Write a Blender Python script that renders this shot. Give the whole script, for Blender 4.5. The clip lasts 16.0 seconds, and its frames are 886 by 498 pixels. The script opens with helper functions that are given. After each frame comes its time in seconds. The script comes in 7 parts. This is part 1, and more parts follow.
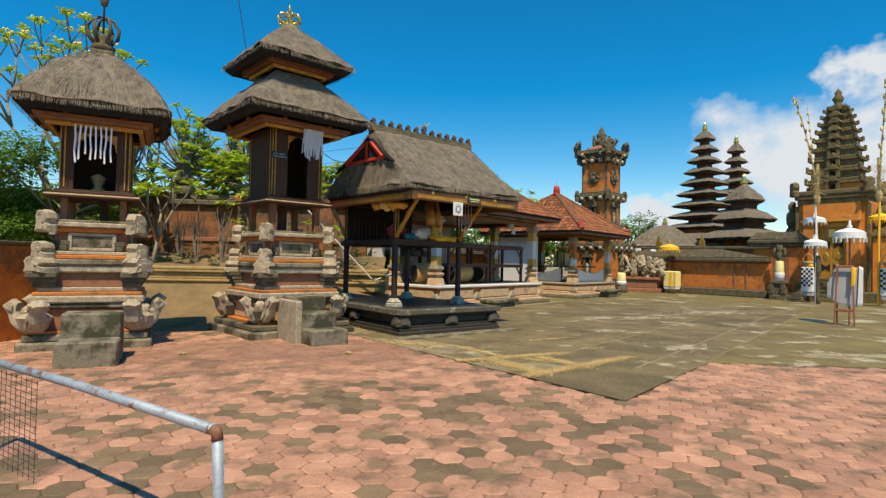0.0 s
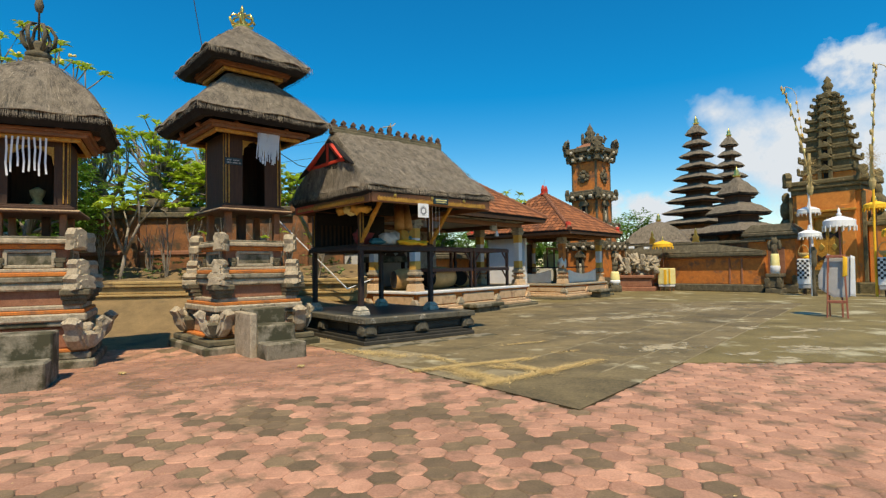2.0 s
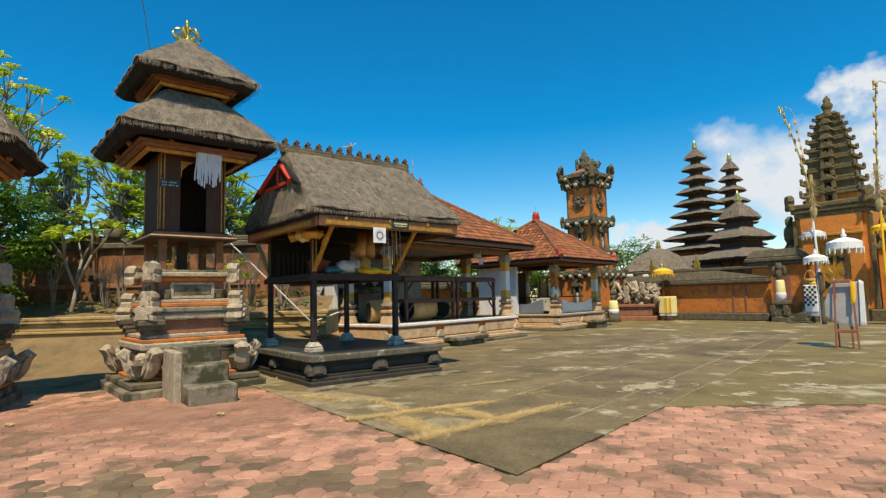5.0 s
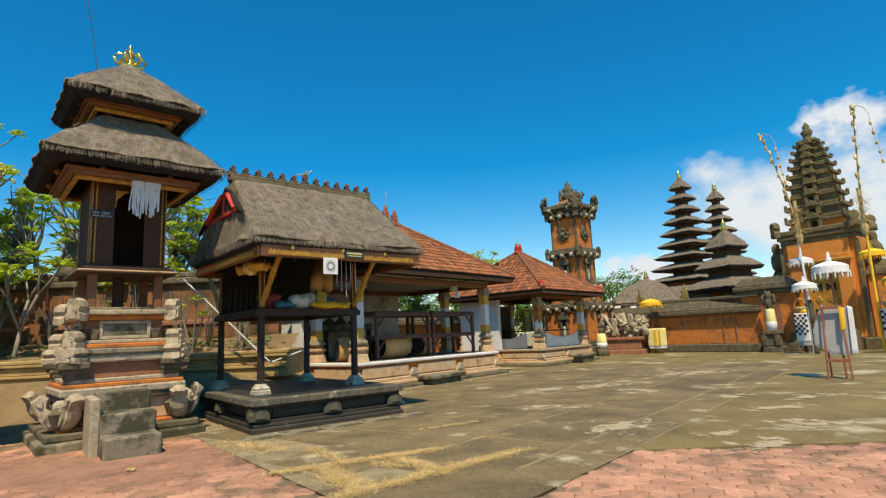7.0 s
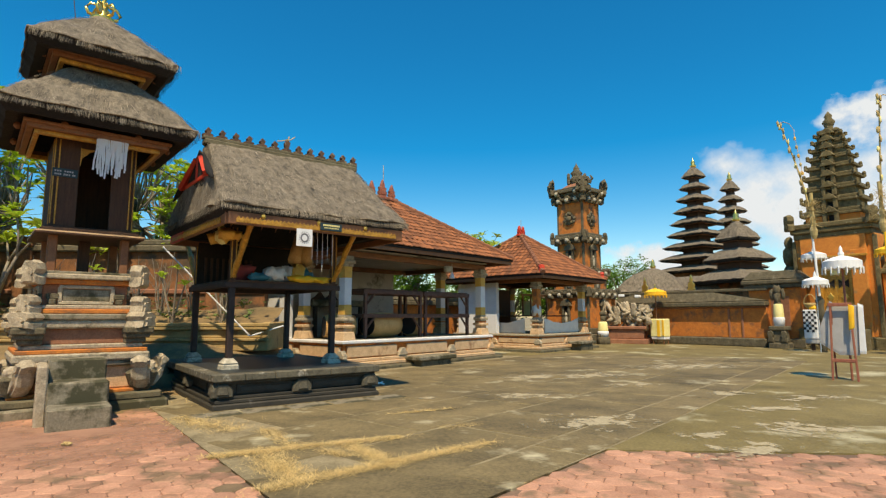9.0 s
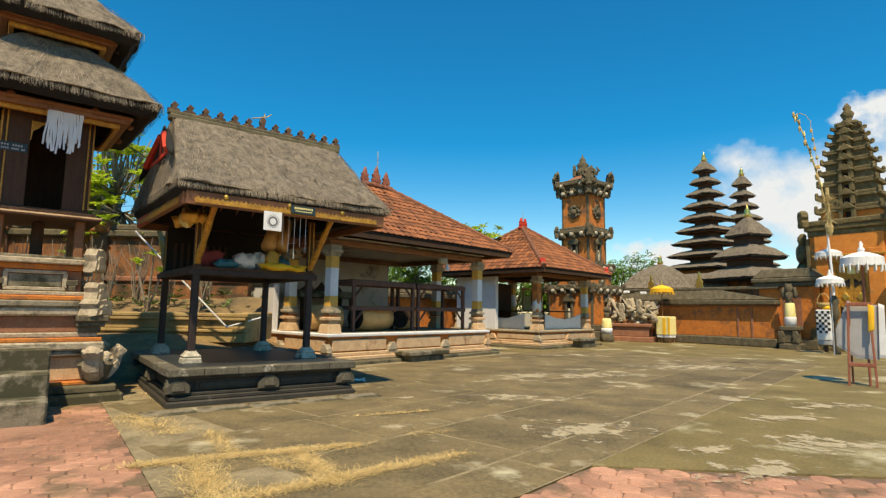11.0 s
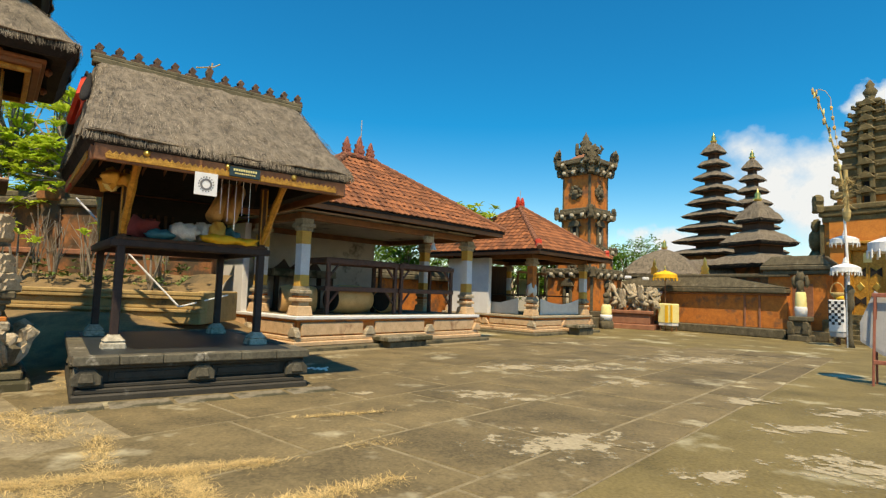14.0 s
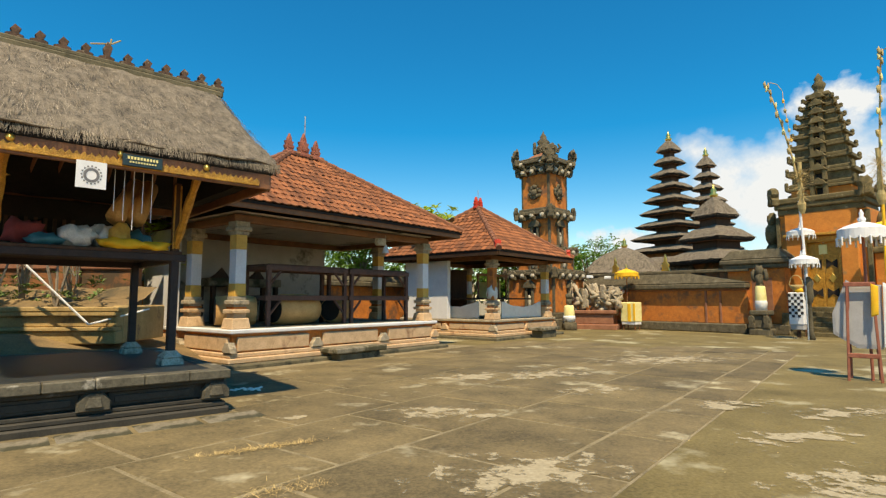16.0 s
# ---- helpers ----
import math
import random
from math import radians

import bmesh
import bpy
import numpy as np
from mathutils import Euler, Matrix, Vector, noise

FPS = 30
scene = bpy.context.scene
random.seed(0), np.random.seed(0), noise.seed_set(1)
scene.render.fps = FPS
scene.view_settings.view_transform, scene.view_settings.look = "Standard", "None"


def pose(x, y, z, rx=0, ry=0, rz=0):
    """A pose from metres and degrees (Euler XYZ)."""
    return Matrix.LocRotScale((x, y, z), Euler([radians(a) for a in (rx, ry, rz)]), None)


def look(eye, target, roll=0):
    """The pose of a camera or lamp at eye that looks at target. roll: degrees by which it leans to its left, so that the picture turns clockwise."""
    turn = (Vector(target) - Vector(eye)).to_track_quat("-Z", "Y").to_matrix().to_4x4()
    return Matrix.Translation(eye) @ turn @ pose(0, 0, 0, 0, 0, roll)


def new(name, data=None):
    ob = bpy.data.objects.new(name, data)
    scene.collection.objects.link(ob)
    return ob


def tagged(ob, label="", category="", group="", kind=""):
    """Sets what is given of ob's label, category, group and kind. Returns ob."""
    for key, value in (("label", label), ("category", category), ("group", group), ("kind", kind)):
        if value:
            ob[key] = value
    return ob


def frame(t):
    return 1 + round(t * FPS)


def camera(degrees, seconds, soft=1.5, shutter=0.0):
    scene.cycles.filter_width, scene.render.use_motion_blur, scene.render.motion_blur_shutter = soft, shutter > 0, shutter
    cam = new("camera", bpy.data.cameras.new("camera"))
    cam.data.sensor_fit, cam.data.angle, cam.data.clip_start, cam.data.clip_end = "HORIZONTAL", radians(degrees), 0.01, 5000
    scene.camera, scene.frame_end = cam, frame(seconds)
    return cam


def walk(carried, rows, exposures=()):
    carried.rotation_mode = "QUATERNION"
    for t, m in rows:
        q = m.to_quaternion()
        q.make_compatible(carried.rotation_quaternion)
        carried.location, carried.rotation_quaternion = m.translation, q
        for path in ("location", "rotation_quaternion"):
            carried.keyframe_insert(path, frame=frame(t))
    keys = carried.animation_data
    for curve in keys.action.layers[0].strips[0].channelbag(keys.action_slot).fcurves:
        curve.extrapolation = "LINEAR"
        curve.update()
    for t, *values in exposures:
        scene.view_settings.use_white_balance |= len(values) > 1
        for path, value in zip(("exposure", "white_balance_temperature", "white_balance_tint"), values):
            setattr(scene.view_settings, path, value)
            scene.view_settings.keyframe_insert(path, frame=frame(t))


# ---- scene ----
# camera: one lens, carried slowly across the court
cam = camera(78.0, 16.0, 1.3)
# seconds, eye x y z, yaw, pitch, roll
ROWS = [
    (0.0, -0.292, -0.148, 1.650, -0.03, 1.28, 1.22),
    (0.5, -0.103, -0.017, 1.633, -0.75, 1.12, -0.83),
    (1.0, 0.082, 0.121, 1.613, 0.50, 2.38, -1.59),
    (1.5, 0.292, 0.246, 1.618, 0.57, 1.54, 0.74),
    (2.0, 0.496, 0.396, 1.602, 0.24, 1.93, -0.90),
    (2.5, 0.646, 0.574, 1.574, 0.91, 4.08, 1.44),
    (3.0, 0.829, 0.784, 1.572, 0.29, 4.79, 1.39),
    (3.2, 0.897, 0.876, 1.573, -0.17, 4.57, 0.62),
    (5.3, 1.537, 1.678, 1.562, 0.93, 5.53, -1.57),
    (5.5, 1.611, 1.777, 1.554, 0.47, 6.26, -1.02),
    (6.0, 1.767, 1.966, 1.524, 0.76, 8.13, 1.14),
    (6.5, 1.940, 2.147, 1.508, -0.41, 8.75, -1.72),
    (7.0, 2.117, 2.304, 1.487, 0.15, 9.00, -2.66),
    (7.5, 2.275, 2.450, 1.492, 1.17, 7.84, 0.68),
    (8.0, 2.407, 2.586, 1.493, 2.13, 7.15, -0.33),
    (8.5, 2.526, 2.749, 1.487, 1.31, 7.02, -0.42),
    (10.8, 3.011, 3.665, 1.463, 2.62, 7.40, 1.30),
    (11.0, 3.052, 3.762, 1.472, 2.25, 6.44, 0.85),
    (11.5, 3.143, 4.023, 1.493, 1.23, 5.31, 0.43),
    (12.0, 3.234, 4.271, 1.467, 0.71, 6.64, 1.64),
    (12.5, 3.320, 4.487, 1.498, -0.40, 5.35, 1.23),
    (13.0, 3.409, 4.745, 1.519, -0.77, 3.59, 1.04),
    (13.5, 3.491, 4.940, 1.501, 1.40, 4.14, 1.50),
    (14.0, 3.541, 5.121, 1.500, 2.62, 4.58, 1.95),
    (14.5, 3.601, 5.340, 1.476, 1.76, 4.78, 1.88),
    (15.0, 3.678, 5.574, 1.432, 0.61, 7.55, 0.86),
    (15.5, 3.751, 5.886, 1.453, -1.48, 6.11, -0.64),
    (16.0, 3.770, 6.162, 1.460, -1.28, 5.33, -0.04),
]


def eye_pose(x, y, z, yaw, pitch, roll):
    return Matrix.Translation((x, y, z)) @ pose(0, 0, 0, 0, 0, yaw) @ pose(0, 0, 0, 90 + pitch) @ pose(0, 0, 0, 0, 0, roll)


walk(cam, [(row[0], eye_pose(*row[1:])) for row in ROWS], [(0.0, -0.02, 7000, 10), (3.0, 0.0, 6950, 10), (7.0, 0.06, 7100, 10), (11.0, 0.14, 7600, 10), (16.0, 0.2, 7650, 10)])

# world and sun
SUN_ELEV, SUN_AZ = 61.0, 177.0  # degrees above the horizon, and round from +y to +x
world = bpy.data.worlds.new("sky")
scene.world = world
world.use_nodes = True
_sky = world.node_tree.nodes.new("ShaderNodeTexSky")
_sky.sky_type = "NISHITA"
_sky.sun_disc = False
_sky.sun_elevation = radians(SUN_ELEV)
_sky.sun_rotation = radians(SUN_AZ)
_sky.air_density, _sky.dust_density, _sky.ozone_density = 1.0, 0.3, 1.6
_bg = world.node_tree.nodes["Background"]
_hue = world.node_tree.nodes.new("ShaderNodeHueSaturation")
_hue.inputs["Hue"].default_value = 0.495
_hue.inputs["Saturation"].default_value = 1.62
world.node_tree.links.new(_sky.outputs[0], _hue.inputs["Color"])
world.node_tree.links.new(_hue.outputs[0], _bg.inputs[0])
_bg.inputs[1].default_value = 0.158

_sun = bpy.data.lights.new("sun", "SUN")
_sun.energy, _sun.angle, _sun.color = 5.0, radians(0.6), (1.0, 0.88, 0.68)
sun = new("sun", _sun)
_a, _e = radians(SUN_AZ), radians(SUN_ELEV)
SUN_FROM = Vector((math.sin(_a) * math.cos(_e), math.cos(_a) * math.cos(_e), math.sin(_e)))
sun.matrix_world = look(SUN_FROM * 60, (0, 0, 0))

# ---- materials ----


def material(name, dark, light, scale=6.0, fine=60.0, rough=0.8, bump=0.25, metal=0.0, stretch=(1, 1, 1), island=0.0, each=0.0,
             stain=None, stain_scale=1.5, stain_at=0.55, world_space=False):
    """Two-scale mottled surface: a broad and a fine noise between two colours, optional stain patches and a per-piece shift."""
    m = bpy.data.materials.new(name)
    m.use_nodes = True
    nodes, links = m.node_tree.nodes, m.node_tree.links
    bsdf = nodes["Principled BSDF"]
    bsdf.inputs["Roughness"].default_value = rough
    bsdf.inputs["Metallic"].default_value = metal
    if world_space:
        where = nodes.new("ShaderNodeNewGeometry").outputs["Position"]
    else:
        where = nodes.new("ShaderNodeTexCoord").outputs["Object"]
    mapping = nodes.new("ShaderNodeMapping")
    mapping.inputs["Scale"].default_value = stretch
    links.new(where, mapping.inputs[0])

    def grain(size, detail, source):
        n = nodes.new("ShaderNodeTexNoise")
        n.inputs["Scale"].default_value = size
        n.inputs["Detail"].default_value = detail
        n.inputs["Roughness"].default_value = 0.65
        links.new(source, n.inputs["Vector"])
        return n.outputs[0]

    broad, small = grain(scale, 4, mapping.outputs[0]), grain(fine, 3, mapping.outputs[0])
    both = nodes.new("ShaderNodeMix")
    both.inputs[0].default_value = 0.45
    links.new(broad, both.inputs[2])
    links.new(small, both.inputs[3])
    ramp = nodes.new("ShaderNodeMapRange")
    ramp.inputs[1].default_value, ramp.inputs[2].default_value = 0.32, 0.68
    links.new(both.outputs[0], ramp.inputs[0])
    colour = nodes.new("ShaderNodeMix")
    colour.data_type = "RGBA"
    colour.inputs[6].default_value, colour.inputs[7].default_value = (*dark, 1), (*light, 1)
    links.new(ramp.outputs[0], colour.inputs[0])
    out = colour.outputs[2]
    if stain:
        patch = grain(stain_scale, 5, where)
        edge = nodes.new("ShaderNodeMapRange")
        edge.inputs[1].default_value, edge.inputs[2].default_value = stain_at, stain_at + 0.12
        links.new(patch, edge.inputs[0])
        over = nodes.new("ShaderNodeMix")
        over.data_type = "RGBA"
        links.new(edge.outputs[0], over.inputs[0])
        links.new(out, over.inputs[6])
        over.inputs[7].default_value = (*stain, 1)
        out = over.outputs[2]
    if island or each:
        if each:
            value = nodes.new("ShaderNodeObjectInfo").outputs["Random"]
        else:
            value = nodes.new("ShaderNodeNewGeometry").outputs["Random Per Island"]
        spread = nodes.new("ShaderNodeMapRange")
        amount = island or each
        spread.inputs[3].default_value, spread.inputs[4].default_value = 1 - amount, 1 + amount
        links.new(value, spread.inputs[0])
        hsv = nodes.new("ShaderNodeHueSaturation")
        links.new(spread.outputs[0], hsv.inputs["Value"])
        links.new(out, hsv.inputs["Color"])
        out = hsv.outputs[0]
    links.new(out, bsdf.inputs["Base Color"])
    if bump:
        b = nodes.new("ShaderNodeBump")
        b.inputs["Strength"].default_value = bump
        b.inputs["Distance"].default_value = 0.02
        links.new(both.outputs[0], b.inputs["Height"])
        links.new(b.outputs[0], bsdf.inputs["Normal"])
    return m


THATCH = material("thatch", (0.02, 0.016, 0.011), (0.31, 0.255, 0.18), 9, 60, 0.95, 1.0, stretch=(1, 1, 0.3), stain=(0.12, 0.096, 0.07), stain_scale=1.6, stain_at=0.6)
FIBRE = material("thatch_fibre", (0.05, 0.04, 0.026), (0.38, 0.315, 0.225), 3, 30, 0.9, 0.0, island=0.6)
# near-black carries the shade under the eaves and inside the gable
SOFFIT = material("shaded_black_thatch", (0.006, 0.005, 0.004), (0.022, 0.018, 0.014), 8, 60, 1.0, 0.5)
WOOD = material("dark_wood", (0.032, 0.014, 0.006), (0.1, 0.045, 0.019), 4, 40, 0.78, 0.2, stretch=(6, 6, 0.6))
WOOD_RED = material("brown_beam", (0.14, 0.055, 0.02), (0.3, 0.125, 0.045), 5, 50, 0.6, 0.25)
WOOD_RAIL = material("rail_wood", (0.014, 0.008, 0.006), (0.055, 0.03, 0.021), 6, 50, 0.65, 0.25)
RACK_WOOD = material("brown_rack_wood", (0.05, 0.022, 0.014), (0.15, 0.068, 0.042), 6, 50, 0.65, 0.25)
GILT = material("gilded_carving", (0.26, 0.1, 0.012), (0.78, 0.42, 0.06), 14, 70, 0.45, 0.8, metal=0.25)
GOLD = material("gold_leaf", (0.75, 0.5, 0.1), (0.95, 0.7, 0.2), 10, 60, 0.28, 0.15, metal=0.9)
BRICK = material("orange_brick", (0.38, 0.105, 0.02), (0.72, 0.245, 0.04), 4, 30, 0.85, 0.5, stain=(0.22, 0.1, 0.045), stain_scale=1.6, stain_at=0.53)
BRICK_GATE = material("gate_brick", (0.5, 0.15, 0.022), (0.76, 0.29, 0.05), 2.5, 30, 0.85, 0.35, stain=(0.3, 0.19, 0.09), stain_scale=1.3, stain_at=0.57)
STONE_OCHRE = material("ochre_weathered_stone", (0.05, 0.04, 0.017), (0.22, 0.17, 0.075), 5, 40, 0.95, 0.7, stain=(0.36, 0.3, 0.18), stain_scale=4, stain_at=0.6)
BRICK_RED = material("dull_red_brick", (0.2, 0.08, 0.04), (0.38, 0.17, 0.09), 5, 40, 0.9, 0.4)
BRICK_OLD = material("weathered_brick", (0.11, 0.046, 0.018), (0.37, 0.15, 0.05), 2, 25, 0.9, 0.4, stain=(0.085, 0.055, 0.028), stain_scale=1.7, stain_at=0.47)
STONE = material("grey_carved_stone", (0.22, 0.175, 0.11), (0.58, 0.48, 0.33), 9, 45, 0.9, 0.9, stain=(0.1, 0.086, 0.058), stain_scale=3.5, stain_at=0.58)
STONE_MASK = material("pale_weathered_carving", (0.22, 0.19, 0.13), (0.66, 0.6, 0.46), 9, 40, 0.9, 0.8, stain=(0.08, 0.068, 0.04), stain_scale=5, stain_at=0.57)
STONE_DARK = material("mossy_dark_stone", (0.045, 0.038, 0.022), (0.19, 0.155, 0.09), 5, 40, 0.95, 0.7, stain=(0.22, 0.2, 0.15), stain_scale=5, stain_at=0.62)
STONE_PALE = material("pale_sandstone", (0.44, 0.28, 0.145), (0.72, 0.5, 0.29), 5, 40, 0.85, 0.4, stain=(0.3, 0.16, 0.08), stain_scale=2.0, stain_at=0.57)
CONCRETE = material("old_concrete", (0.13, 0.115, 0.075), (0.34, 0.29, 0.2), 3, 40, 0.9, 0.35, stain=(0.06, 0.055, 0.026), stain_scale=2.2, stain_at=0.45)
OCHRE_RENDER = material("ochre_rendered_stone", (0.27, 0.18, 0.065), (0.52, 0.36, 0.15), 2.5, 40, 0.9, 0.35, stain=(0.16, 0.11, 0.06), stain_scale=2.2, stain_at=0.58)
CONCRETE_DARK = material("mossy_concrete", (0.06, 0.052, 0.026), (0.2, 0.17, 0.1), 3, 40, 0.95, 0.4, stain=(0.03, 0.032, 0.02), stain_scale=2.5)
LAVA = material("black_stone", (0.018, 0.016, 0.01), (0.058, 0.05, 0.034), 4, 50, 0.7, 0.3, stain=(0.16, 0.155, 0.13), stain_scale=4, stain_at=0.66)
LAVA_WORN = material("rubbed_black_stone", (0.04, 0.035, 0.022), (0.14, 0.122, 0.08), 6, 40, 0.8, 0.4, stain=(0.3, 0.27, 0.2), stain_scale=6, stain_at=0.62)
LAVA_EDGE = material("worn_black_stone", (0.045, 0.04, 0.026), (0.17, 0.15, 0.1), 4, 30, 0.8, 0.3, stain=(0.46, 0.42, 0.33), stain_scale=3, stain_at=0.58)
GREY_WALL = material("grey_plaster", (0.38, 0.34, 0.29), (0.56, 0.52, 0.45), 2, 30, 0.85, 0.2, stain=(0.1, 0.09, 0.07), stain_scale=1.2, stain_at=0.58)
LAVA_TILE = material("dark_floor_tile", (0.012, 0.017, 0.02), (0.03, 0.04, 0.046), 3, 50, 0.45, 0.1)
WHITE = material("white_plaster", (0.62, 0.61, 0.6), (0.82, 0.81, 0.79), 2, 30, 0.8, 0.15, stain=(0.45, 0.42, 0.36), stain_scale=1.4, stain_at=0.64)
YELLOW = material("yellow_paint", (0.6, 0.3, 0.05), (0.82, 0.5, 0.1), 4, 40, 0.7, 0.2)
RED = material("red_paint", (0.45, 0.03, 0.012), (0.66, 0.06, 0.022), 4, 40, 0.6, 0.15)
RED_WORN = material("worn_red_brown_wood", (0.2, 0.055, 0.03), (0.42, 0.15, 0.085), 6, 50, 0.7, 0.2)
TILE = material("clay_tile", (0.14, 0.047, 0.017), (0.34, 0.12, 0.04), 3, 30, 0.85, 0.3, each=0.42, stain=(0.1, 0.05, 0.03), stain_scale=1.6, stain_at=0.58)
TILE_ROW = material("clay_tile_rows", (0.14, 0.047, 0.017), (0.34, 0.12, 0.04), 3, 30, 0.85, 0.3, island=0.42, stain=(0.1, 0.05, 0.03), stain_scale=1.6, stain_at=0.58)
HORN = material("weathered_clay_horn", (0.04, 0.024, 0.016), (0.16, 0.09, 0.052), 6, 40, 0.9, 0.5, stain=(0.42, 0.36, 0.24), stain_scale=9, stain_at=0.58)
TILE_CAP = material("ridge_tile", (0.13, 0.05, 0.026), (0.31, 0.125, 0.058), 4, 30, 0.9, 0.35)
# near-black holds the shade under tiles and in niches; other dark pieces share it
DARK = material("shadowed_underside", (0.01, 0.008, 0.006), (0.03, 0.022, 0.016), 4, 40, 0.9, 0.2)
CLOTH_W = material("white_cloth", (0.7, 0.7, 0.68), (0.86, 0.86, 0.84), 5, 90, 0.9, 0.2)
BAG = material("plastic_bag_film", (0.5, 0.47, 0.42), (0.84, 0.8, 0.74), 9, 40, 0.4, 0.9, stain=(0.4, 0.36, 0.28), stain_scale=9, stain_at=0.6)
CLOTH_OLD = material("aged_white_cloth", (0.72, 0.62, 0.5), (0.88, 0.8, 0.68), 5, 90, 0.9, 0.2)
CLOTH_G = material("grey_cloth", (0.34, 0.33, 0.32), (0.48, 0.47, 0.45), 3, 60, 0.85, 0.2)
CLOTH_Y = material("yellow_cloth", (0.88, 0.42, 0.012), (0.97, 0.6, 0.04), 5, 80, 0.85, 0.25)
CLOTH_PALE = material("pale_yellow_cloth", (0.8, 0.66, 0.2), (0.93, 0.84, 0.42), 5, 80, 0.85, 0.25)
CLOTH_BLACK = material("black_cloth", (0.02, 0.02, 0.022), (0.04, 0.04, 0.042), 5, 80, 0.9, 0.2)
CLOTH_RED = material("faded_red_cloth", (0.2, 0.03, 0.025), (0.36, 0.06, 0.05), 5, 80, 0.9, 0.3)
CLOTH_BLUE = material("teal_plastic", (0.02, 0.12, 0.15), (0.04, 0.2, 0.24), 5, 80, 0.5, 0.1)
HIDE = material("tan_hide", (0.45, 0.24, 0.07), (0.7, 0.42, 0.16), 3, 40, 0.7, 0.25)
MAT = material("woven_mat", (0.15, 0.095, 0.05), (0.34, 0.23, 0.13), 5, 50, 0.9, 0.4)
STRAW = material("dry_straw", (0.3, 0.2, 0.07), (0.62, 0.47, 0.2), 4, 40, 0.85, 0.2, island=0.3)
GRASS = material("dry_grass", (0.46, 0.31, 0.1), (0.78, 0.58, 0.26), 4, 40, 0.9, 0.0, island=0.35)
WEED = material("green_weed", (0.05, 0.1, 0.02), (0.16, 0.22, 0.05), 4, 40, 0.8, 0.0, island=0.35)
BARK = material("grey_bark", (0.13, 0.105, 0.075), (0.34, 0.29, 0.22), 6, 50, 0.9, 0.5)
LEAF = material("frangipani_leaf", (0.3, 0.42, 0.03), (0.56, 0.68, 0.08), 2, 20, 0.5, 0.0, island=0.35)
LEAF_DARK = material("dense_leaf", (0.075, 0.17, 0.015), (0.2, 0.35, 0.045), 2, 20, 0.5, 0.0, island=0.4)
for leaf in (LEAF, LEAF_DARK):  # thin leaves let light through
    tree, bsdf = leaf.node_tree, leaf.node_tree.nodes["Principled BSDF"]
    glow, blend = tree.nodes.new("ShaderNodeBsdfTranslucent"), tree.nodes.new("ShaderNodeMixShader")
    blend.inputs[0].default_value = 0.4
    tree.links.new(bsdf.inputs["Base Color"].links[0].from_socket, glow.inputs[0])
    tree.links.new(bsdf.outputs[0], blend.inputs[1])
    tree.links.new(glow.outputs[0], blend.inputs[2])
    tree.links.new(blend.outputs[0], tree.nodes["Material Output"].inputs["Surface"])
PETAL = material("yellow_blossom", (0.8, 0.6, 0.08), (0.92, 0.8, 0.3), 5, 60, 0.7, 0.0)
PETAL_W = material("white_blossom", (0.8, 0.78, 0.66), (0.92, 0.9, 0.8), 5, 60, 0.7, 0.0)
STEEL = material("galvanised_pipe", (0.26, 0.31, 0.34), (0.46, 0.53, 0.57), 7, 50, 0.6, 0.3, metal=0.3, stain=(0.2, 0.1, 0.055), stain_scale=9, stain_at=0.54)
RUST = material("rusty_pipe", (0.16, 0.06, 0.03), (0.36, 0.17, 0.09), 9, 60, 0.85, 0.5, stain=(0.4, 0.42, 0.44), stain_scale=8, stain_at=0.56)
DUST_BED = material("dusty_joint", (0.09, 0.058, 0.036), (0.25, 0.155, 0.1), 2, 50, 0.95, 0.3, world_space=True)
CABLE = material("black_cable", (0.015, 0.015, 0.016), (0.03, 0.03, 0.03), 4, 40, 0.6, 0.0)
HEX = material("hexagonal_paver", (0.3, 0.145, 0.085), (0.58, 0.31, 0.195), 3, 50, 0.85, 0.3, each=0.2, stain=(0.2, 0.125, 0.07), stain_scale=1.9, stain_at=0.5, world_space=True)
HEX_ROW = material("hexagonal_pavers", (0.3, 0.145, 0.085), (0.58, 0.31, 0.195), 3, 50, 0.85, 0.3, island=0.2, stain=(0.2, 0.125, 0.07), stain_scale=1.9, stain_at=0.5, world_space=True)
HEX_MOSS = material("mossy_paver", (0.11, 0.08, 0.04), (0.25, 0.165, 0.09), 4, 50, 0.9, 0.35, each=0.25, stain=(0.4, 0.21, 0.13), stain_scale=7, stain_at=0.62, world_space=True)
HEX_MOSS_ROW = material("mossy_pavers", (0.11, 0.08, 0.04), (0.25, 0.165, 0.09), 4, 50, 0.9, 0.35, island=0.25, stain=(0.4, 0.21, 0.13), stain_scale=7, stain_at=0.62, world_space=True)
SLAB = material("court_slab", (0.055, 0.043, 0.018), (0.255, 0.19, 0.085), 1.1, 30, 0.88, 0.3, each=0.2, stain=(0.46, 0.41, 0.26), stain_scale=0.8, stain_at=0.58, world_space=True)
COURT = material("court_concrete", (0.08, 0.06, 0.017), (0.26, 0.2, 0.072), 0.8, 30, 0.9, 0.25, stain=(0.44, 0.4, 0.25), stain_scale=0.55, stain_at=0.55, world_space=True)
JOINT = material("joint_mortar", (0.12, 0.092, 0.045), (0.37, 0.3, 0.17), 3, 50, 0.95, 0.3, world_space=True)
SOIL = material("sandy_soil", (0.115, 0.078, 0.033), (0.3, 0.2, 0.088), 1.8, 40, 0.95, 0.4, stain=(0.09, 0.07, 0.036), stain_scale=0.8, stain_at=0.55, world_space=True)
LAND = material("dusty_land", (0.2, 0.16, 0.09), (0.34, 0.27, 0.15), 0.3, 20, 0.95, 0.3, world_space=True)
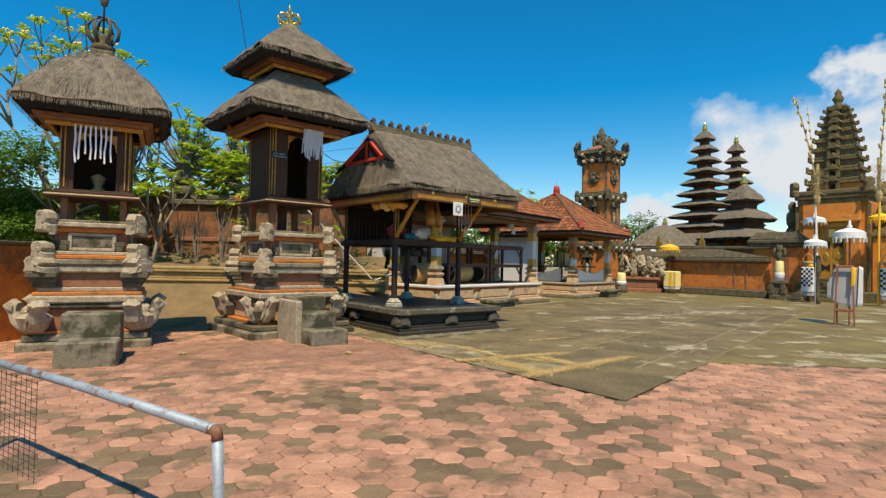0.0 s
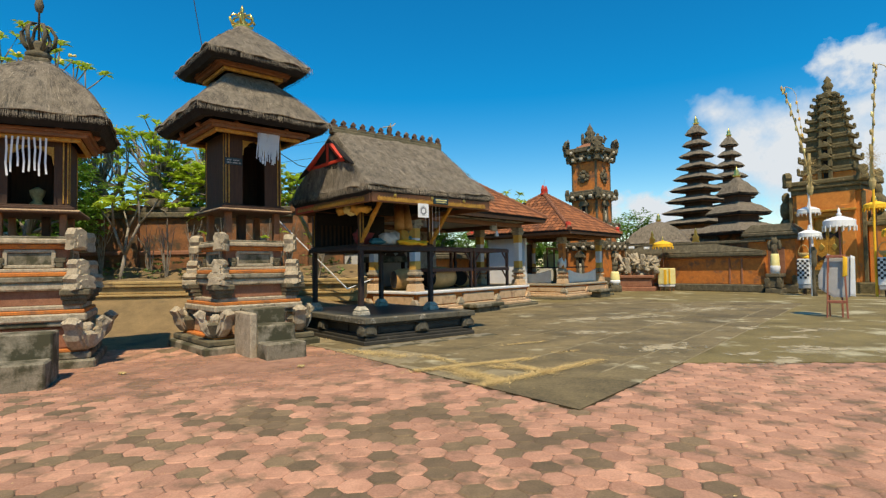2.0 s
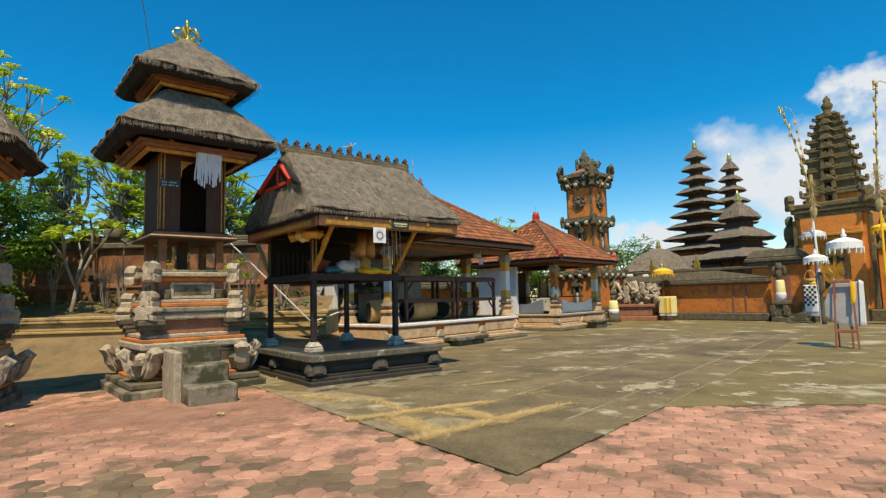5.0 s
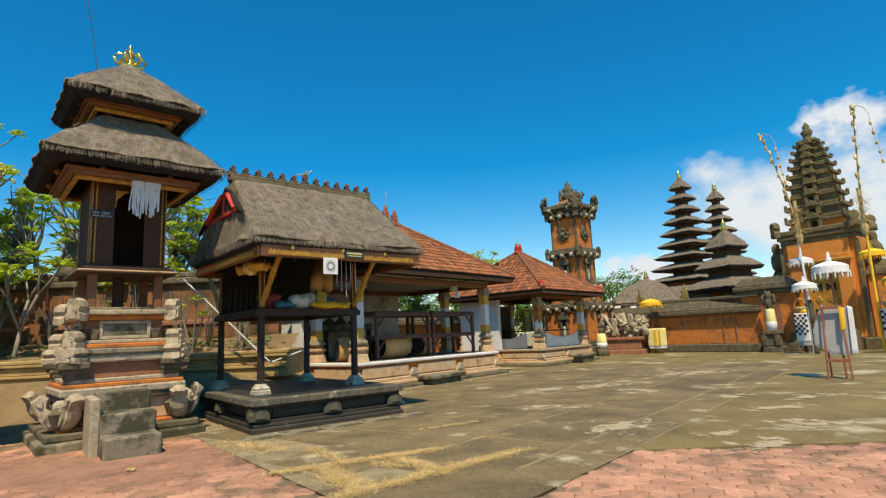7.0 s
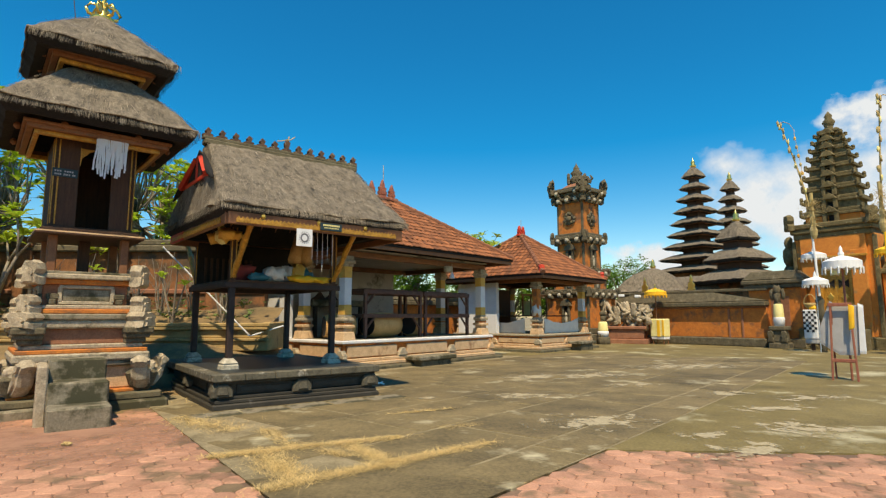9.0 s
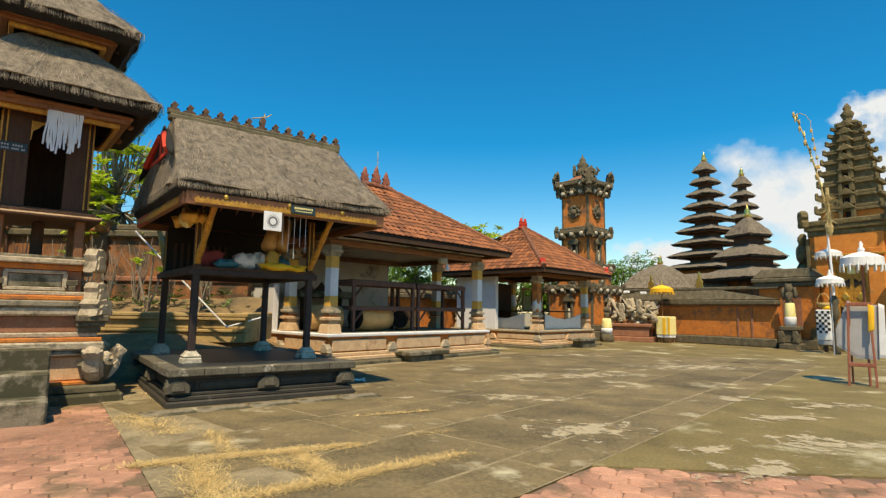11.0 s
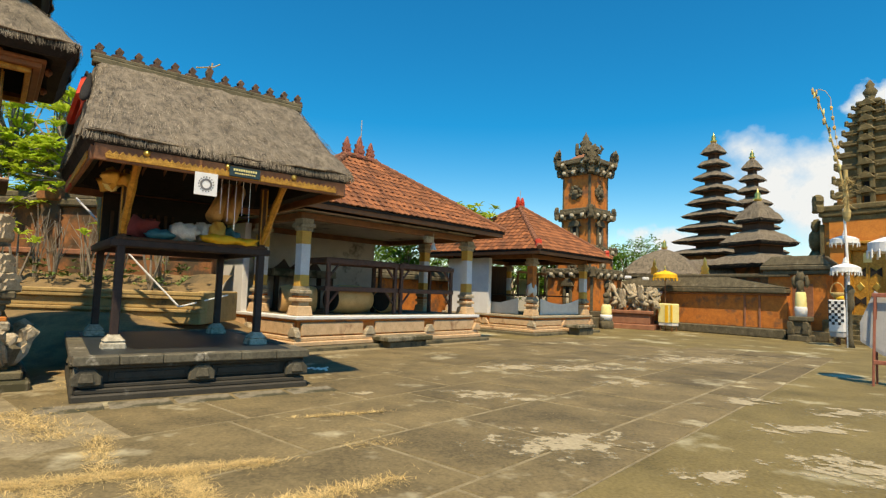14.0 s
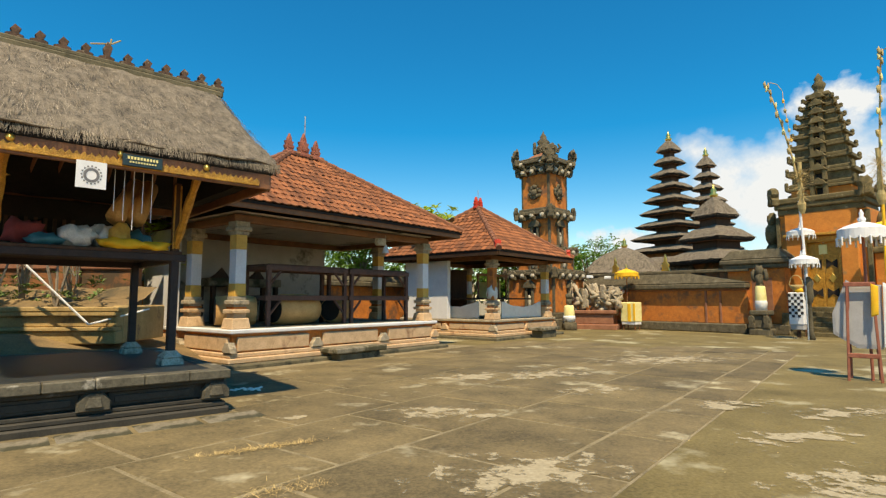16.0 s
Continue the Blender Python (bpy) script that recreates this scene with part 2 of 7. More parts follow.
PLATE = material("dark_sign_plate", (0.012, 0.03, 0.035), (0.02, 0.05, 0.055), 5, 50, 0.5, 0.0)
INK = material("grey_print", (0.12, 0.12, 0.12), (0.2, 0.2, 0.2), 8, 60, 0.8, 0.0)

# ---- mesh tools ----


class Geo:
    """Vertices and faces gathered for one mesh."""

    def __init__(self):
        self.v, self.f = [], []

    def add(self, verts, faces, m=None):
        n = len(self.v)
        self.v += [tuple(m @ Vector(p)) for p in verts] if m else [tuple(p) for p in verts]
        self.f += [tuple(i + n for i in face) for face in faces]
        return self

    def box(self, x, y, z, sx, sy, sz, b=0.012, taper=1.0, m=None):
        """A chamfered box with its middle at x, y and its foot at z; taper scales its top."""
        hx, hy, hz = sx / 2, sy / 2, sz / 2
        b = min(b, hx * 0.4, hy * 0.4, hz * 0.4)
        verts, at = [], {}
        for i in (-1, 1):
            for j in (-1, 1):
                for k in (-1, 1):
                    t = taper if k > 0 else 1.0
                    for n, (dx, dy, dz) in enumerate(((0, b, b), (b, 0, b), (b, b, 0))):
                        at[i, j, k, n] = len(verts)
                        verts.append((x + i * (hx - dx) * t, y + j * (hy - dy) * t, z + hz + k * (hz - dz)))
        faces = []
        for s in (-1, 1):
            faces.append([at[s, j, k, 0] for j, k in ((-1, -1), (1, -1), (1, 1), (-1, 1))][::s])
            faces.append([at[i, s, k, 1] for i, k in ((-1, -1), (-1, 1), (1, 1), (1, -1))][::s])
            faces.append([at[i, j, s, 2] for i, j in ((-1, -1), (1, -1), (1, 1), (-1, 1))][::s])
        for i in (-1, 1):
            for j in (-1, 1):
                faces.append([at[i, j, -1, 0], at[i, j, 1, 0], at[i, j, 1, 1], at[i, j, -1, 1]][:: -i * j])
                faces.append([at[i, -1, j, 0], at[i, 1, j, 0], at[i, 1, j, 2], at[i, -1, j, 2]][:: i * j])
                faces.append([at[-1, i, j, 1], at[1, i, j, 1], at[1, i, j, 2], at[-1, i, j, 2]][:: -i * j])
                for k in (-1, 1):
                    faces.append([at[i, j, k, 0], at[i, j, k, 1], at[i, j, k, 2]][:: i * j * k])
        return self.add(verts, faces, m)

    def plate(self, outline, depth, m=None):
        """An outline in x and z, given depth along y, with a slightly smaller face at either side."""
        n = len(outline)
        cx, cz = sum(p[0] for p in outline) / n, sum(p[1] for p in outline) / n
        rings = []
        for y, s in ((-depth / 2, 0.88), (-depth / 4, 1.0), (depth / 4, 1.0), (depth / 2, 0.88)):
            rings.append([(cx + (p[0] - cx) * s, y, cz + (p[1] - cz) * s) for p in outline])
        verts = [p for ring in rings for p in ring]
        faces = [tuple(range(n)), tuple(range(4 * n - 1, 3 * n - 1, -1))]
        for r in range(3):
            faces += [(r * n + i, r * n + n + i, r * n + n + (i + 1) % n, r * n + (i + 1) % n) for i in range(n)]
        return self.add(verts, faces, m)

    def lathe(self, profile, n=12, m=None):
        verts = [(r * math.cos(2 * math.pi * i / n), r * math.sin(2 * math.pi * i / n), z) for r, z in profile for i in range(n)]
        faces = [(k * n + i, k * n + (i + 1) % n, k * n + n + (i + 1) % n, k * n + n + i) for k in range(len(profile) - 1) for i in range(n)]
        faces += [tuple(range(n - 1, -1, -1)), tuple(range((len(profile) - 1) * n, len(profile) * n))]
        return self.add(verts, faces, m)

    def tube(self, points, radii, n=6, m=None):
        points = [m @ Vector(p) if m else Vector(p) for p in points]
        rings = []
        for i, p in enumerate(points):
            way = (points[min(i + 1, len(points) - 1)] - points[max(i - 1, 0)]).normalized()
            side = way.cross(Vector((0.31, 0.17, 0.93)) if abs(way.z) < 0.9 else Vector((1, 0, 0))).normalized()
            up = way.cross(side)
            r = radii[i] if isinstance(radii, (list, tuple)) else radii
            rings.append([p + r * (math.cos(2 * math.pi * k / n) * side + math.sin(2 * math.pi * k / n) * up) for k in range(n)])
        verts = [p for ring in rings for p in ring]
        faces = [(k * n + i, k * n + (i + 1) % n, k * n + n + (i + 1) % n, k * n + n + i) for k in range(len(rings) - 1) for i in range(n)]
        faces += [tuple(range(n - 1, -1, -1)), tuple(range((len(rings) - 1) * n, len(rings) * n))]
        return self.add(verts, faces)

    def lump(self, x, y, z, sx, sy, sz, seed=0, rough=0.25, n=10):
        """An uneven rounded mass, its foot at z."""
        rings = 7
        verts = []
        for k in range(rings):
            a = math.pi * k / (rings - 1)
            for i in range(n):
                t = 2 * math.pi * i / n
                d = Vector((math.sin(a) * math.cos(t), math.sin(a) * math.sin(t), -math.cos(a)))
                r = 1 + rough * noise.noise(d * 2.3 + Vector((seed * 7.1, seed * 3.3, seed)))
                verts.append((x + d.x * r * sx / 2, y + d.y * r * sy / 2, z + sz / 2 + d.z * r * sz / 2))
        faces = [(k * n + i, k * n + (i + 1) % n, k * n + n + (i + 1) % n, k * n + n + i) for k in range(rings - 1) for i in range(n)]
        return self.add(verts, faces)


def mesh_of(name, geo, mat, smooth=False, tidy=True):
    me = bpy.data.meshes.new(name)
    me.from_pydata(geo.v, [], geo.f)
    me.materials.append(mat)
    if tidy and len(geo.f) < 40000:
        bm = bmesh.new()
        bm.from_mesh(me)
        bmesh.ops.recalc_face_normals(bm, faces=bm.faces)
        bm.to_mesh(me)
        bm.free()
    if smooth:
        me.shade_smooth()
    return me


def part(name, geo, mat, parent, label="", smooth=False, tidy=True):
    ob = new(name, mesh_of(name, geo, mat, smooth, tidy))
    ob.parent = parent
    if label:
        tagged(ob, label)
    return ob


def thing(name, label, category, x, y, z=0.0, turn=0.0, group="", kind=""):
    ob = new(name)
    ob.matrix_basis = pose(x, y, z, 0, 0, turn)
    return tagged(ob, label, category, group, kind)


def solid(name, geo, mat, label, category, x=0.0, y=0.0, z=0.0, turn=0.0, group="", kind="", smooth=False, tidy=True):
    ob = new(name, mesh_of(name, geo, mat, smooth, tidy))
    ob.matrix_basis = pose(x, y, z, 0, 0, turn)
    return tagged(ob, label, category, group, kind)


def ring(hx, hy, z, per=6, corner=0.12):
    """Points round a rectangle with softened corners."""
    c = min(corner, hx * 0.45, hy * 0.45)
    pts = []
    for ax, ay, bx, by in ((-hx + c, -hy, hx - c, -hy), (hx, -hy + c, hx, hy - c), (hx - c, hy, -hx + c, hy), (-hx, hy - c, -hx, -hy + c)):
        pts += [(ax + (bx - ax) * i / per, ay + (by - ay) * i / per, z) for i in range(per + 1)]
    return pts


def loft(geo, rings, cap=True, wobble=0.0, seed=0.0):
    n = len(rings[0])
    verts = []
    for r in rings:
        for p in r:
            v = Vector(p)
            if wobble:
                q = v * 3.1 + Vector((seed, 0, 0))
                v += Vector((noise.noise(q), noise.noise(q + Vector((9, 0, 0))), 0.8 * noise.noise(q + Vector((0, 9, 0))))) * wobble
            verts.append(v)
    faces = [(k * n + i, k * n + (i + 1) % n, k * n + n + (i + 1) % n, k * n + n + i) for k in range(len(rings) - 1) for i in range(n)]
    if cap:
        faces.append(tuple(range((len(rings) - 1) * n, len(rings) * n)))
    return geo.add(verts, faces)


def thatch_roof(parent, hx, hy, ze, zr, rx=0.06, ry=0.06, thick=0.22, fibres=2500, name="thatch", seed=1, belly=0.02):
    """A hipped thatch: outer skin, black underside with eave shade put into its colour, and loose fibres lying on it
    and hanging from its eaves.
    """
    rows, per = 12, 16

    def level(s):
        bulge = belly * math.sin(math.pi * s) - 0.05 * (1 - s) ** 6 * min(hx, 1)
        return rx + (hx - rx) * (1 - s), ry + (hy - ry) * (1 - s), ze + (zr - ze) * s + bulge

    outer = [ring(hx - 0.02, hy - 0.02, ze - 0.02 - thick * 0.1, per, 0.07), ring(hx, hy, ze - 0.02 - thick * 0.06, per, 0.07), ring(hx + 0.005, hy + 0.005, ze - 0.02, per, 0.07)]
    for k in range(rows + 1):
        a, b, z = level(k / rows)
        outer.append(ring(a, b, z, per, 0.07))
    roof = part(name, loft(Geo(), outer, True, 0.06, seed), THATCH, parent, "", True)
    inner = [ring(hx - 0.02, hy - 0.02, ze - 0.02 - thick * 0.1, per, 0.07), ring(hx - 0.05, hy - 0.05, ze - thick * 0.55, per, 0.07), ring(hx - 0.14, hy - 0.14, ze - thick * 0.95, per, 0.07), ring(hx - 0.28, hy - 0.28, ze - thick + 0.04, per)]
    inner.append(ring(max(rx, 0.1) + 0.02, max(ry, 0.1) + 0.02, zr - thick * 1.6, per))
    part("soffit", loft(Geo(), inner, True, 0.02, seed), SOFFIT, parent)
    rnd = random.Random(seed)
    geo = Geo()
    for k in range(int(fibres * 1.6)):
        side = rnd.choices((0, 1, 2, 3), (hx, hy, hx * 0.5, hy))[0]
        s, t = rnd.random() ** 1.4 * 0.97, rnd.uniform(-1, 1)
        if k % 4 == 0:
            s = 0.0
        run, drop = rnd.uniform(0.05, 0.16), rnd.uniform(0.0015, 0.0036)
        pts = []
        for q in (s + 0.02, max(s - run / max(hx, hy), -0.03 if s else -0.02)):
            a, b, z = level(max(q, 0))
            low = min(q, 0) * 4
            j = t + rnd.uniform(-0.02, 0.02)
            p = ((j * a, -b), (a, j * b), (j * a, b), (-a, j * b))[side]
            pts.append(Vector((p[0], p[1], z + low)))
        if s == 0.0:
            pts[1].z -= rnd.uniform(0.0, thick * 0.1)
        off = Vector(((0, -1, 0.5), (1, 0, 0.5), (0, 1, 0.5), (-1, 0, 0.5))[side]) * rnd.uniform(0.006, 0.018)
        wide = Vector(((1, 0, 0), (0, 1, 0))[side % 2]) * drop
        a, b = pts[0] + off * 0.4, pts[1] + off
        geo.add([a - wide, a + wide, b + wide * 0.4, b - wide * 0.4], [(0, 1, 2, 3)])
    tagged(part("loose_fibre", geo, FIBRE, roof, "", False, False), "loose dark thatch fibres", kind="stuff")
    return roof


def ear(geo, x, y, z, w, h, d, turn, curls=False):
    """A carved stone antefix: a leaning leaf-shaped block."""
    shape = [(-0.5, 0), (0.5, 0), (0.5, 0.3), (0.34, 0.42), (0.5, 0.62), (0.42, 0.86), (0.12, 1.0), (-0.16, 0.92), (-0.34, 0.98), (-0.5, 0.7), (-0.38, 0.45)]
    geo.plate([(a * w, b * h) for a, b in shape], d, pose(x, y, z, 0, 0, turn))
    geo.plate([(a * w * 0.62, b * h * 0.6 + h * 0.08) for a, b in shape], d * 1.22, pose(x, y, z, 0, 0, turn))
    for s in (-1, 1) if curls else ():
        geo.tube([(s * w * 0.18, -d * 0.56, h * 0.3), (s * w * 0.36, -d * 0.6, h * 0.5), (s * w * 0.3, -d * 0.6, h * 0.74), (s * w * 0.12, -d * 0.58, h * 0.66)], [w * 0.05, w * 0.075, w * 0.07, w * 0.04], 5, pose(x, y, z, 0, 0, turn))
        geo.tube([(s * w * 0.44, 0, h * 0.5), (s * w * 0.62, 0, h * 0.78), (s * w * 0.5, 0, h * 0.98)], [w * 0.12, w * 0.1, w * 0.04], 5, pose(x, y, z, 0, 0, turn))


def course(name, parent, half, z0, z1, mat, b=0.02, hy=None):
    return part(name, Geo().box(0, 0, z0, 2 * half, 2 * (hy or half), z1 - z0, b), mat, parent)

# ---- ground and boundary walls ----
solid("ground", Geo().add([(-900, -300, -0.08), (900, -300, -0.08), (900, 1200, -0.08), (-900, 1200, -0.08)], [(0, 1, 2, 3)]), LAND,
               "dusty open land round the temple court", "ground", kind="structure")

# the concrete court: a thick sheet whose near edge steps round the hexagonal paving
EDGE_A, EDGE_B, EDGE_C = (-2.6, 12.3), (1.95, 6.5), (4.3, 9.3)
COURT_OUTLINE = [EDGE_A, EDGE_B, EDGE_C, (7.2, 9.15), (14, 8.8), (40, 8.0), (40, 60), (-20, 60), (-8, 30)]


def sheet(outline, z0, z1):
    n = len(outline)
    g = Geo()
    g.add([(x, y, z0) for x, y in outline] + [(x, y, z1) for x, y in outline],
          [tuple(range(n, 2 * n))] + [(i, (i + 1) % n, n + (i + 1) % n, n + i) for i in range(n)])
    return g


court = solid("pavement", sheet(COURT_OUTLINE, -0.2, 0.006), COURT, "weathered concrete court with pale worn patches", "pavement", kind="structure")

# sandy bank behind the shrines, rising to the planting bed
bank = Geo()
BANK_X = [-40, -16, -11, -9, -7, -5, -3.5, -2.2, -1.2, -0.6]
BANK_Y = [(3.0, -0.075), (8.5, -0.06), (10.0, -0.012), (13.2, 0.0), (14.2, 0.1), (15.0, 0.42), (15.8, 0.8), (16.7, 0.9), (20, 0.72), (30, 0.72)]
for y, z in BANK_Y:
    for i, x in enumerate(BANK_X):
        fall = 1.0 if i < 7 else (0.6, 0.2, 0.0)[i - 7]
        bump = 0.05 * noise.noise(Vector((x * 0.9, y * 0.9, 2))) if 9 < y < 16 else 0
        bank.v.append((x, y, min(z, 0.012) * (z < 0.02) + max(z, 0) * fall * (z >= 0.02) + bump * fall - 0.02 * (i >= 8)))
for r in range(len(BANK_Y) - 1):
    for c in range(len(BANK_X) - 1):
        n = r * len(BANK_X) + c
        bank.f.append((n, n + 1, n + 1 + len(BANK_X), n + len(BANK_X)))
solid("sandy_ground", bank, SOIL, "bare sandy soil rising to a planting bed", "ground", kind="structure", smooth=True)

# planting bed with a low kerb wall and a step
bed = thing("planting_bed", "low rendered bed wall filled with dry soil", "planter", -6.6, 16.3, 0.66, 3.0)
for k, (out, z, h) in enumerate(((0.0, 0.0, 0.24), (-0.06, 0.24, 0.07), (0.03, 0.31, 0.2), (-0.05, 0.51, 0.08))):
    part("ledge" if k % 2 else "face", Geo().box(0, out, z, 9.2, 0.26, h, 0.02), OCHRE_RENDER, bed)
part("coping", Geo().box(0, -0.02, 0.59, 9.3, 0.34, 0.09, 0.02), OCHRE_RENDER, bed)
part("return_wall", Geo().box(4.5, 1.0, 0.0, 0.22, 1.8, 0.7, 0.03), OCHRE_RENDER, bed)
soil = Geo()
for r in range(9):
    for c in range(33):
        x, y = -4.5 + 9.0 * c / 32, 0.1 + 1.7 * r / 8
        soil.v.append((x, y, 0.62 + 0.42 * r / 8 + 0.16 * noise.noise(Vector((x * 1.3, y * 2, 1)))))
for r in range(8):
    for c in range(32):
        n = r * 33 + c
        soil.f.append((n, n + 1, n + 34, n + 33))
part("soil", soil, SOIL, bed, "", True, False)

# old brick boundary wall behind the bed, with pilasters and coping
wall_west = thing("wall_west", "old orange brick boundary wall with stone coping", "wall", -14.9, 18.0, 0.5, 3.0, kind="structure")
wall_west.matrix_basis = wall_west.matrix_basis @ Matrix.Diagonal((1, 1, 1.22, 1))
part("body", Geo().box(0, 0.25, 0, 24, 0.35, 2.35, 0.02), BRICK_OLD, wall_west)
part("footing", Geo().box(0, 0.2, 0, 24, 0.6, 0.95, 0.04), CONCRETE_DARK, wall_west)
part("coping", Geo().box(0, 0.25, 2.35, 24.2, 0.62, 0.16, 0.04), STONE_DARK, wall_west)
part("coping_cap", Geo().box(0, 0.25, 2.51, 24.2, 0.42, 0.14, 0.05), STONE_DARK, wall_west)
part("band", Geo().box(0, 0.22, 1.35, 24, 0.4, 0.12, 0.02), BRICK_RED, wall_west)
for i in range(9):
    part("pilaster", Geo().box(-11.4 + 2.75 * i, 0.2, 0.95, 0.5, 0.52, 1.5, 0.03).box(-11.4 + 2.75 * i, 0.2, 2.45, 0.62, 0.66, 0.26, 0.04), BRICK_OLD, wall_west)
cap = thing("wall_finial", "dark stone urn finial on the boundary wall", "finial", -9.1, 18.45, 3.73, 3.0)
part("urn", Geo().box(0, 0, -0.02, 0.5, 0.5, 0.3, 0.03).lathe([(0.16, 0.28), (0.3, 0.42), (0.34, 0.55), (0.2, 0.68), (0.24, 0.78), (0.1, 0.95), (0.12, 1.02), (0.02, 1.2)], 10), STONE_DARK, cap, "", True)

# wall between the court and the inner temple, with a taller pier beside the gate
WALL_TURN, WALL_AT = -52.0, (14.8, 33.1)
wall_north = thing("wall_north", "orange brick temple wall under a dark stone coping", "wall", WALL_AT[0], WALL_AT[1], 0, WALL_TURN, kind="structure")
part("footing", Geo().box(-0.6, 0.05, 0, 10.0, 0.75, 0.42, 0.05), STONE_DARK, wall_north)
part("body", Geo().box(-0.6, 0.15, 0.42, 10.0, 0.42, 1.45, 0.02), BRICK, wall_north)
part("string_course", Geo().box(-0.6, 0.15, 1.87, 10.0, 0.56, 0.09, 0.02), BRICK_RED, wall_north)
part("coping", Geo().box(-0.6, 0.15, 1.96, 10.1, 0.95, 0.24, 0.05), STONE_DARK, wall_north)
part("coping_slope", Geo().box(-0.6, 0.15, 2.2, 10.1, 0.9, 0.5, 0.03, 0.5), STONE_DARK, wall_north)
part("coping_cap", Geo().box(-0.6, 0.15, 2.7, 10.1, 0.36, 0.16, 0.04), STONE_DARK, wall_north)
for x in (2.6, 3.25):
    part("pilaster", Geo().box(x, -0.06, 0.42, 0.09, 0.1, 1.45, 0.01), BRICK_RED, wall_north)
pier = thing("wall_pier", "tall orange brick pier with a stone cap", "pier", 17.75, 30.05, 0, WALL_TURN, kind="structure")
part("footing", Geo().box(0.45, 0, 0, 2.6, 1.0, 0.45, 0.05), STONE_DARK, pier)
part("body", Geo().box(0.45, 0.05, 0.45, 2.3, 0.7, 2.35, 0.03), BRICK, pier)
part("recess", Geo().box(0.7, -0.29, 0.8, 0.8, 0.05, 1.6, 0.01), BRICK_RED, pier)
part("cornice", Geo().box(0.45, 0.05, 2.8, 2.6, 1.0, 0.2, 0.04).box(0.45, 0.05, 3.0, 2.8, 1.2, 0.2, 0.05), STONE_DARK, pier)
part("cap", Geo().box(0.45, 0.05, 3.2, 2.7, 1.1, 0.42, 0.04, 0.75), STONE_DARK, pier)
# wall behind the tiled pavilions
rear = thing("wall_rear", "orange brick wall behind the tiled pavilions", "wall", -0.75 + 7.5 * 0.643 - 7.2 * 0.766, 17.7 + 7.5 * 0.766 + 7.2 * 0.643, -0.05, 50.0, kind="structure")
part("body", Geo().box(0, 0, 0, 22, 0.35, 2.1, 0.02), BRICK, rear)
part("footing", Geo().box(0, 0, 0, 22, 0.55, 0.5, 0.03), STONE_DARK, rear)
part("coping", Geo().box(0, 0, 2.1, 22.2, 0.75, 0.22, 0.04).box(0, 0, 2.32, 22.2, 0.5, 0.3, 0.04, 0.6), STONE_DARK, rear)
# plain walls that close the court beside and behind the camera
for n, (x, y, length, turn) in enumerate(((32.0, 10.0, 40.0, -80.0), (6.0, -9.0, 60.0, 0.0), (-16.0, 4.0, 26.0, 80.0))):
    w = thing(("wall_east", "wall_south", "wall_outer")[n], "plain orange brick boundary wall", "wall", x, y, -0.08, turn, kind="structure")
    part("body", Geo().box(0, 0, 0, length, 0.4, 2.2, 0.02), BRICK_OLD, w)
    part("coping", Geo().box(0, 0, 2.2, length, 0.7, 0.25, 0.04), STONE_DARK, w)

# ---- the two thatched shrines ----


def ring_bar(geo, half, z, size, hy=None):
    """Four bars round a square."""
    hy = hy or half
    for s in (-1, 1):
        geo.box(0, s * hy, z, 2 * half + size, size, size, 0.008)
        geo.box(s * half, 0, z, size, 2 * hy - size, size, 0.008)
    return geo


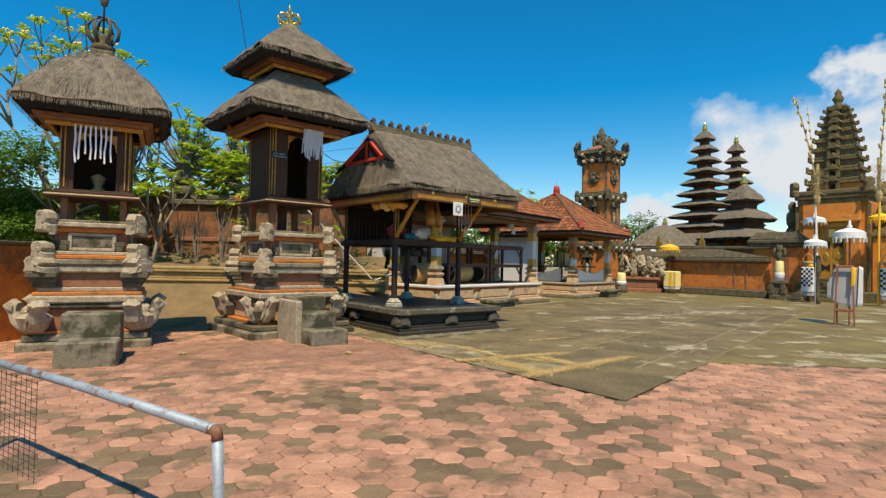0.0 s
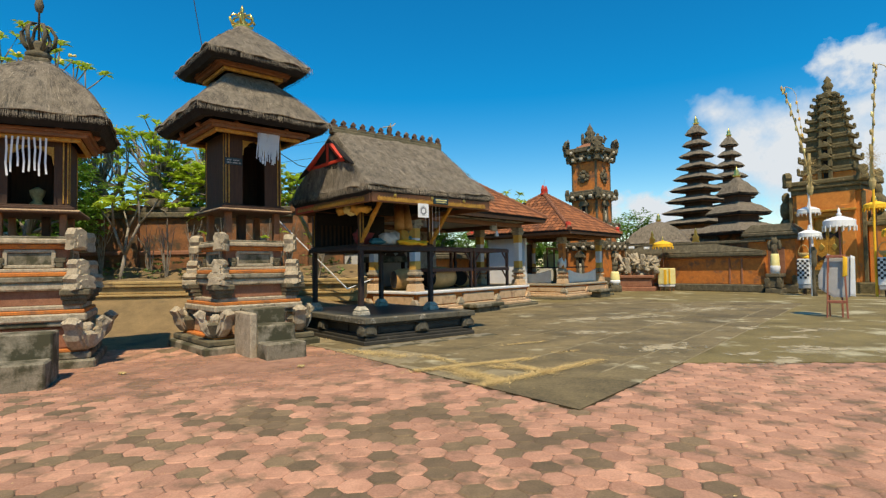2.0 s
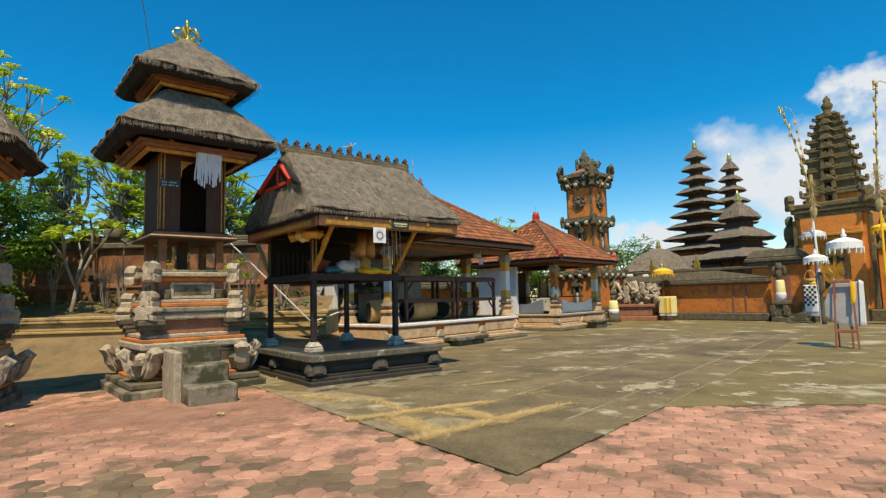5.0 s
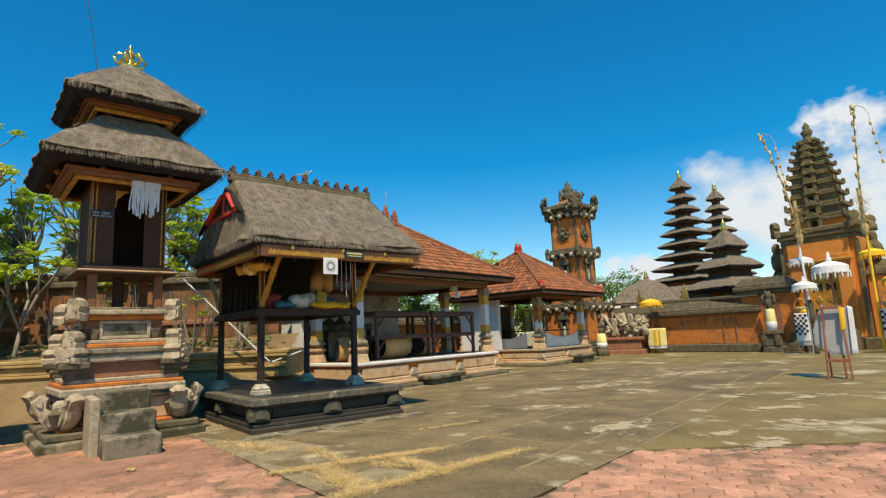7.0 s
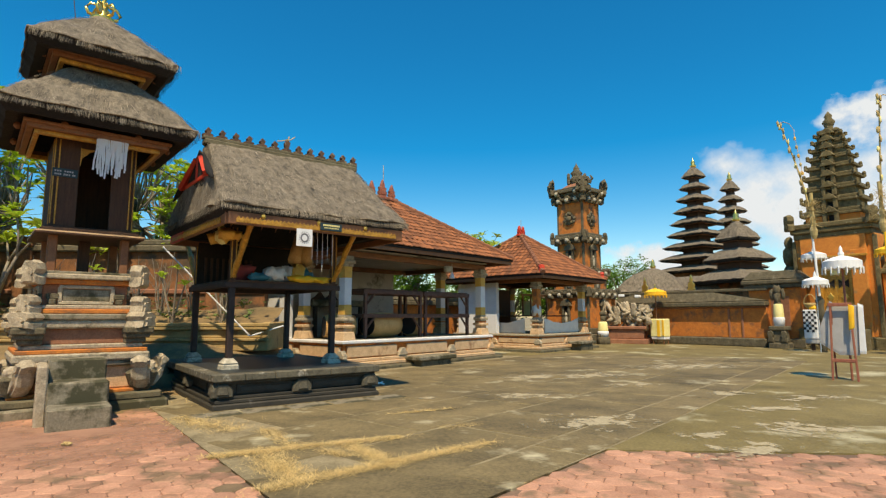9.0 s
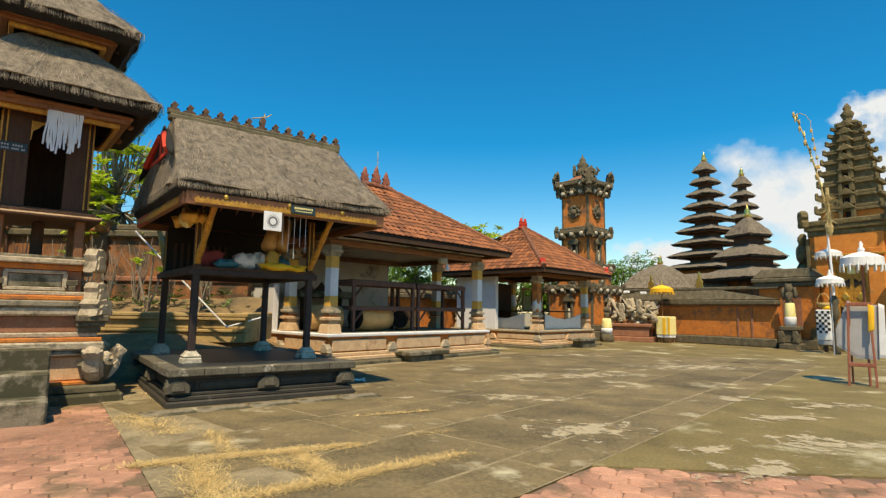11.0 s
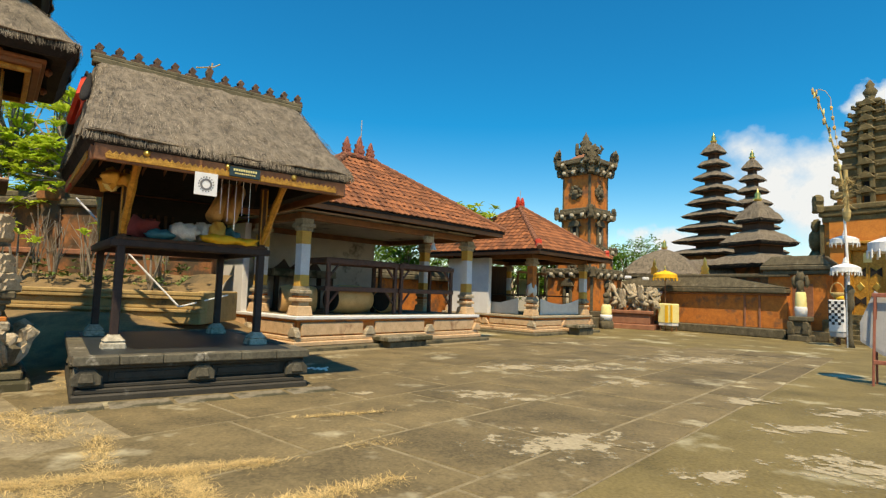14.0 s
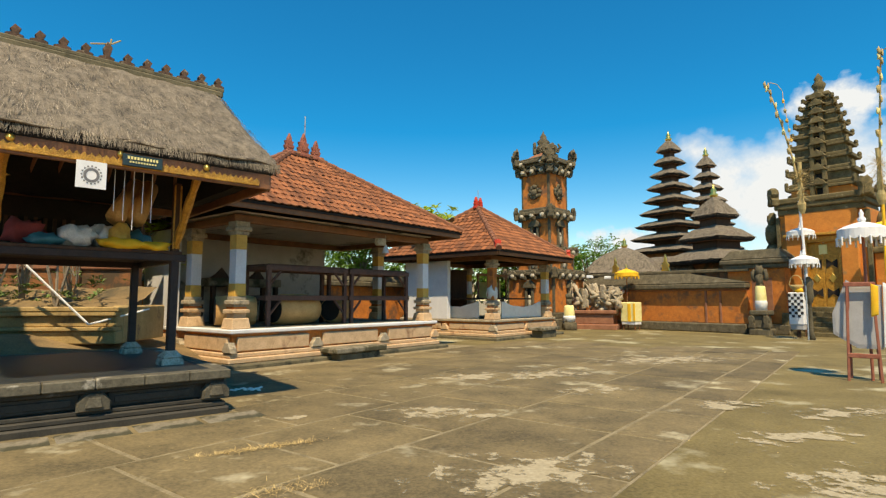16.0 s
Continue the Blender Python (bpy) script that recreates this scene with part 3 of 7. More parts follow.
def stepped_base(sh, k, grand):
    """The masonry base of a shrine, course by course; k scales it sideways."""
    course("ground_course", sh, (1.34 if grand else 1.22) * k, -0.1, 0.13, CONCRETE, 0.03)
    course("lower_plinth", sh, (1.24 if grand else 1.13) * k, 0.13, 0.24, CONCRETE_DARK if grand else CONCRETE, 0.03)
    course("brick_strip", sh, 1.06 * k, 0.24, 0.29, BRICK, 0.01)
    course("die", sh, 0.9 * k, 0.29, 0.64, STONE_PALE if grand else BRICK_RED, 0.02)
    course("torus", sh, 1.0 * k, 0.64, 0.72, CONCRETE, 0.03)
    course("moulding", sh, 1.04 * k, 0.72, 0.84, STONE, 0.03)
    course("orange_strip", sh, 1.0 * k, 0.84, 0.9, BRICK, 0.015)
    course("upper_plinth", sh, 0.93 * k, 0.9, 0.97, STONE, 0.02)
    course("brick_waist", sh, 0.76 * k, 0.97, 1.2, BRICK_RED, 0.01)
    course("waist_moulding", sh, 0.86 * k, 1.2, 1.33, STONE, 0.03)
    course("grey_band", sh, 0.9 * k, 1.33, 1.42, CONCRETE, 0.03)
    course("orange_band", sh, 0.85 * k, 1.42, 1.49, BRICK, 0.015)
    course("stone_band", sh, 0.8 * k, 1.49, 1.55, STONE, 0.015)
    course("dado", sh, 0.66 * k, 1.55, 1.86, BRICK_RED, 0.01)
    course("orange_cornice", sh, 0.74 * k, 1.86, 1.94, BRICK, 0.015)
    course("cornice", sh, 0.83 * k, 1.94, 2.02, STONE, 0.02)
    course("top_slab", sh, 0.76 * k, 2.02, 2.06, CONCRETE, 0.01)
    for turn in (0, 90, 180, 270):
        m = pose(0, 0, 0, 0, 0, turn)
        f = part("panel_frame", Geo().box(0, -0.68 * k, 1.56, 0.86 * k, 0.06, 0.05, 0.008, 1, m).box(0, -0.68 * k, 1.8, 0.86 * k, 0.06, 0.05, 0.008, 1, m)
                 .box(-0.41 * k, -0.68 * k, 1.6, 0.06, 0.07, 0.22, 0.008, 1, m).box(0.41 * k, -0.68 * k, 1.6, 0.06, 0.07, 0.22, 0.008, 1, m), STONE, sh)
        part("panel", Geo().box(0, -0.665 * k, 1.61, 0.74 * k, 0.04, 0.18, 0.006, 1, m), CONCRETE, f)
        for q in (-0.52, 0.52):
            part("step_block", Geo().box(q * k, -0.7 * k, 1.56, 0.1, 0.12, 0.08, 0.01, 1, m).box(q * k, -0.68 * k, 1.64, 0.16, 0.1, 0.08, 0.01, 1, m), STONE_DARK, sh)
    for sx in (-1, 1):
        for sy in (-1, 1):
            diag = math.degrees(math.atan2(sy, sx)) + 90
            for r, z, w, h, d in ((0.82, 1.84, 0.27, 0.36, 0.2), (0.86, 1.42, 0.27, 0.28, 0.22), (0.88, 1.2, 0.4, 0.26, 0.3)):
                g = Geo()
                ear(g, sx * r * k, sy * r * k, z, w, h, d, diag)
                part("corner_antefix", g, STONE, sh)
            g = Geo().box(sx * 0.8 * k, sy * 0.8 * k, 0.97, 0.3, 0.3, 0.09, 0.02).box(sx * 0.82 * k, sy * 0.82 * k, 1.05, 0.36, 0.36, 0.08, 0.02).box(sx * 0.84 * k, sy * 0.84 * k, 1.12, 0.42, 0.42, 0.1, 0.03)
            part("corner_corbel", g, STONE_DARK, sh)
            base = Geo().box(sx * 0.93 * k, sy * 0.93 * k, 0.27, 0.34, 0.34, 0.3, 0.06, 1.35, pose(0, 0, 0))
            part("lotus_corner", base, STONE_DARK if grand else STONE, sh)
            for ox, oy in ((sx, -0.35 * sy), (-0.35 * sx, sy)):  # upturned wings of the corner bowl
                c = Vector((sx * 0.95 * k, sy * 0.95 * k, 0))
                o = Vector((ox, oy, 0)).normalized()
                m = Matrix.Translation(c) @ pose(0, 0, 0.26, 0, 0, math.degrees(math.atan2(o.y, o.x)))
                g = Geo().plate([(0.0, 0), (0.17, 0.03), (0.29, 0.16), (0.34, 0.34), (0.42, 0.44), (0.3, 0.53), (0.2, 0.47), (0.21, 0.36), (0.14, 0.27), (0.0, 0.25)], 0.2, m)
                g.plate([(0.06, 0.06), (0.16, 0.08), (0.24, 0.2), (0.26, 0.32), (0.17, 0.24), (0.08, 0.2)], 0.27, m)
                g.plate([(0.24, 0.34), (0.32, 0.38), (0.36, 0.45), (0.29, 0.49), (0.24, 0.44)], 0.27, m)
                part("carved_wing", g, STONE, sh)
            g = Geo().lump(sx * 1.03 * k, sy * 1.03 * k, 0.5, 0.2, 0.2, 0.2, 5, 0.4, 9)
            part("carved_scroll", g, STONE, sh)


def tassel(parent, x, y, z, n, length, spread, seed):
    rnd = random.Random(seed)
    for i in range(n):
        px = x - spread / 2 + spread * i / max(n - 1, 1)
        l = length * rnd.uniform(0.75, 1.05)
        lean = rnd.uniform(-0.04, 0.02)
        g = Geo()
        pts = [(px + lean * t * t + 0.008 * math.sin(7 * t + i), y - 0.01, z - l * t) for t in (0, 0.35, 0.7, 1.0)]
        verts = [(p[0] + s * 0.013, p[1] + 0.004 * s, p[2]) for p in pts for s in (-1, 1)]
        g.add(verts + [(a, b + 0.006, c) for a, b, c in verts], [(2 * k, 2 * k + 1, 2 * k + 3, 2 * k + 2) for k in range(3)] + [(8 + 2 * k, 10 + 2 * k, 11 + 2 * k, 9 + 2 * k) for k in range(3)])
        part("ribbon", g, CLOTH_W, parent)


def cella(sh, half, z0, z1, door_w):
    """The wooden cell: floor, three walls, jambs beside an open doorway, gilt lines."""
    t = 0.05
    h = z1 - z0
    part("cell_floor", Geo().box(0, 0, z0 - 0.14, 2 * half + 0.34, 2 * half + 0.34, 0.06, 0.015).box(0, 0, z0 - 0.08, 2 * half + 0.2, 2 * half + 0.2, 0.05, 0.015).box(0, 0, z0 - 0.03, 2 * half + 0.1, 2 * half + 0.1, 0.03, 0.008), WOOD, sh)
    part("floor_edge", ring_bar(Geo(), half + 0.16, z0 - 0.11, 0.025), STONE_PALE, sh)
    part("side_wall", Geo().box(-half + t / 2, 0, z0, t, 2 * half, h, 0.006), WOOD, sh)
    part("side_wall", Geo().box(half - t / 2, 0, z0, t, 2 * half, h, 0.006), WOOD, sh)
    part("back_wall", Geo().box(0, half - t / 2, z0, 2 * half - 2 * t, t, h, 0.006), WOOD, sh)
    jamb = half - t - door_w / 2
    for s in (-1, 1):
        part("front_panel", Geo().box(s * (door_w / 2 + jamb / 2), -half + t / 2, z0, jamb, t, h, 0.006), WOOD, sh)
        for x, y, w in ((s * (half - 0.07), -half - 0.006, 0.022), (s * (half - 0.01), -half - 0.006, 0.016), (s * (half + 0.004), -half + 0.09, 0.015), (s * (half + 0.004), half - 0.09, 0.015)):
            part("gilt_strip", Geo().box(x, y, z0 + 0.03, w, 0.02, h - 0.06, 0.004), GILT, sh)
    part("lintel", Geo().box(0, -half + t / 2, z1 - 0.14, door_w, t, 0.14, 0.006), WOOD, sh)
    arch = Geo()
    for s in (-1, 1):
        arch.plate([(0, 0), (s * door_w * 0.5, 0), (s * door_w * 0.5, -0.3), (s * door_w * 0.46, -0.16), (s * door_w * 0.3, -0.1), (s * door_w * 0.22, -0.05)], 0.03, pose(0, -half + 0.01, z1 - 0.12))
    part("arch_carving", arch, GILT, sh)


def eave_frame(sh, half, z, hy=None):
    part("eave_beam", ring_bar(Geo(), half, z, 0.09, hy), WOOD_RED, sh)
    part("gilt_fillet", ring_bar(Geo(), half - 0.09, z - 0.06, 0.07, (hy or half) - 0.09), GILT, sh)
    part("eave_rail", ring_bar(Geo(), half + 0.07, z + 0.06, 0.05, (hy or half) + 0.07), WOOD_RED, sh)
    for s in (-1, 1):
        for q in (-0.55, 0.55):
            part("boss", Geo().lathe([(0.0, 0), (0.05, 0.01), (0.06, 0.05), (0.02, 0.09)], 8, pose(q * half, s * ((hy or half) + 0.1), z + 0.1, 90 * s)), WOOD_RED, sh)
            part("boss", Geo().lathe([(0.0, 0), (0.05, 0.01), (0.06, 0.05), (0.02, 0.09)], 8, pose(s * (half + 0.1), q * (hy or half), z + 0.1, 0, 90 * s)), WOOD_RED, sh)


def stone_steps(x, y, turn, width, n, rise, going, cheek, label):
    st = thing("stone_steps", label, "steps", x, y, 0, turn, "steps before the shrines")
    for i in range(n):
        part("step", Geo().box(0, going * (i + 0.5), -0.03, width, going, rise * (i + 1) + 0.03, 0.025), CONCRETE, st)
    if cheek:
        part("cheek_wall", Geo().box(-width / 2 - 0.06, going * (n - 1.05), -0.03, 0.13, going * 1.9, rise * n * 0.97, 0.02), STONE, st)
    return st


# shrine with two roofs
S2 = (-3.95, 12.4)
shrine = thing("two_tiered_shrine", "tall wooden shrine with two thatched roofs on a stone base", "shrine", S2[0], S2[1], 0, 42.0)
shrine.matrix_basis = shrine.matrix_basis @ Matrix.Diagonal((1.04, 1.04, 1.085, 1))
stepped_base(shrine, 0.87, True)
for sx in (-1, 1):
    for sy in (-1, 1):
        part("leg", Geo().box(sx * 0.5, sy * 0.5, 2.05, 0.13, 0.13, 0.56, 0.015), WOOD_RED, shrine)
part("leg", Geo().box(0, 0.1, 2.05, 0.16, 0.16, 0.56, 0.015), WOOD, shrine)
cella(shrine, 0.58, 2.74, 4.12, 0.46)
eave_frame(shrine, 0.93, 4.1)
thatch_roof(shrine, 1.38, 1.38, 4.42, 5.34, 0.42, 0.42, 0.22, 3200, "lower_roof", 11)
part("neck", Geo().box(0, 0, 5.1, 0.8, 0.8, 0.36, 0.02), WOOD, shrine)
eave_frame(shrine, 0.68, 5.36)
thatch_roof(shrine, 1.08, 1.08, 5.58, 6.46, 0.08, 0.08, 0.2, 2200, "upper_roof", 12)
crown = part("finial", Geo().lathe([(0.16, 6.2), (0.2, 6.26), (0.1, 6.31), (0.13, 6.36), (0.05, 6.42), (0.08, 6.5), (0.025, 6.58), (0.045, 6.64), (0.0, 6.74)], 12, pose(0, 0, 0.2)), GOLD, shrine, "bright gold finial", True)
for a in range(0, 360, 60):
    c, s = math.cos(radians(a)), math.sin(radians(a))
    curl = [(c * r, s * r, z) for r, z in ((0.1, 6.29), (0.22, 6.31), (0.27, 6.4), (0.2, 6.5), (0.1, 6.5), (0.06, 6.56))]
    part("scroll", Geo().tube(curl, [0.03, 0.03, 0.028, 0.025, 0.02, 0.01], 6, pose(0, 0, 0.2)), GOLD, crown, "", True)
tassel(shrine, 0.16, -0.96, 4.12, 15, 0.62, 0.4, 5)
tassel(shrine, 0.14, -0.93, 4.12, 13, 0.5, 0.4, 15)
plate_s = part("name_plate", Geo().box(-0.42, -0.595, 3.5, 0.34, 0.02, 0.13, 0.004), PLATE, shrine, "dark plate with two lines of small pale writing")
for z, n in ((3.575, 9), (3.525, 12)):
    for i in range(n):
        if (i * 7 + n) % 5:
            part("writing_bar", Geo().box(-0.55 + 0.26 * i / (n - 1), -0.607, z, 0.26 / n * 0.7, 0.004, 0.024, 0.001), CLOTH_G, plate_s)
stone_steps(-2.38, 10.3, 38.0, 0.74, 3, 0.29, 0.5, True, "three worn concrete steps rising to the shrine")

# shrine with one roof
S1 = (-6.85, 10.2)
shrine_b = thing("single_roof_shrine", "wooden shrine with one rounded thatched roof on a stone base", "shrine", S1[0], S1[1], 0, 27.0)
shrine_b.matrix_basis = shrine_b.matrix_basis @ Matrix.Diagonal((1.08, 1.08, 1.09, 1))
stepped_base(shrine_b, 0.76, False)
for sx in (-1, 1):
    for sy in (-1, 1):
        part("leg", Geo().box(sx * 0.42, sy * 0.42, 2.05, 0.1, 0.1, 0.38, 0.012), WOOD_RED, shrine_b)
part("leg", Geo().box(0.1, 0.15, 2.05, 0.12, 0.12, 0.38, 0.012), WOOD, shrine_b)
cella(shrine_b, 0.5, 2.56, 3.62, 0.6)
eave_frame(shrine_b, 0.74, 3.62)
thatch_roof(shrine_b, 1.1, 1.1, 3.95, 5.0, 0.12, 0.12, 0.24, 2600, "roof", 13, 0.13)
crown = part("finial", Geo().box(0, 0, 4.78, 0.34, 0.34, 0.12, 0.02, 1, pose(0, 0, 0.14)).lathe([(0.17, 4.9), (0.2, 4.98), (0.12, 5.04), (0.16, 5.12), (0.08, 5.2)], 10, pose(0, 0, 0.14)).lathe([(0.02, 5.15), (0.016, 5.7), (0.05, 5.72), (0.07, 5.82), (0.04, 5.95), (0.0, 5.97)], 8, pose(0, 0, 0.14)), STONE_DARK, shrine_b, "dark weathered crown finial with a glass bulb on a rod", True)
for a in range(0, 360, 60):
    c, s = math.cos(radians(a)), math.sin(radians(a))
    part("horn", Geo().tube([(c * r, s * r, z) for r, z in ((0.12, 5.02), (0.22, 5.16), (0.24, 5.32), (0.16, 5.46), (0.05, 5.5))], [0.035, 0.035, 0.03, 0.025, 0.015], 6, pose(0, 0, 0.14)), STONE_DARK, crown, "", True)
tassel(shrine_b, -0.02, -0.74, 3.58, 8, 0.62, 0.5, 6)
part("offering", Geo().lathe([(0.09, 2.56), (0.11, 2.62), (0.06, 2.68), (0.1, 2.76), (0.12, 2.84), (0.02, 2.9)], 9), STRAW, shrine_b, "dried palm-leaf offering in the cell", True)
stone_steps(-5.42, 7.8, 26.0, 0.8, 2, 0.37, 0.5, False, "two high mossy concrete steps rising to the shrine")

# ---- the thatched offering pavilion on its black stone platform ----
PAV, PAV_TURN = (-0.84, 13.75), 41.0
pav = thing("thatched_pavilion", "open wooden pavilion with a thick thatched roof on four dark legs", "pavilion", PAV[0], PAV[1], 0, PAV_TURN)
pav.matrix_basis = pav.matrix_basis @ Matrix.Diagonal((1, 1, 1.04, 1))
PAV_SPACE = pav.matrix_basis.copy()
base = thing("stone_platform", "low black stone platform with carved side panels", "platform", -1.3, 14.19, 0, 38.0)
base.matrix_basis = base.matrix_basis @ Matrix.Diagonal((1, 1, 1.04, 1))
BX, BY = 1.495, 2.1
base_space = base.matrix_basis.copy()
part("footing", Geo().box(0, 0, -0.03, 2 * BX, 2 * BY, 0.13, 0.02), LAVA, base)
part("lower_moulding", Geo().box(0, 0, 0.1, 2 * BX - 0.08, 2 * BY - 0.08, 0.06, 0.015).box(0, 0, 0.16, 2 * BX - 0.18, 2 * BY - 0.18, 0.05, 0.015), LAVA, base)
part("die", Geo().box(0, 0, 0.21, 2 * BX - 0.3, 2 * BY - 0.3, 0.2, 0.01), LAVA, base)
part("upper_moulding", Geo().box(0, 0, 0.39, 2 * BX - 0.12, 2 * BY - 0.12, 0.05, 0.015), LAVA, base)
part("floor", Geo().box(0, 0, 0.5, 2 * BX - 0.37, 2 * BY - 0.37, 0.045, 0.006), LAVA_TILE, base)
for i in range(6):  # edge slabs
    w = 2 * BX / 6
    for s in (-1, 1):
        part("edge_slab", Geo().box(-BX + w * (i + 0.5), s * (BY - 0.09), 0.44, w - 0.006, 0.22, 0.11, 0.012), LAVA_EDGE, base)
    d = (2 * BY - 0.4) / 6
    for s in (-1, 1):
        part("edge_slab", Geo().box(s * (BX - 0.09), -BY + 0.2 + d * (i + 0.5), 0.44, 0.22, d - 0.006, 0.11, 0.012), LAVA_EDGE, base)
for s in (-1, 1):
    for x in (-0.62, 0.62):
        part("side_panel", Geo().box(x, s * (BY - 0.145), 0.23, 0.95, 0.03, 0.15, 0.012).box(x, s * (BY - 0.13), 0.26, 0.82, 0.03, 0.08, 0.01), LAVA, base)
    part("side_panel", Geo().box(s * (BX - 0.145), -0.65, 0.23, 0.03, 1.0, 0.15, 0.012).box(s * (BX - 0.145), 0.65, 0.23, 0.03, 1.0, 0.15, 0.012), LAVA, base)
for x, y, turn in [(x, s * (BY - 0.1), 0) for x in (-BX + 0.16, 0, BX - 0.16) for s in (-1, 1)] + [(s * (BX - 0.1), y, 90) for y in (-BY + 0.2, 0, BY - 0.2) for s in (-1, 1)]:
    g = Geo().plate([(-0.17, 0), (0.17, 0), (0.17, 0.1), (0.12, 0.16), (0.08, 0.2), (-0.08, 0.2), (-0.12, 0.16), (-0.17, 0.1)], 0.16, pose(x, y, 0.2, 0, 0, turn))
    g.box(0, 0, 0.0, 0.18, 0.22, 0.13, 0.02, 0.8, pose(x, y, 0.23, 0, 0, turn))
    part("carved_boss", g, LAVA_WORN, base)

# legs on stone pads, in the pavilion's own space
LEGS = [(-1.12, -0.42), (0.9, -0.42), (0.9, 1.75), (-1.12, 1.75)]
for n, (x, y) in enumerate(LEGS):
    part("pad", Geo().box(x, y, 0.53, 0.3, 0.3, 0.1, 0.02, 0.95).box(x, y, 0.63, 0.27, 0.27, 0.1, 0.03, 0.62), STONE_MASK, pav, "pale stone pad")
    part("leg", Geo().box(x, y, 0.7, 0.11, 0.11, 1.3, 0.012), WOOD_RAIL, pav)
MX, MY = -0.11, 0.67
part("deck", Geo().box(MX, MY, 2.02, 2.2, 2.3, 0.05, 0.01), WOOD, pav)
part("deck_beam", Geo().box(MX, MY - 1.1, 1.93, 2.3, 0.11, 0.1, 0.012), WOOD_RAIL, pav)
part("deck_beam", Geo().box(MX, MY + 1.1, 1.93, 2.3, 0.11, 0.1, 0.012), WOOD_RAIL, pav)
part("deck_beam", Geo().box(MX - 1.1, MY, 1.935, 0.1, 2.09, 0.1, 0.012), WOOD_RAIL, pav)
part("deck_beam", Geo().box(MX + 1.1, MY, 1.935, 0.1, 2.09, 0.1, 0.012), WOOD_RAIL, pav)
for x, y in LEGS:
    p = part("upper_post", Geo().box(x, y, 2.06, 0.1, 0.1, 0.95, 0.01), WOOD, pav)
    part("gilt_line", Geo().box(x - 0.04, y - 0.055, 2.1, 0.02, 0.016, 0.88, 0.003).box(x + 0.04, y - 0.055, 2.1, 0.02, 0.016, 0.88, 0.003), GILT, p)
    sy = math.copysign(1, y - MY)
    a, b = Vector((x, y + 0.04 * sy, 2.12)), Vector((x, y + 0.86 * sy, 2.98))
    strut = Geo().tube([a, a.lerp(b, 0.2) + Vector((0, 0, 0.02)), a.lerp(b, 0.4), a.lerp(b, 0.6) + Vector((0, 0, 0.03)), a.lerp(b, 0.8), b], [0.03, 0.06, 0.045, 0.06, 0.045, 0.06], 6)
    part("carved_strut", strut, GILT, pav)
# wall plates and carved fascia
RX, RY, RC = 1.8, 1.8, (0.02, 0.0)
RIDGE = 1.55  # half the length of the ridge
fascia = Geo()
for s in (-1, 1):
    fascia.box(RC[0], s * (RY - 0.09), 2.84, 2 * RX - 0.24, 0.05, 0.2, 0.01)
    fascia.box(RC[0] + s * (RX - 0.11), 0, 2.84, 0.05, 2 * RY - 0.24, 0.2, 0.01)
part("fascia", fascia, WOOD_RED, pav)
for q in (-1, 1):  # woven mats lining the rafters
    part("ceiling_mat", Geo().add([(-RX + 0.3, q * (RY - 0.3), 3.07), (RX - 0.3, q * (RY - 0.3), 3.07), (RIDGE - 0.1, q * 0.06, 4.1), (-RIDGE + 0.1, q * 0.06, 4.1)], [(0, 1, 2, 3)]), MAT, pav, "brown woven mat under the rafters")
carve = Geo()
for i in range(44):
    x = -RX + 0.3 + (2 * RX - 0.6) * i / 43
    carve.plate([(-0.035, 0), (0.035, 0), (0.045, 0.05), (0, 0.1), (-0.045, 0.05)], 0.02, pose(x, -RY + 0.056, 2.87))
for i in range(34):
    y = -RY + 0.34 + (2 * RY - 0.7) * i / 33
    carve.plate([(-0.035, 0), (0.035, 0), (0.045, 0.05), (0, 0.1), (-0.045, 0.05)], 0.02, pose(-RX + 0.094, y, 2.87, 0, 0, 90))
tagged(part("fascia_carving", carve, GILT, pav), "row of gilt carved leaves", kind="stuff")
for x in (-1.1, -0.1, 0.85):
    part("boss", Geo().lathe([(0.0, 0), (0.04, 0.0), (0.042, 0.012), (0.026, 0.02), (0.016, 0.034), (0.0, 0.038)], 10, pose(x, -RY + 0.06, 3.0, 90)), GOLD, pav, "", True)
for i in range(9):
    x = -RX + 0.4 + (2 * RX - 0.8) * i / 8
    part("rafter", Geo().tube([(x, -RY + 0.2, 3.0), (x * 0.75, 0, 4.1)], 0.03, 6).tube([(x, RY - 0.2, 3.0), (x * 0.75, 0, 4.1)], 0.03, 6), WOOD_RED, pav)
thatch_roof(pav, RX, RY, 3.2, 4.56, RIDGE, 0.06, 0.26, 8500, "roof", 21, -0.03)
# ridge: a roll of clay caps with small upright horns
ridge = part("ridge", Geo().box(0, 0, 4.5, 2 * RIDGE + 0.14, 0.2, 0.1, 0.03).box(0, 0, 4.6, 2 * RIDGE + 0.18, 0.14, 0.06, 0.02), CONCRETE_DARK, pav)
for i in range(13):
    x = -RIDGE + 2 * RIDGE * i / 12
    g = Geo()
    big = 1.5 if i == 6 else 1.0
    g.plate([(-0.09, 0), (0.09, 0), (0.1, 0.05), (0.04, 0.07), (0.07, 0.14 * big), (0.0, 0.19 * big), (-0.05, 0.12 * big), (-0.03, 0.07), (-0.1, 0.05)], 0.1, pose(x, 0, 4.64))
    part("ridge_horn", g, HORN, ridge)
part("ridge_twig", Geo().tube([(-0.2, 0, 4.84), (0.06, -0.05, 4.9), (0.16, -0.04, 4.98)], 0.011, 5).tube([(0.02, 0, 4.76), (0.05, 0, 4.98)], 0.013, 5), STRAW, ridge)
# an open gable over a thatched skirt at the end that the court sees: flat near-black panel painted as the recess's
# shade, thin shaggy verges, red barge boards
GABLE = Vector((-RIDGE - 0.03, 0, 4.42))
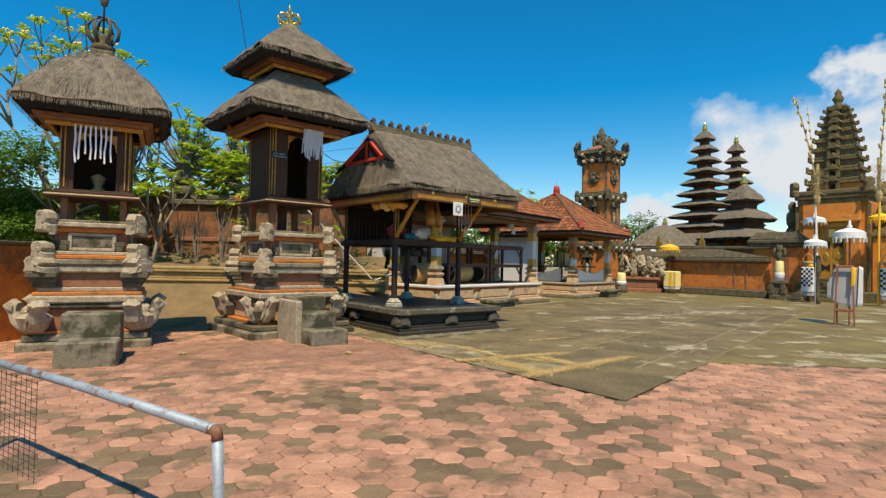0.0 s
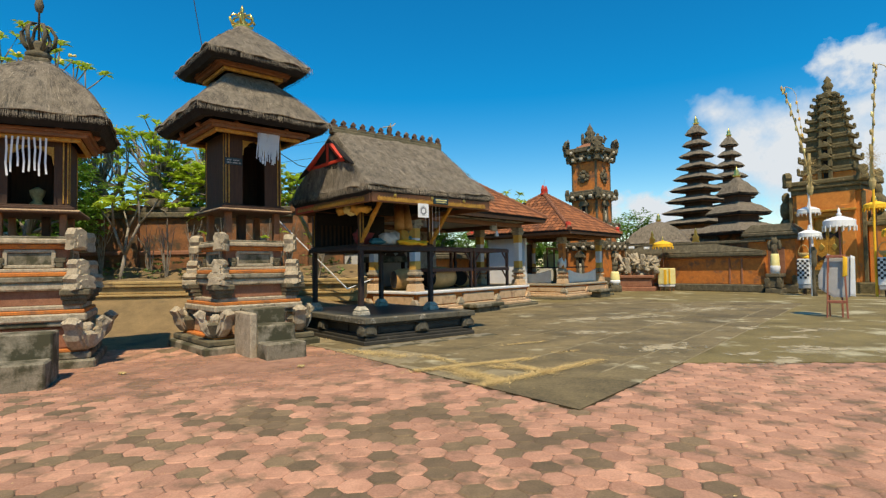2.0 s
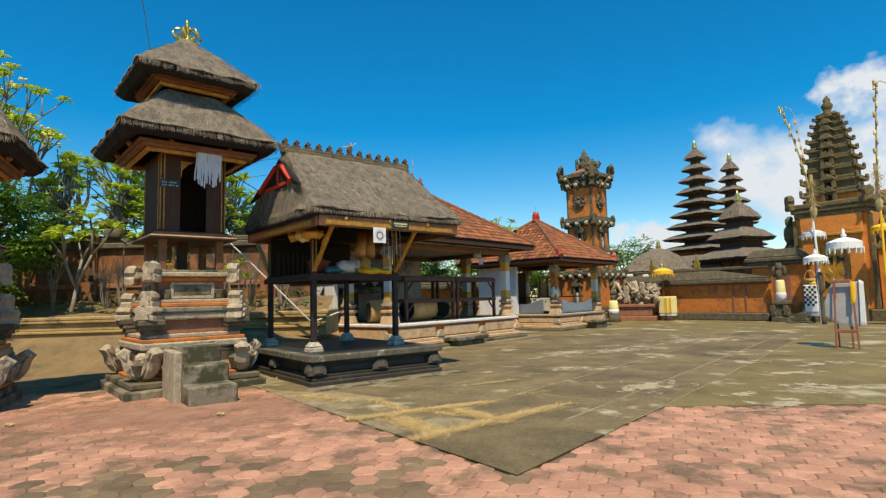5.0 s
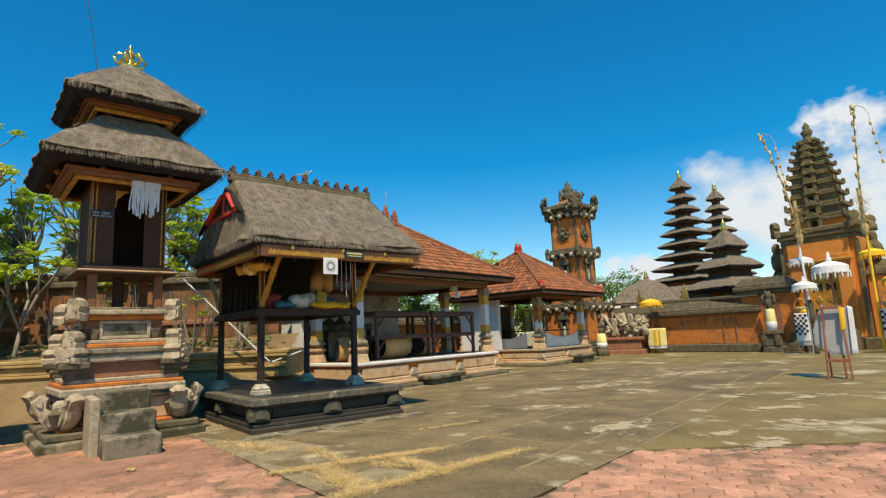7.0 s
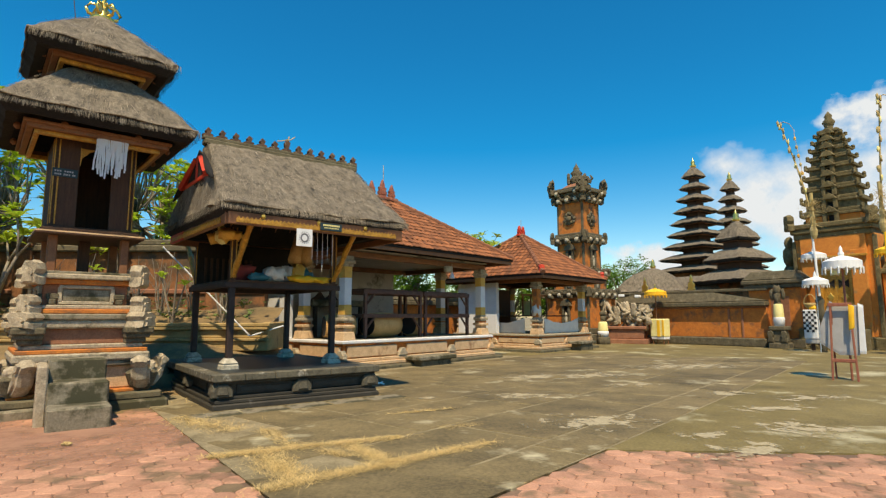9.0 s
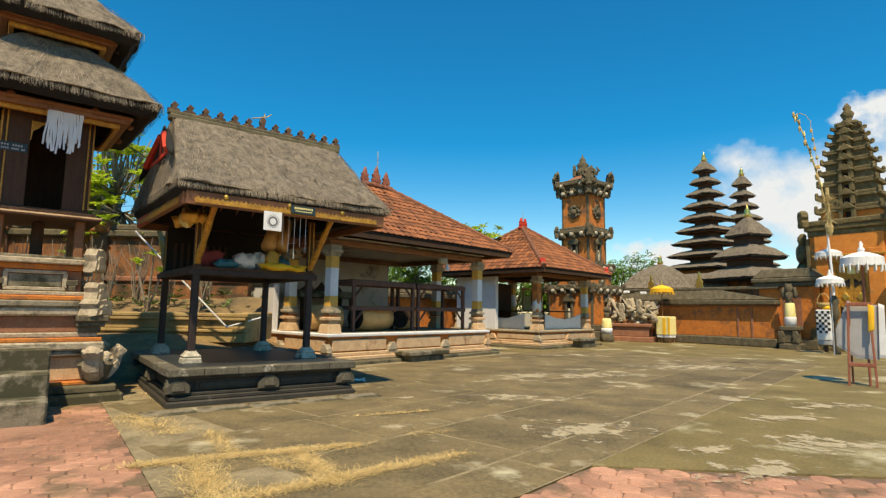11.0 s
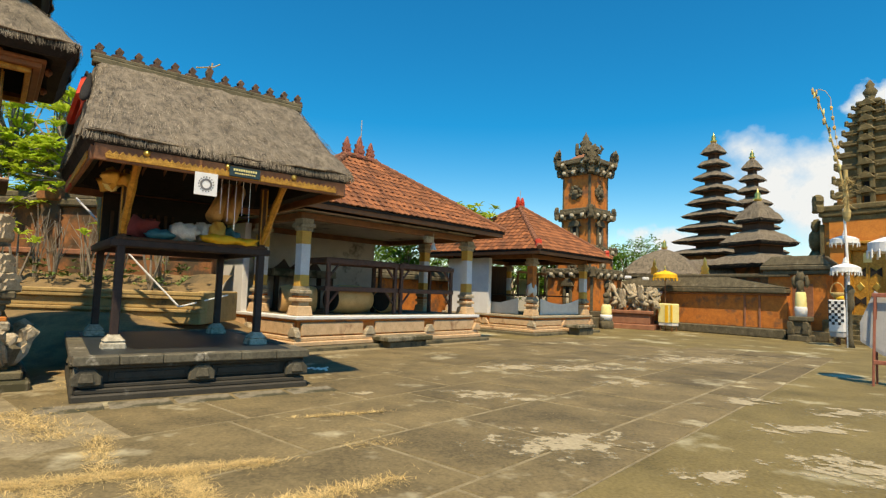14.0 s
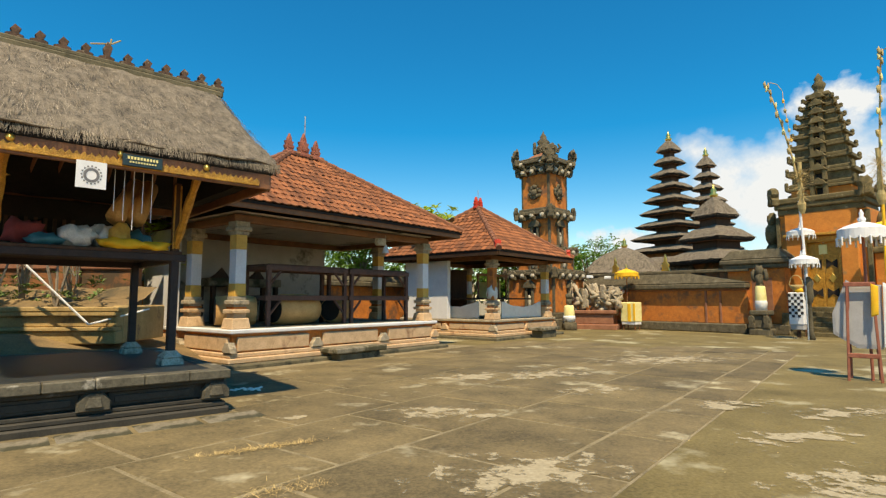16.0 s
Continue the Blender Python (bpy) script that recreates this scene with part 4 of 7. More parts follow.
FOOT = 3.66


def rake(q, t, out, drop=0.0):
    """A point t of the way down the slope on side q of the gable, out from its plane."""
    return Vector((GABLE.x - 0.14 * t - out, q * 1.18 * t, GABLE.z + (FOOT - GABLE.z) * t - 0.06 * math.sin(math.pi * t) - drop))


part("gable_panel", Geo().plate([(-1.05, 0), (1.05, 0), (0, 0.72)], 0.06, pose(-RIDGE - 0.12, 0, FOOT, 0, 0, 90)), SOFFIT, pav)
for q in (-1, 1):
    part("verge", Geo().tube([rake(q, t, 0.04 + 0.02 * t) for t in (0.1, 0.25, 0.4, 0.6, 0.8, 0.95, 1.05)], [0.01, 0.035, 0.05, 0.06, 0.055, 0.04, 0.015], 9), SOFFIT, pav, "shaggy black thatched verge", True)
    part("gable_board", Geo().tube([rake(q, 0.1, 0.09, 0.1), rake(q, 0.66, 0.1, 0.07)], 0.06, 4), RED, pav, "bright red gable board")
part("gable_tie", Geo().box(GABLE.x - 0.12, 0, FOOT + 0.12, 0.05, 1.4, 0.07, 0.01), RED, pav)
part("gable_post", Geo().box(GABLE.x - 0.11, 0, FOOT + 0.18, 0.06, 0.09, 0.42, 0.01), RED, pav)
part("eave_board", Geo().box(-1.69, 1.15, 2.84, 0.05, 0.9, 0.16, 0.01), RED, pav, "red painted end board")
# a cloth with a printed ring, and a small dark sign
flag = thing("emblem_cloth", "white cloth square with a printed ring, hung from the eaves", "banner", 0, 0, 0, 0)
flag.matrix_basis = PAV_SPACE @ pose(-0.38, -RY + 0.03, 2.55)
part("cloth", Geo().box(0, 0, 0.03, 0.29, 0.012, 0.29, 0.004), CLOTH_W, flag)
part("printed_ring", Geo().add([(r * math.cos(a * math.pi / 12), -0.009, 0.17 + r * math.sin(a * math.pi / 12)) for a in range(24) for r in (0.05, 0.078)],
                               [(2 * a, 2 * a + 1, (2 * a + 3) % 48, (2 * a + 2) % 48) for a in range(24)]), INK, flag)
for a in range(16):
    t = a * math.pi / 8
    part("ray", Geo().box(0.094 * math.cos(t), -0.009, 0.165 + 0.094 * math.sin(t), 0.016, 0.003, 0.016, 0.002), INK, flag)
sign = thing("eave_sign", "small dark sign with pale lettering bars on the fascia", "sign", 0, 0, 0)
sign.matrix_basis = PAV_SPACE @ pose(0.12, -RY + 0.025, 2.88)
part("board", Geo().box(0, 0, 0, 0.42, 0.03, 0.13, 0.006), PLATE, sign)
for i in range(10):
    part("writing_bar", Geo().box(-0.15 + 0.033 * i, -0.018, 0.075, 0.022, 0.006, 0.03, 0.001), CLOTH_PALE, sign)
    part("writing_bar", Geo().box(-0.13 + 0.029 * i, -0.018, 0.035, 0.018, 0.006, 0.018, 0.001), CLOTH_PALE, sign)
# offerings on the deck


def on_deck(name, label, category, geo, mat, x, y, z=2.07, turn=0.0, smooth=True):
    ob = solid(name, geo, mat, label, category, smooth=smooth)
    if z == 2.07:  # standing on the deck
        x, y = x - 0.05, y + 0.22
    ob.matrix_basis = PAV_SPACE @ pose(x, y, z, 0, 0, turn)
    return ob


for n, (name, label, cat, mat, x, y, sx, sy, sz) in enumerate((
        ("plastic_bag", "knotted white plastic bag on the deck", "bag", BAG, -0.22, -0.45, 0.42, 0.36, 0.3),
        ("plastic_bag", "full white plastic bag on the deck", "bag", BAG, 0.12, -0.3, 0.38, 0.34, 0.34),
        ("yellow_cloth", "crumpled yellow cloth lying on the deck edge", "cloth", CLOTH_Y, 0.32, -0.62, 0.55, 0.28, 0.14),
        ("yellow_cloth", "folded yellow cloth lying on the deck edge", "cloth", CLOTH_Y, 0.68, -0.6, 0.4, 0.3, 0.13),
        ("orange_basket", "orange bundle beside the bags", "bundle", YELLOW, 0.28, -0.4, 0.3, 0.3, 0.34),
        ("red_sack", "faded red cloth bundle on the deck", "bundle", CLOTH_RED, -0.72, -0.2, 0.5, 0.5, 0.34),
        ("teal_basin", "teal plastic basin behind the bags", "basin", CLOTH_BLUE, 0.52, -0.05, 0.45, 0.42, 0.3),
        ("teal_sack", "dull teal cloth bundle on the deck", "bundle", CLOTH_BLUE, -0.55, -0.5, 0.4, 0.3, 0.16))):
    on_deck(name, label, cat, Geo().lump(0, 0, -0.01, sx, sy, sz, n + 2, 0.7, 22), mat, x, y)
for i in range(5):
    on_deck("hanging_ribbon", "thin white ribbon hanging from the eaves", "ribbon", Geo().box(0, 0, 0, 0.007, 0.004, 0.5 + 0.1 * (i % 3), 0.0015), CLOTH_W, -0.1 + 0.1 * i, -RY + 0.3, 2.4 - 0.1 * (i % 3), 0, False)
grid = thing("slatted_screen", "dark slatted screen at the back of the deck", "screen", 0, 0, 0)
grid.matrix_basis = PAV_SPACE @ pose(MX, MY + 0.9, 2.07)
part("screen_back", Geo().box(0, 0.05, 0, 2.1, 0.04, 0.85, 0.01), DARK, grid)
for i in range(9):
    part("slat", Geo().box(-0.9 + 0.12 * i, 0, 0.05, 0.05, 0.03, 0.5, 0.005), WOOD, grid)
for i, (x, y) in enumerate(((-1.35, -0.85), (-1.3, -0.55), (-1.28, -0.25), (-1.2, -0.75), (-1.3, 0.1))):
    on_deck("cloth_garland", "dull yellow cloth garland tied under the eaves", "garland", Geo().lump(0, 0, 0, 0.24, 0.34, 0.16 + 0.05 * (i % 3), 30 + i, 0.9, 12), YELLOW if i != 2 else CLOTH_PALE, x, y, 2.72)
for x, l in ((0.5, 0.9), (0.75, 0.7)):
    m = on_deck("rolled_mat", "rolled bamboo mat stored under the rafters", "mat", Geo().tube([(0, 0, 0), (l * 0.4, 0.5, 0.55)], 0.13, 10), HIDE, x - 0.3, -0.1, 2.5)

# ---- pavilions with clay tile roofs ----
ROW = 50.0


def at_row(s, v):
    """A place s metres along the row of pavilions and v metres behind its front line."""
    c, q = math.cos(radians(ROW)), math.sin(radians(ROW))
    return -0.75 + s * c - v * q, 17.7 + s * q + v * c


def tile_mesh():
    g = Geo()
    top = [(-0.12, 0.0), (-0.07, 0.03), (0.0, 0.012), (0.07, 0.0), (0.12, 0.02)]
    verts = [(x, y, z + lift) for y, lift in ((-0.17, 0.028), (0.17, 0.0)) for x, z in top] + [(x, -0.17, z + 0.005) for x, z in top]
    faces = [(i, i + 1, i + 6, i + 5) for i in range(4)] + [(10 + i, 11 + i, 1 + i, i) for i in range(4)]
    return g.add(verts, faces)


TILE_GEO = tile_mesh()
TILE_DATA = mesh_of("tile", TILE_GEO, TILE, False, False)


def tiled_roof(parent, hx, hy, ze, zr, rx, near):
    """A hipped roof: boarding with its shade put into a near-black colour, rows of clay tiles (single ones on the
    front, joined elsewhere), hip and ridge caps.
    """
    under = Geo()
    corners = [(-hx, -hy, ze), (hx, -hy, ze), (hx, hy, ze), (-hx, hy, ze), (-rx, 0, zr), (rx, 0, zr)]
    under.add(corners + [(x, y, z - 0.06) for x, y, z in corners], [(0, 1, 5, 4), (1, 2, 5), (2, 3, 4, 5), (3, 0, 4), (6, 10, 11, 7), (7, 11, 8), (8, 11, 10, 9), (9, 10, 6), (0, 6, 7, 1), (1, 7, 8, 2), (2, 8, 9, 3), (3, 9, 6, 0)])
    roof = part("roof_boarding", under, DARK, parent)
    joined = Geo()
    left = near
    rnd = random.Random(int(hx * 100))
    for side in range(4):
        turn = side * 90
        wide, deep = (hx, hy) if side % 2 == 0 else (hy, hx)
        top_half = rx if side % 2 == 0 else 0.0
        run = deep if side % 2 == 0 else deep - rx
        length = math.hypot(run, zr - ze)
        tilt = math.degrees(math.atan2(zr - ze, run))
        rows = int(length / 0.27)
        for r in range(rows):
            d = 0.13 + r * (length - 0.16) / rows
            half = wide + (top_half - wide) * d / length
            n = int(2 * half / 0.225)
            for c in range(n):
                x = -half + (c + 0.5) * 2 * half / n
                m = pose(0, 0, 0, 0, 0, turn) @ pose(x, -deep + d * math.cos(radians(tilt)), ze + d * math.sin(radians(tilt)) + 0.03, tilt + rnd.uniform(-1, 2), rnd.uniform(-1.5, 1.5), rnd.uniform(-2, 2))
                if left > 0 and (side == 0 or side == 3) and r < 14 and c % 1 == 0:
                    t = new("tile", TILE_DATA)
                    t.parent = roof
                    t.matrix_basis = m
                    left -= 1
                else:
                    joined.add(TILE_GEO.v, TILE_GEO.f, m)
    tagged(part("tile_field", joined, TILE_ROW, roof, "", False, False), "rows of weathered clay tiles", kind="stuff")
    caps = Geo()
    for sx in (-1, 1):
        for sy in (-1, 1):
            a, b = Vector((sx * hx, sy * hy, ze + 0.06)), Vector((sx * rx, 0, zr + 0.06))
            n = int((b - a).length / 0.3)
            for i in range(n):
                p, q = a.lerp(b, i / n), a.lerp(b, (i + 1.08) / n)
                caps.tube([p, q], [0.105, 0.085], 8)
    if rx > 0.1:
        for i in range(int(2 * rx / 0.3) + 1):
            caps.tube([(-rx + 0.3 * i, 0, zr + 0.07), (-rx + 0.3 * i + 0.32, 0, zr + 0.07)], [0.105, 0.09], 8)
    part("hip_ridge", caps, TILE_CAP, roof)
    part("eave_board", Geo().box(0, -hy + 0.06, ze - 0.17, 2 * hx - 0.1, 0.05, 0.15, 0.01).box(0, hy - 0.06, ze - 0.17, 2 * hx - 0.1, 0.05, 0.15, 0.01)
         .box(-hx + 0.06, 0, ze - 0.17, 0.05, 2 * hy - 0.2, 0.15, 0.01).box(hx - 0.06, 0, ze - 0.17, 0.05, 2 * hy - 0.2, 0.15, 0.01), WOOD_RED, roof)
    return roof


def crest(roof, x, z, size, mat=RED_WORN):
    """A carved clay crest: a stepped foot and a leaf of three flames with curled sides."""
    g = Geo().box(x, 0, z - 0.06, 0.3 * size, 0.2, 0.1, 0.02).box(x, 0, z + 0.03, 0.22 * size, 0.16, 0.07, 0.02)
    flame = [(-0.5, 0), (0.5, 0), (0.62, 0.22), (0.4, 0.3), (0.52, 0.56), (0.26, 0.58), (0.22, 0.8), (0.0, 1.12), (-0.22, 0.8), (-0.26, 0.58), (-0.52, 0.56), (-0.4, 0.3), (-0.62, 0.22)]
    g.plate([(a * 0.28 * size, b * 0.42 * size) for a, b in flame], 0.12, pose(x, 0, z + 0.08))
    g.plate([(a * 0.15 * size, b * 0.26 * size) for a, b in flame], 0.17, pose(x, 0, z + 0.1))
    part("crest", g, mat, roof)


def pillar(parent, x, y, z0, z1, orange=False, label=""):
    """Square pillar: sandstone foot, moulded waist, painted shaft and a carved capital."""
    foot = part("pillar_foot", Geo().box(x, y, z0, 0.46, 0.46, 0.24, 0.02, 0.86).box(x, y, z0 + 0.24, 0.3, 0.3, 0.1, 0.01).box(x, y, z0 + 0.34, 0.42, 0.42, 0.09, 0.02), STONE_PALE, parent)
    part("waist", Geo().box(x, y, z0 + 0.43, 0.3, 0.3, 0.1, 0.01).box(x, y, z0 + 0.53, 0.4, 0.4, 0.1, 0.02).box(x, y, z0 + 0.63, 0.3, 0.3, 0.08, 0.01), STONE, parent)
    part("waist_band", Geo().box(x, y, z0 + 0.44, 0.31, 0.31, 0.05, 0.006), BRICK, foot)
    h = z1 - z0
    part("shaft_band", Geo().box(x, y, z0 + 0.71, 0.27, 0.27, 0.28, 0.01), BRICK if orange else YELLOW, parent)
    part("shaft", Geo().box(x, y, z0 + 0.99, 0.26, 0.26, h - 0.99 - 0.62, 0.01), BRICK if orange else WHITE, parent)
    part("shaft_band", Geo().box(x, y, z1 - 0.62, 0.27, 0.27, 0.32, 0.01), BRICK if orange else YELLOW, parent)
    part("capital", Geo().box(x, y, z1 - 0.3, 0.32, 0.32, 0.08, 0.01).box(x, y, z1 - 0.22, 0.42, 0.42, 0.1, 0.02).box(x, y, z1 - 0.12, 0.34, 0.34, 0.12, 0.01), STONE, parent)


def plinth(parent, hx, hy, top, seed):
    part("apron", Geo().box(0, 0, -0.05, 2 * hx + 0.5, 2 * hy + 0.5, 0.16, 0.03), CONCRETE_DARK, parent)
    part("lower_course", Geo().box(0, 0, 0.11, 2 * hx + 0.1, 2 * hy + 0.1, 0.12, 0.03), STONE_PALE, parent)
    part("roll_course", Geo().box(0, 0, 0.23, 2 * hx - 0.02, 2 * hy - 0.02, 0.1, 0.045), STONE_PALE, parent)
    part("die", Geo().box(0, 0, 0.33, 2 * hx - 0.22, 2 * hy - 0.22, top - 0.45, 0.01), BRICK, parent)
    z = 0.36
    rnd = random.Random(seed)
    for side in range(4):
        wide, deep = (hx, hy) if side % 2 == 0 else (hy, hx)
        n = max(2, int(wide / 0.95))
        m = pose(0, 0, 0, 0, 0, side * 90)
        for i in range(n):
            w = 2 * wide / n
            x = -wide + w * (i + 0.5)
            part("stone_panel", Geo().box(x, -deep + 0.09, z, w - 0.42, 0.09, top - 0.52, 0.025, 1, m), STONE_PALE, parent)
            g = Geo().plate([(-0.18, 0), (0.18, 0), (0.16, 0.1), (0.1, 0.16), (0.08, 0.22), (-0.08, 0.22), (-0.1, 0.16), (-0.16, 0.1)], 0.16, m @ pose(x + w / 2 - (0.12 if i == n - 1 else 0), -deep + 0.06, z - 0.02))
            part("carved_boss", g, STONE_PALE if rnd.random() < 0.6 else STONE, parent)
    part("brick_course", Geo().box(0, 0, top - 0.14, 2 * hx - 0.08, 2 * hy - 0.08, 0.05, 0.01), BRICK, parent)
    part("edge", Geo().box(0, 0, top - 0.09, 2 * hx, 2 * hy, 0.09, 0.02), WHITE if seed == 2 else STONE, parent)
    part("floor", Geo().box(0, 0, top - 0.02, 2 * hx - 0.5, 2 * hy - 0.5, 0.03, 0.005), CONCRETE, parent)


# long pavilion
L2, D2, TOP2 = 6.9, 4.6, 0.83
px, py = at_row(L2 / 2 + 0.12, D2 / 2)
px, py = px + 0.22, py + 0.12
hall = thing("tiled_pavilion", "open pavilion with clay tile roof and white and yellow pillars", "pavilion", px, py, 0, ROW)
plinth(hall, L2 / 2, D2 / 2, TOP2, 2)
for x in (-L2 / 2 + 0.32, L2 / 2 - 0.32):
    for y in (-D2 / 2 + 0.34, 0.0, D2 / 2 - 0.34):
        if not (y > 0.1 and x > 0):
            pillar(hall, x, y, TOP2, 3.2)
part("back_wall", Geo().box(-0.35, D2 / 2 - 0.2, TOP2, 5.7, 0.2, 2.4, 0.01), GREY_WALL, hall, "dim grey plastered back wall")
part("end_wall", Geo().box(-L2 / 2 + 0.1, D2 / 2 - 1.1, TOP2, 0.18, 1.6, 2.4, 0.01), WHITE, hall, "white plastered end wall")
part("wall_plate", Geo().box(0, -D2 / 2 + 0.34, 3.2, L2 - 0.3, 0.2, 0.16, 0.012).box(0, D2 / 2 - 0.34, 3.2, L2 - 0.3, 0.2, 0.16, 0.012)
     .box(-L2 / 2 + 0.32, 0, 3.2, 0.2, D2 - 0.9, 0.16, 0.012).box(L2 / 2 - 0.32, 0, 3.2, 0.2, D2 - 0.9, 0.16, 0.012), WOOD_RED, hall)
part("ceiling", Geo().box(0, 0, 3.4, L2 - 0.3, D2 - 0.3, 0.03, 0.005), GREY_WALL, hall)
roof2 = tiled_roof(hall, L2 / 2 + 0.55, D2 / 2 + 0.55, 3.55, 5.62, 0.5, 300)
for x in (-0.5, 0.0, 0.45):
    crest(roof2, x, 5.7, 1.0 if x else 1.25)
part("lightning_rod", Geo().tube([(0.05, 0, 5.7), (0.05, 0, 6.9)], 0.018, 6), STEEL, roof2)
# wooden racks standing along the front of the floor


def rack(x0, x1, y, label):
    r = thing("wooden_rack", label, "rack", 0, 0, 0, 0, "racks in the tiled pavilion")
    r.matrix_basis = pose(px, py, TOP2, 0, 0, ROW)
    for x in (x0, x1):
        for d in (0.0, 0.95):
            part("post", Geo().box(x, y + d, 0.0, 0.1, 0.1, 1.42, 0.01), RACK_WOOD, r)
    for z in (0.62, 1.34):
        for d in (0.0, 0.95):
            part("rail", Geo().box((x0 + x1) / 2, y + d, z, x1 - x0 + 0.2, 0.09, 0.13, 0.01), RACK_WOOD, r)
        for x in (x0, x1):
            part("cross_rail", Geo().box(x, y + 0.475, z + 0.01, 0.07, 0.86, 0.1, 0.01), RACK_WOOD, r)
    for x, s in ((x0, 1), (x1, -1)):
        for z in (0.28, 1.0):
            part("brace", Geo().tube([(x + s * 0.03, y, z), (x + s * 0.34, y, z + 0.34)], 0.035, 5), RACK_WOOD, r)
    part("shelf", Geo().box((x0 + x1) / 2, y + 0.475, 1.47, x1 - x0, 1.0, 0.03, 0.006), RACK_WOOD, r)
    return r


rack(-2.2, 0.15, -D2 / 2 + 0.55, "dark brown wooden rack with diagonal braces")
rack(0.4, 2.6, -D2 / 2 + 0.55, "dark brown wooden rack beside the end pillar")
# large drums lying on the floor, and a low table behind them
for n, (x, y, r, l, turn) in enumerate(((-1.15, -1.3, 0.4, 1.3, 6), (-2.62, -1.05, 0.38, 0.9, -24), (0.35, -1.2, 0.36, 0.75, 22))):
    dr = thing("wooden_drum", "tan barrel drum lying on its side", "drum", 0, 0, 0, 0, "drums in the tiled pavilion")
    dr.matrix_basis = pose(px, py, TOP2 + r, 0, 0, ROW) @ pose(x, y, 0, 0, 0, turn)
    part("body", Geo().lathe([(r * 0.86, -l / 2), (r * 0.97, -l / 4), (r, 0), (r * 0.97, l / 4), (r * 0.86, l / 2)], 20, pose(0, 0, 0, 0, 90, 0)), HIDE, dr, "", True)
    for s in (-1, 1):
        part("drumhead", Geo().lathe([(r * 0.8, 0), (r * 0.8, 0.012)], 20, pose(s * l / 2 * 1.01, 0, 0, 0, 90, 0)), DARK, dr)
low = thing("long_bench", "dark bench with a pale top at the back of the floor", "bench", 0, 0)
low.matrix_basis = pose(px, py, TOP2, 0, 0, ROW) @ pose(-1.3, 1.0, 0)
part("top", Geo().box(0, 0, 1.0, 2.2, 0.8, 0.22, 0.02), CONCRETE, low)
for x in (-0.95, 0.95):
    for y in (-0.32, 0.32):
        part("leg", Geo().box(x, y, 0, 0.12, 0.12, 1.0, 0.01), WOOD, low)
for x in (-0.6, -0.1, 0.5):
    part("carved_crest", Geo().plate([(-0.3, 0), (0.3, 0), (0.2, 0.12), (0.05, 0.3), (-0.1, 0.14)], 0.1, pose(x, 0, 1.22)), WOOD, low)
lamp = thing("hanging_lamp", "small white lamp hanging under the eaves", "lamp", 0, 0)
lamp.matrix_basis = pose(px, py, 0, 0, 0, ROW) @ pose(1.25, -D2 / 2 + 0.1, 2.78)
part("hood", Geo().lathe([(0.1, 0), (0.07, 0.1), (0.03, 0.22)], 10), WHITE, lamp)
part("bracket", Geo().box(-0.2, 0, 0.2, 0.34, 0.14, 0.2, 0.02).box(0, 0, 0.2, 0.02, 0.02, 0.3, 0.003), STONE, lamp)
# stone step block before the plinth
bx, by = at_row(3.55, -0.42)
slab = thing("stone_bench", "low grey stone step block before the plinth", "step", bx, by, 0, ROW)
part("block", Geo().box(0, 0, -0.02, 1.35, 0.5, 0.2, 0.03), CONCRETE_DARK, slab)
part("slab", Geo().box(0, 0, 0.18, 1.7, 0.66, 0.13, 0.03), CONCRETE, slab)

# square pavilion beyond it
L3 = 4.7
qx, qy = at_row(10.2 + L3 / 2, L3 / 2)
qx, qy = qx + 0.28, qy + 0.48
kiosk = thing("square_tiled_pavilion", "square open pavilion with a clay tile roof and painted pillars", "pavilion", qx, qy, 0, ROW)
plinth(kiosk, L3 / 2, L3 / 2, 0.74, 3)
for sx in (-1, 1):
    for sy in (-1, 1):
        pillar(kiosk, sx * (L3 / 2 - 0.32), sy * (L3 / 2 - 0.32), 0.74, 2.95, sx == -1 and sy == -1)
part("wall_plate", Geo().box(0, -L3 / 2 + 0.32, 2.95, L3 - 0.3, 0.18, 0.16, 0.01).box(0, L3 / 2 - 0.32, 2.95, L3 - 0.3, 0.18, 0.16, 0.01)
     .box(-L3 / 2 + 0.32, 0, 2.95, 0.18, L3 - 0.9, 0.16, 0.01).box(L3 / 2 - 0.32, 0, 2.95, 0.18, L3 - 0.9, 0.16, 0.01), WOOD_RED, kiosk)
roof3 = tiled_roof(kiosk, L3 / 2 + 0.6, L3 / 2 + 0.6, 3.22, 5.35, 0.06, 150)
for x in (-0.16, 0.16):
    crest(roof3, x, 5.4, 0.8, RED)
part("rod", Geo().tube([(0, 0, 5.4), (0, 0, 6.15)], 0.015, 6), STEEL, roof3)
for sx, sy in ((-1, -1), (1, -1), (-1, 1)):
    g = Geo()
    ear(g, sx * (L3 / 2 + 0.42), sy * (L3 / 2 + 0.42), 3.3, 0.26, 0.32, 0.16, math.degrees(math.atan2(sy, sx)) + 90)
    part("corner_crest", g, RED, roof3)
part("end_wall", Geo().box(-L3 / 2 + 0.12, 0.95, 0.74, 0.2, 2.2, 2.25, 0.01), WHITE, kiosk, "white plastered side wall")
# wide dark panel added for the interior's shade as well as its screens
part("back_screen", Geo().box(-0.1, L3 / 2 - 0.45, 0.74, 3.6, 0.08, 2.1, 0.01), WOOD, kiosk, "dark wooden back screen, set in to darken the interior")
altar = thing("draped_table", "long table draped with white and yellow cloth", "table", 0, 0)
altar.matrix_basis = pose(qx, qy, 0.74, 0, 0, ROW)
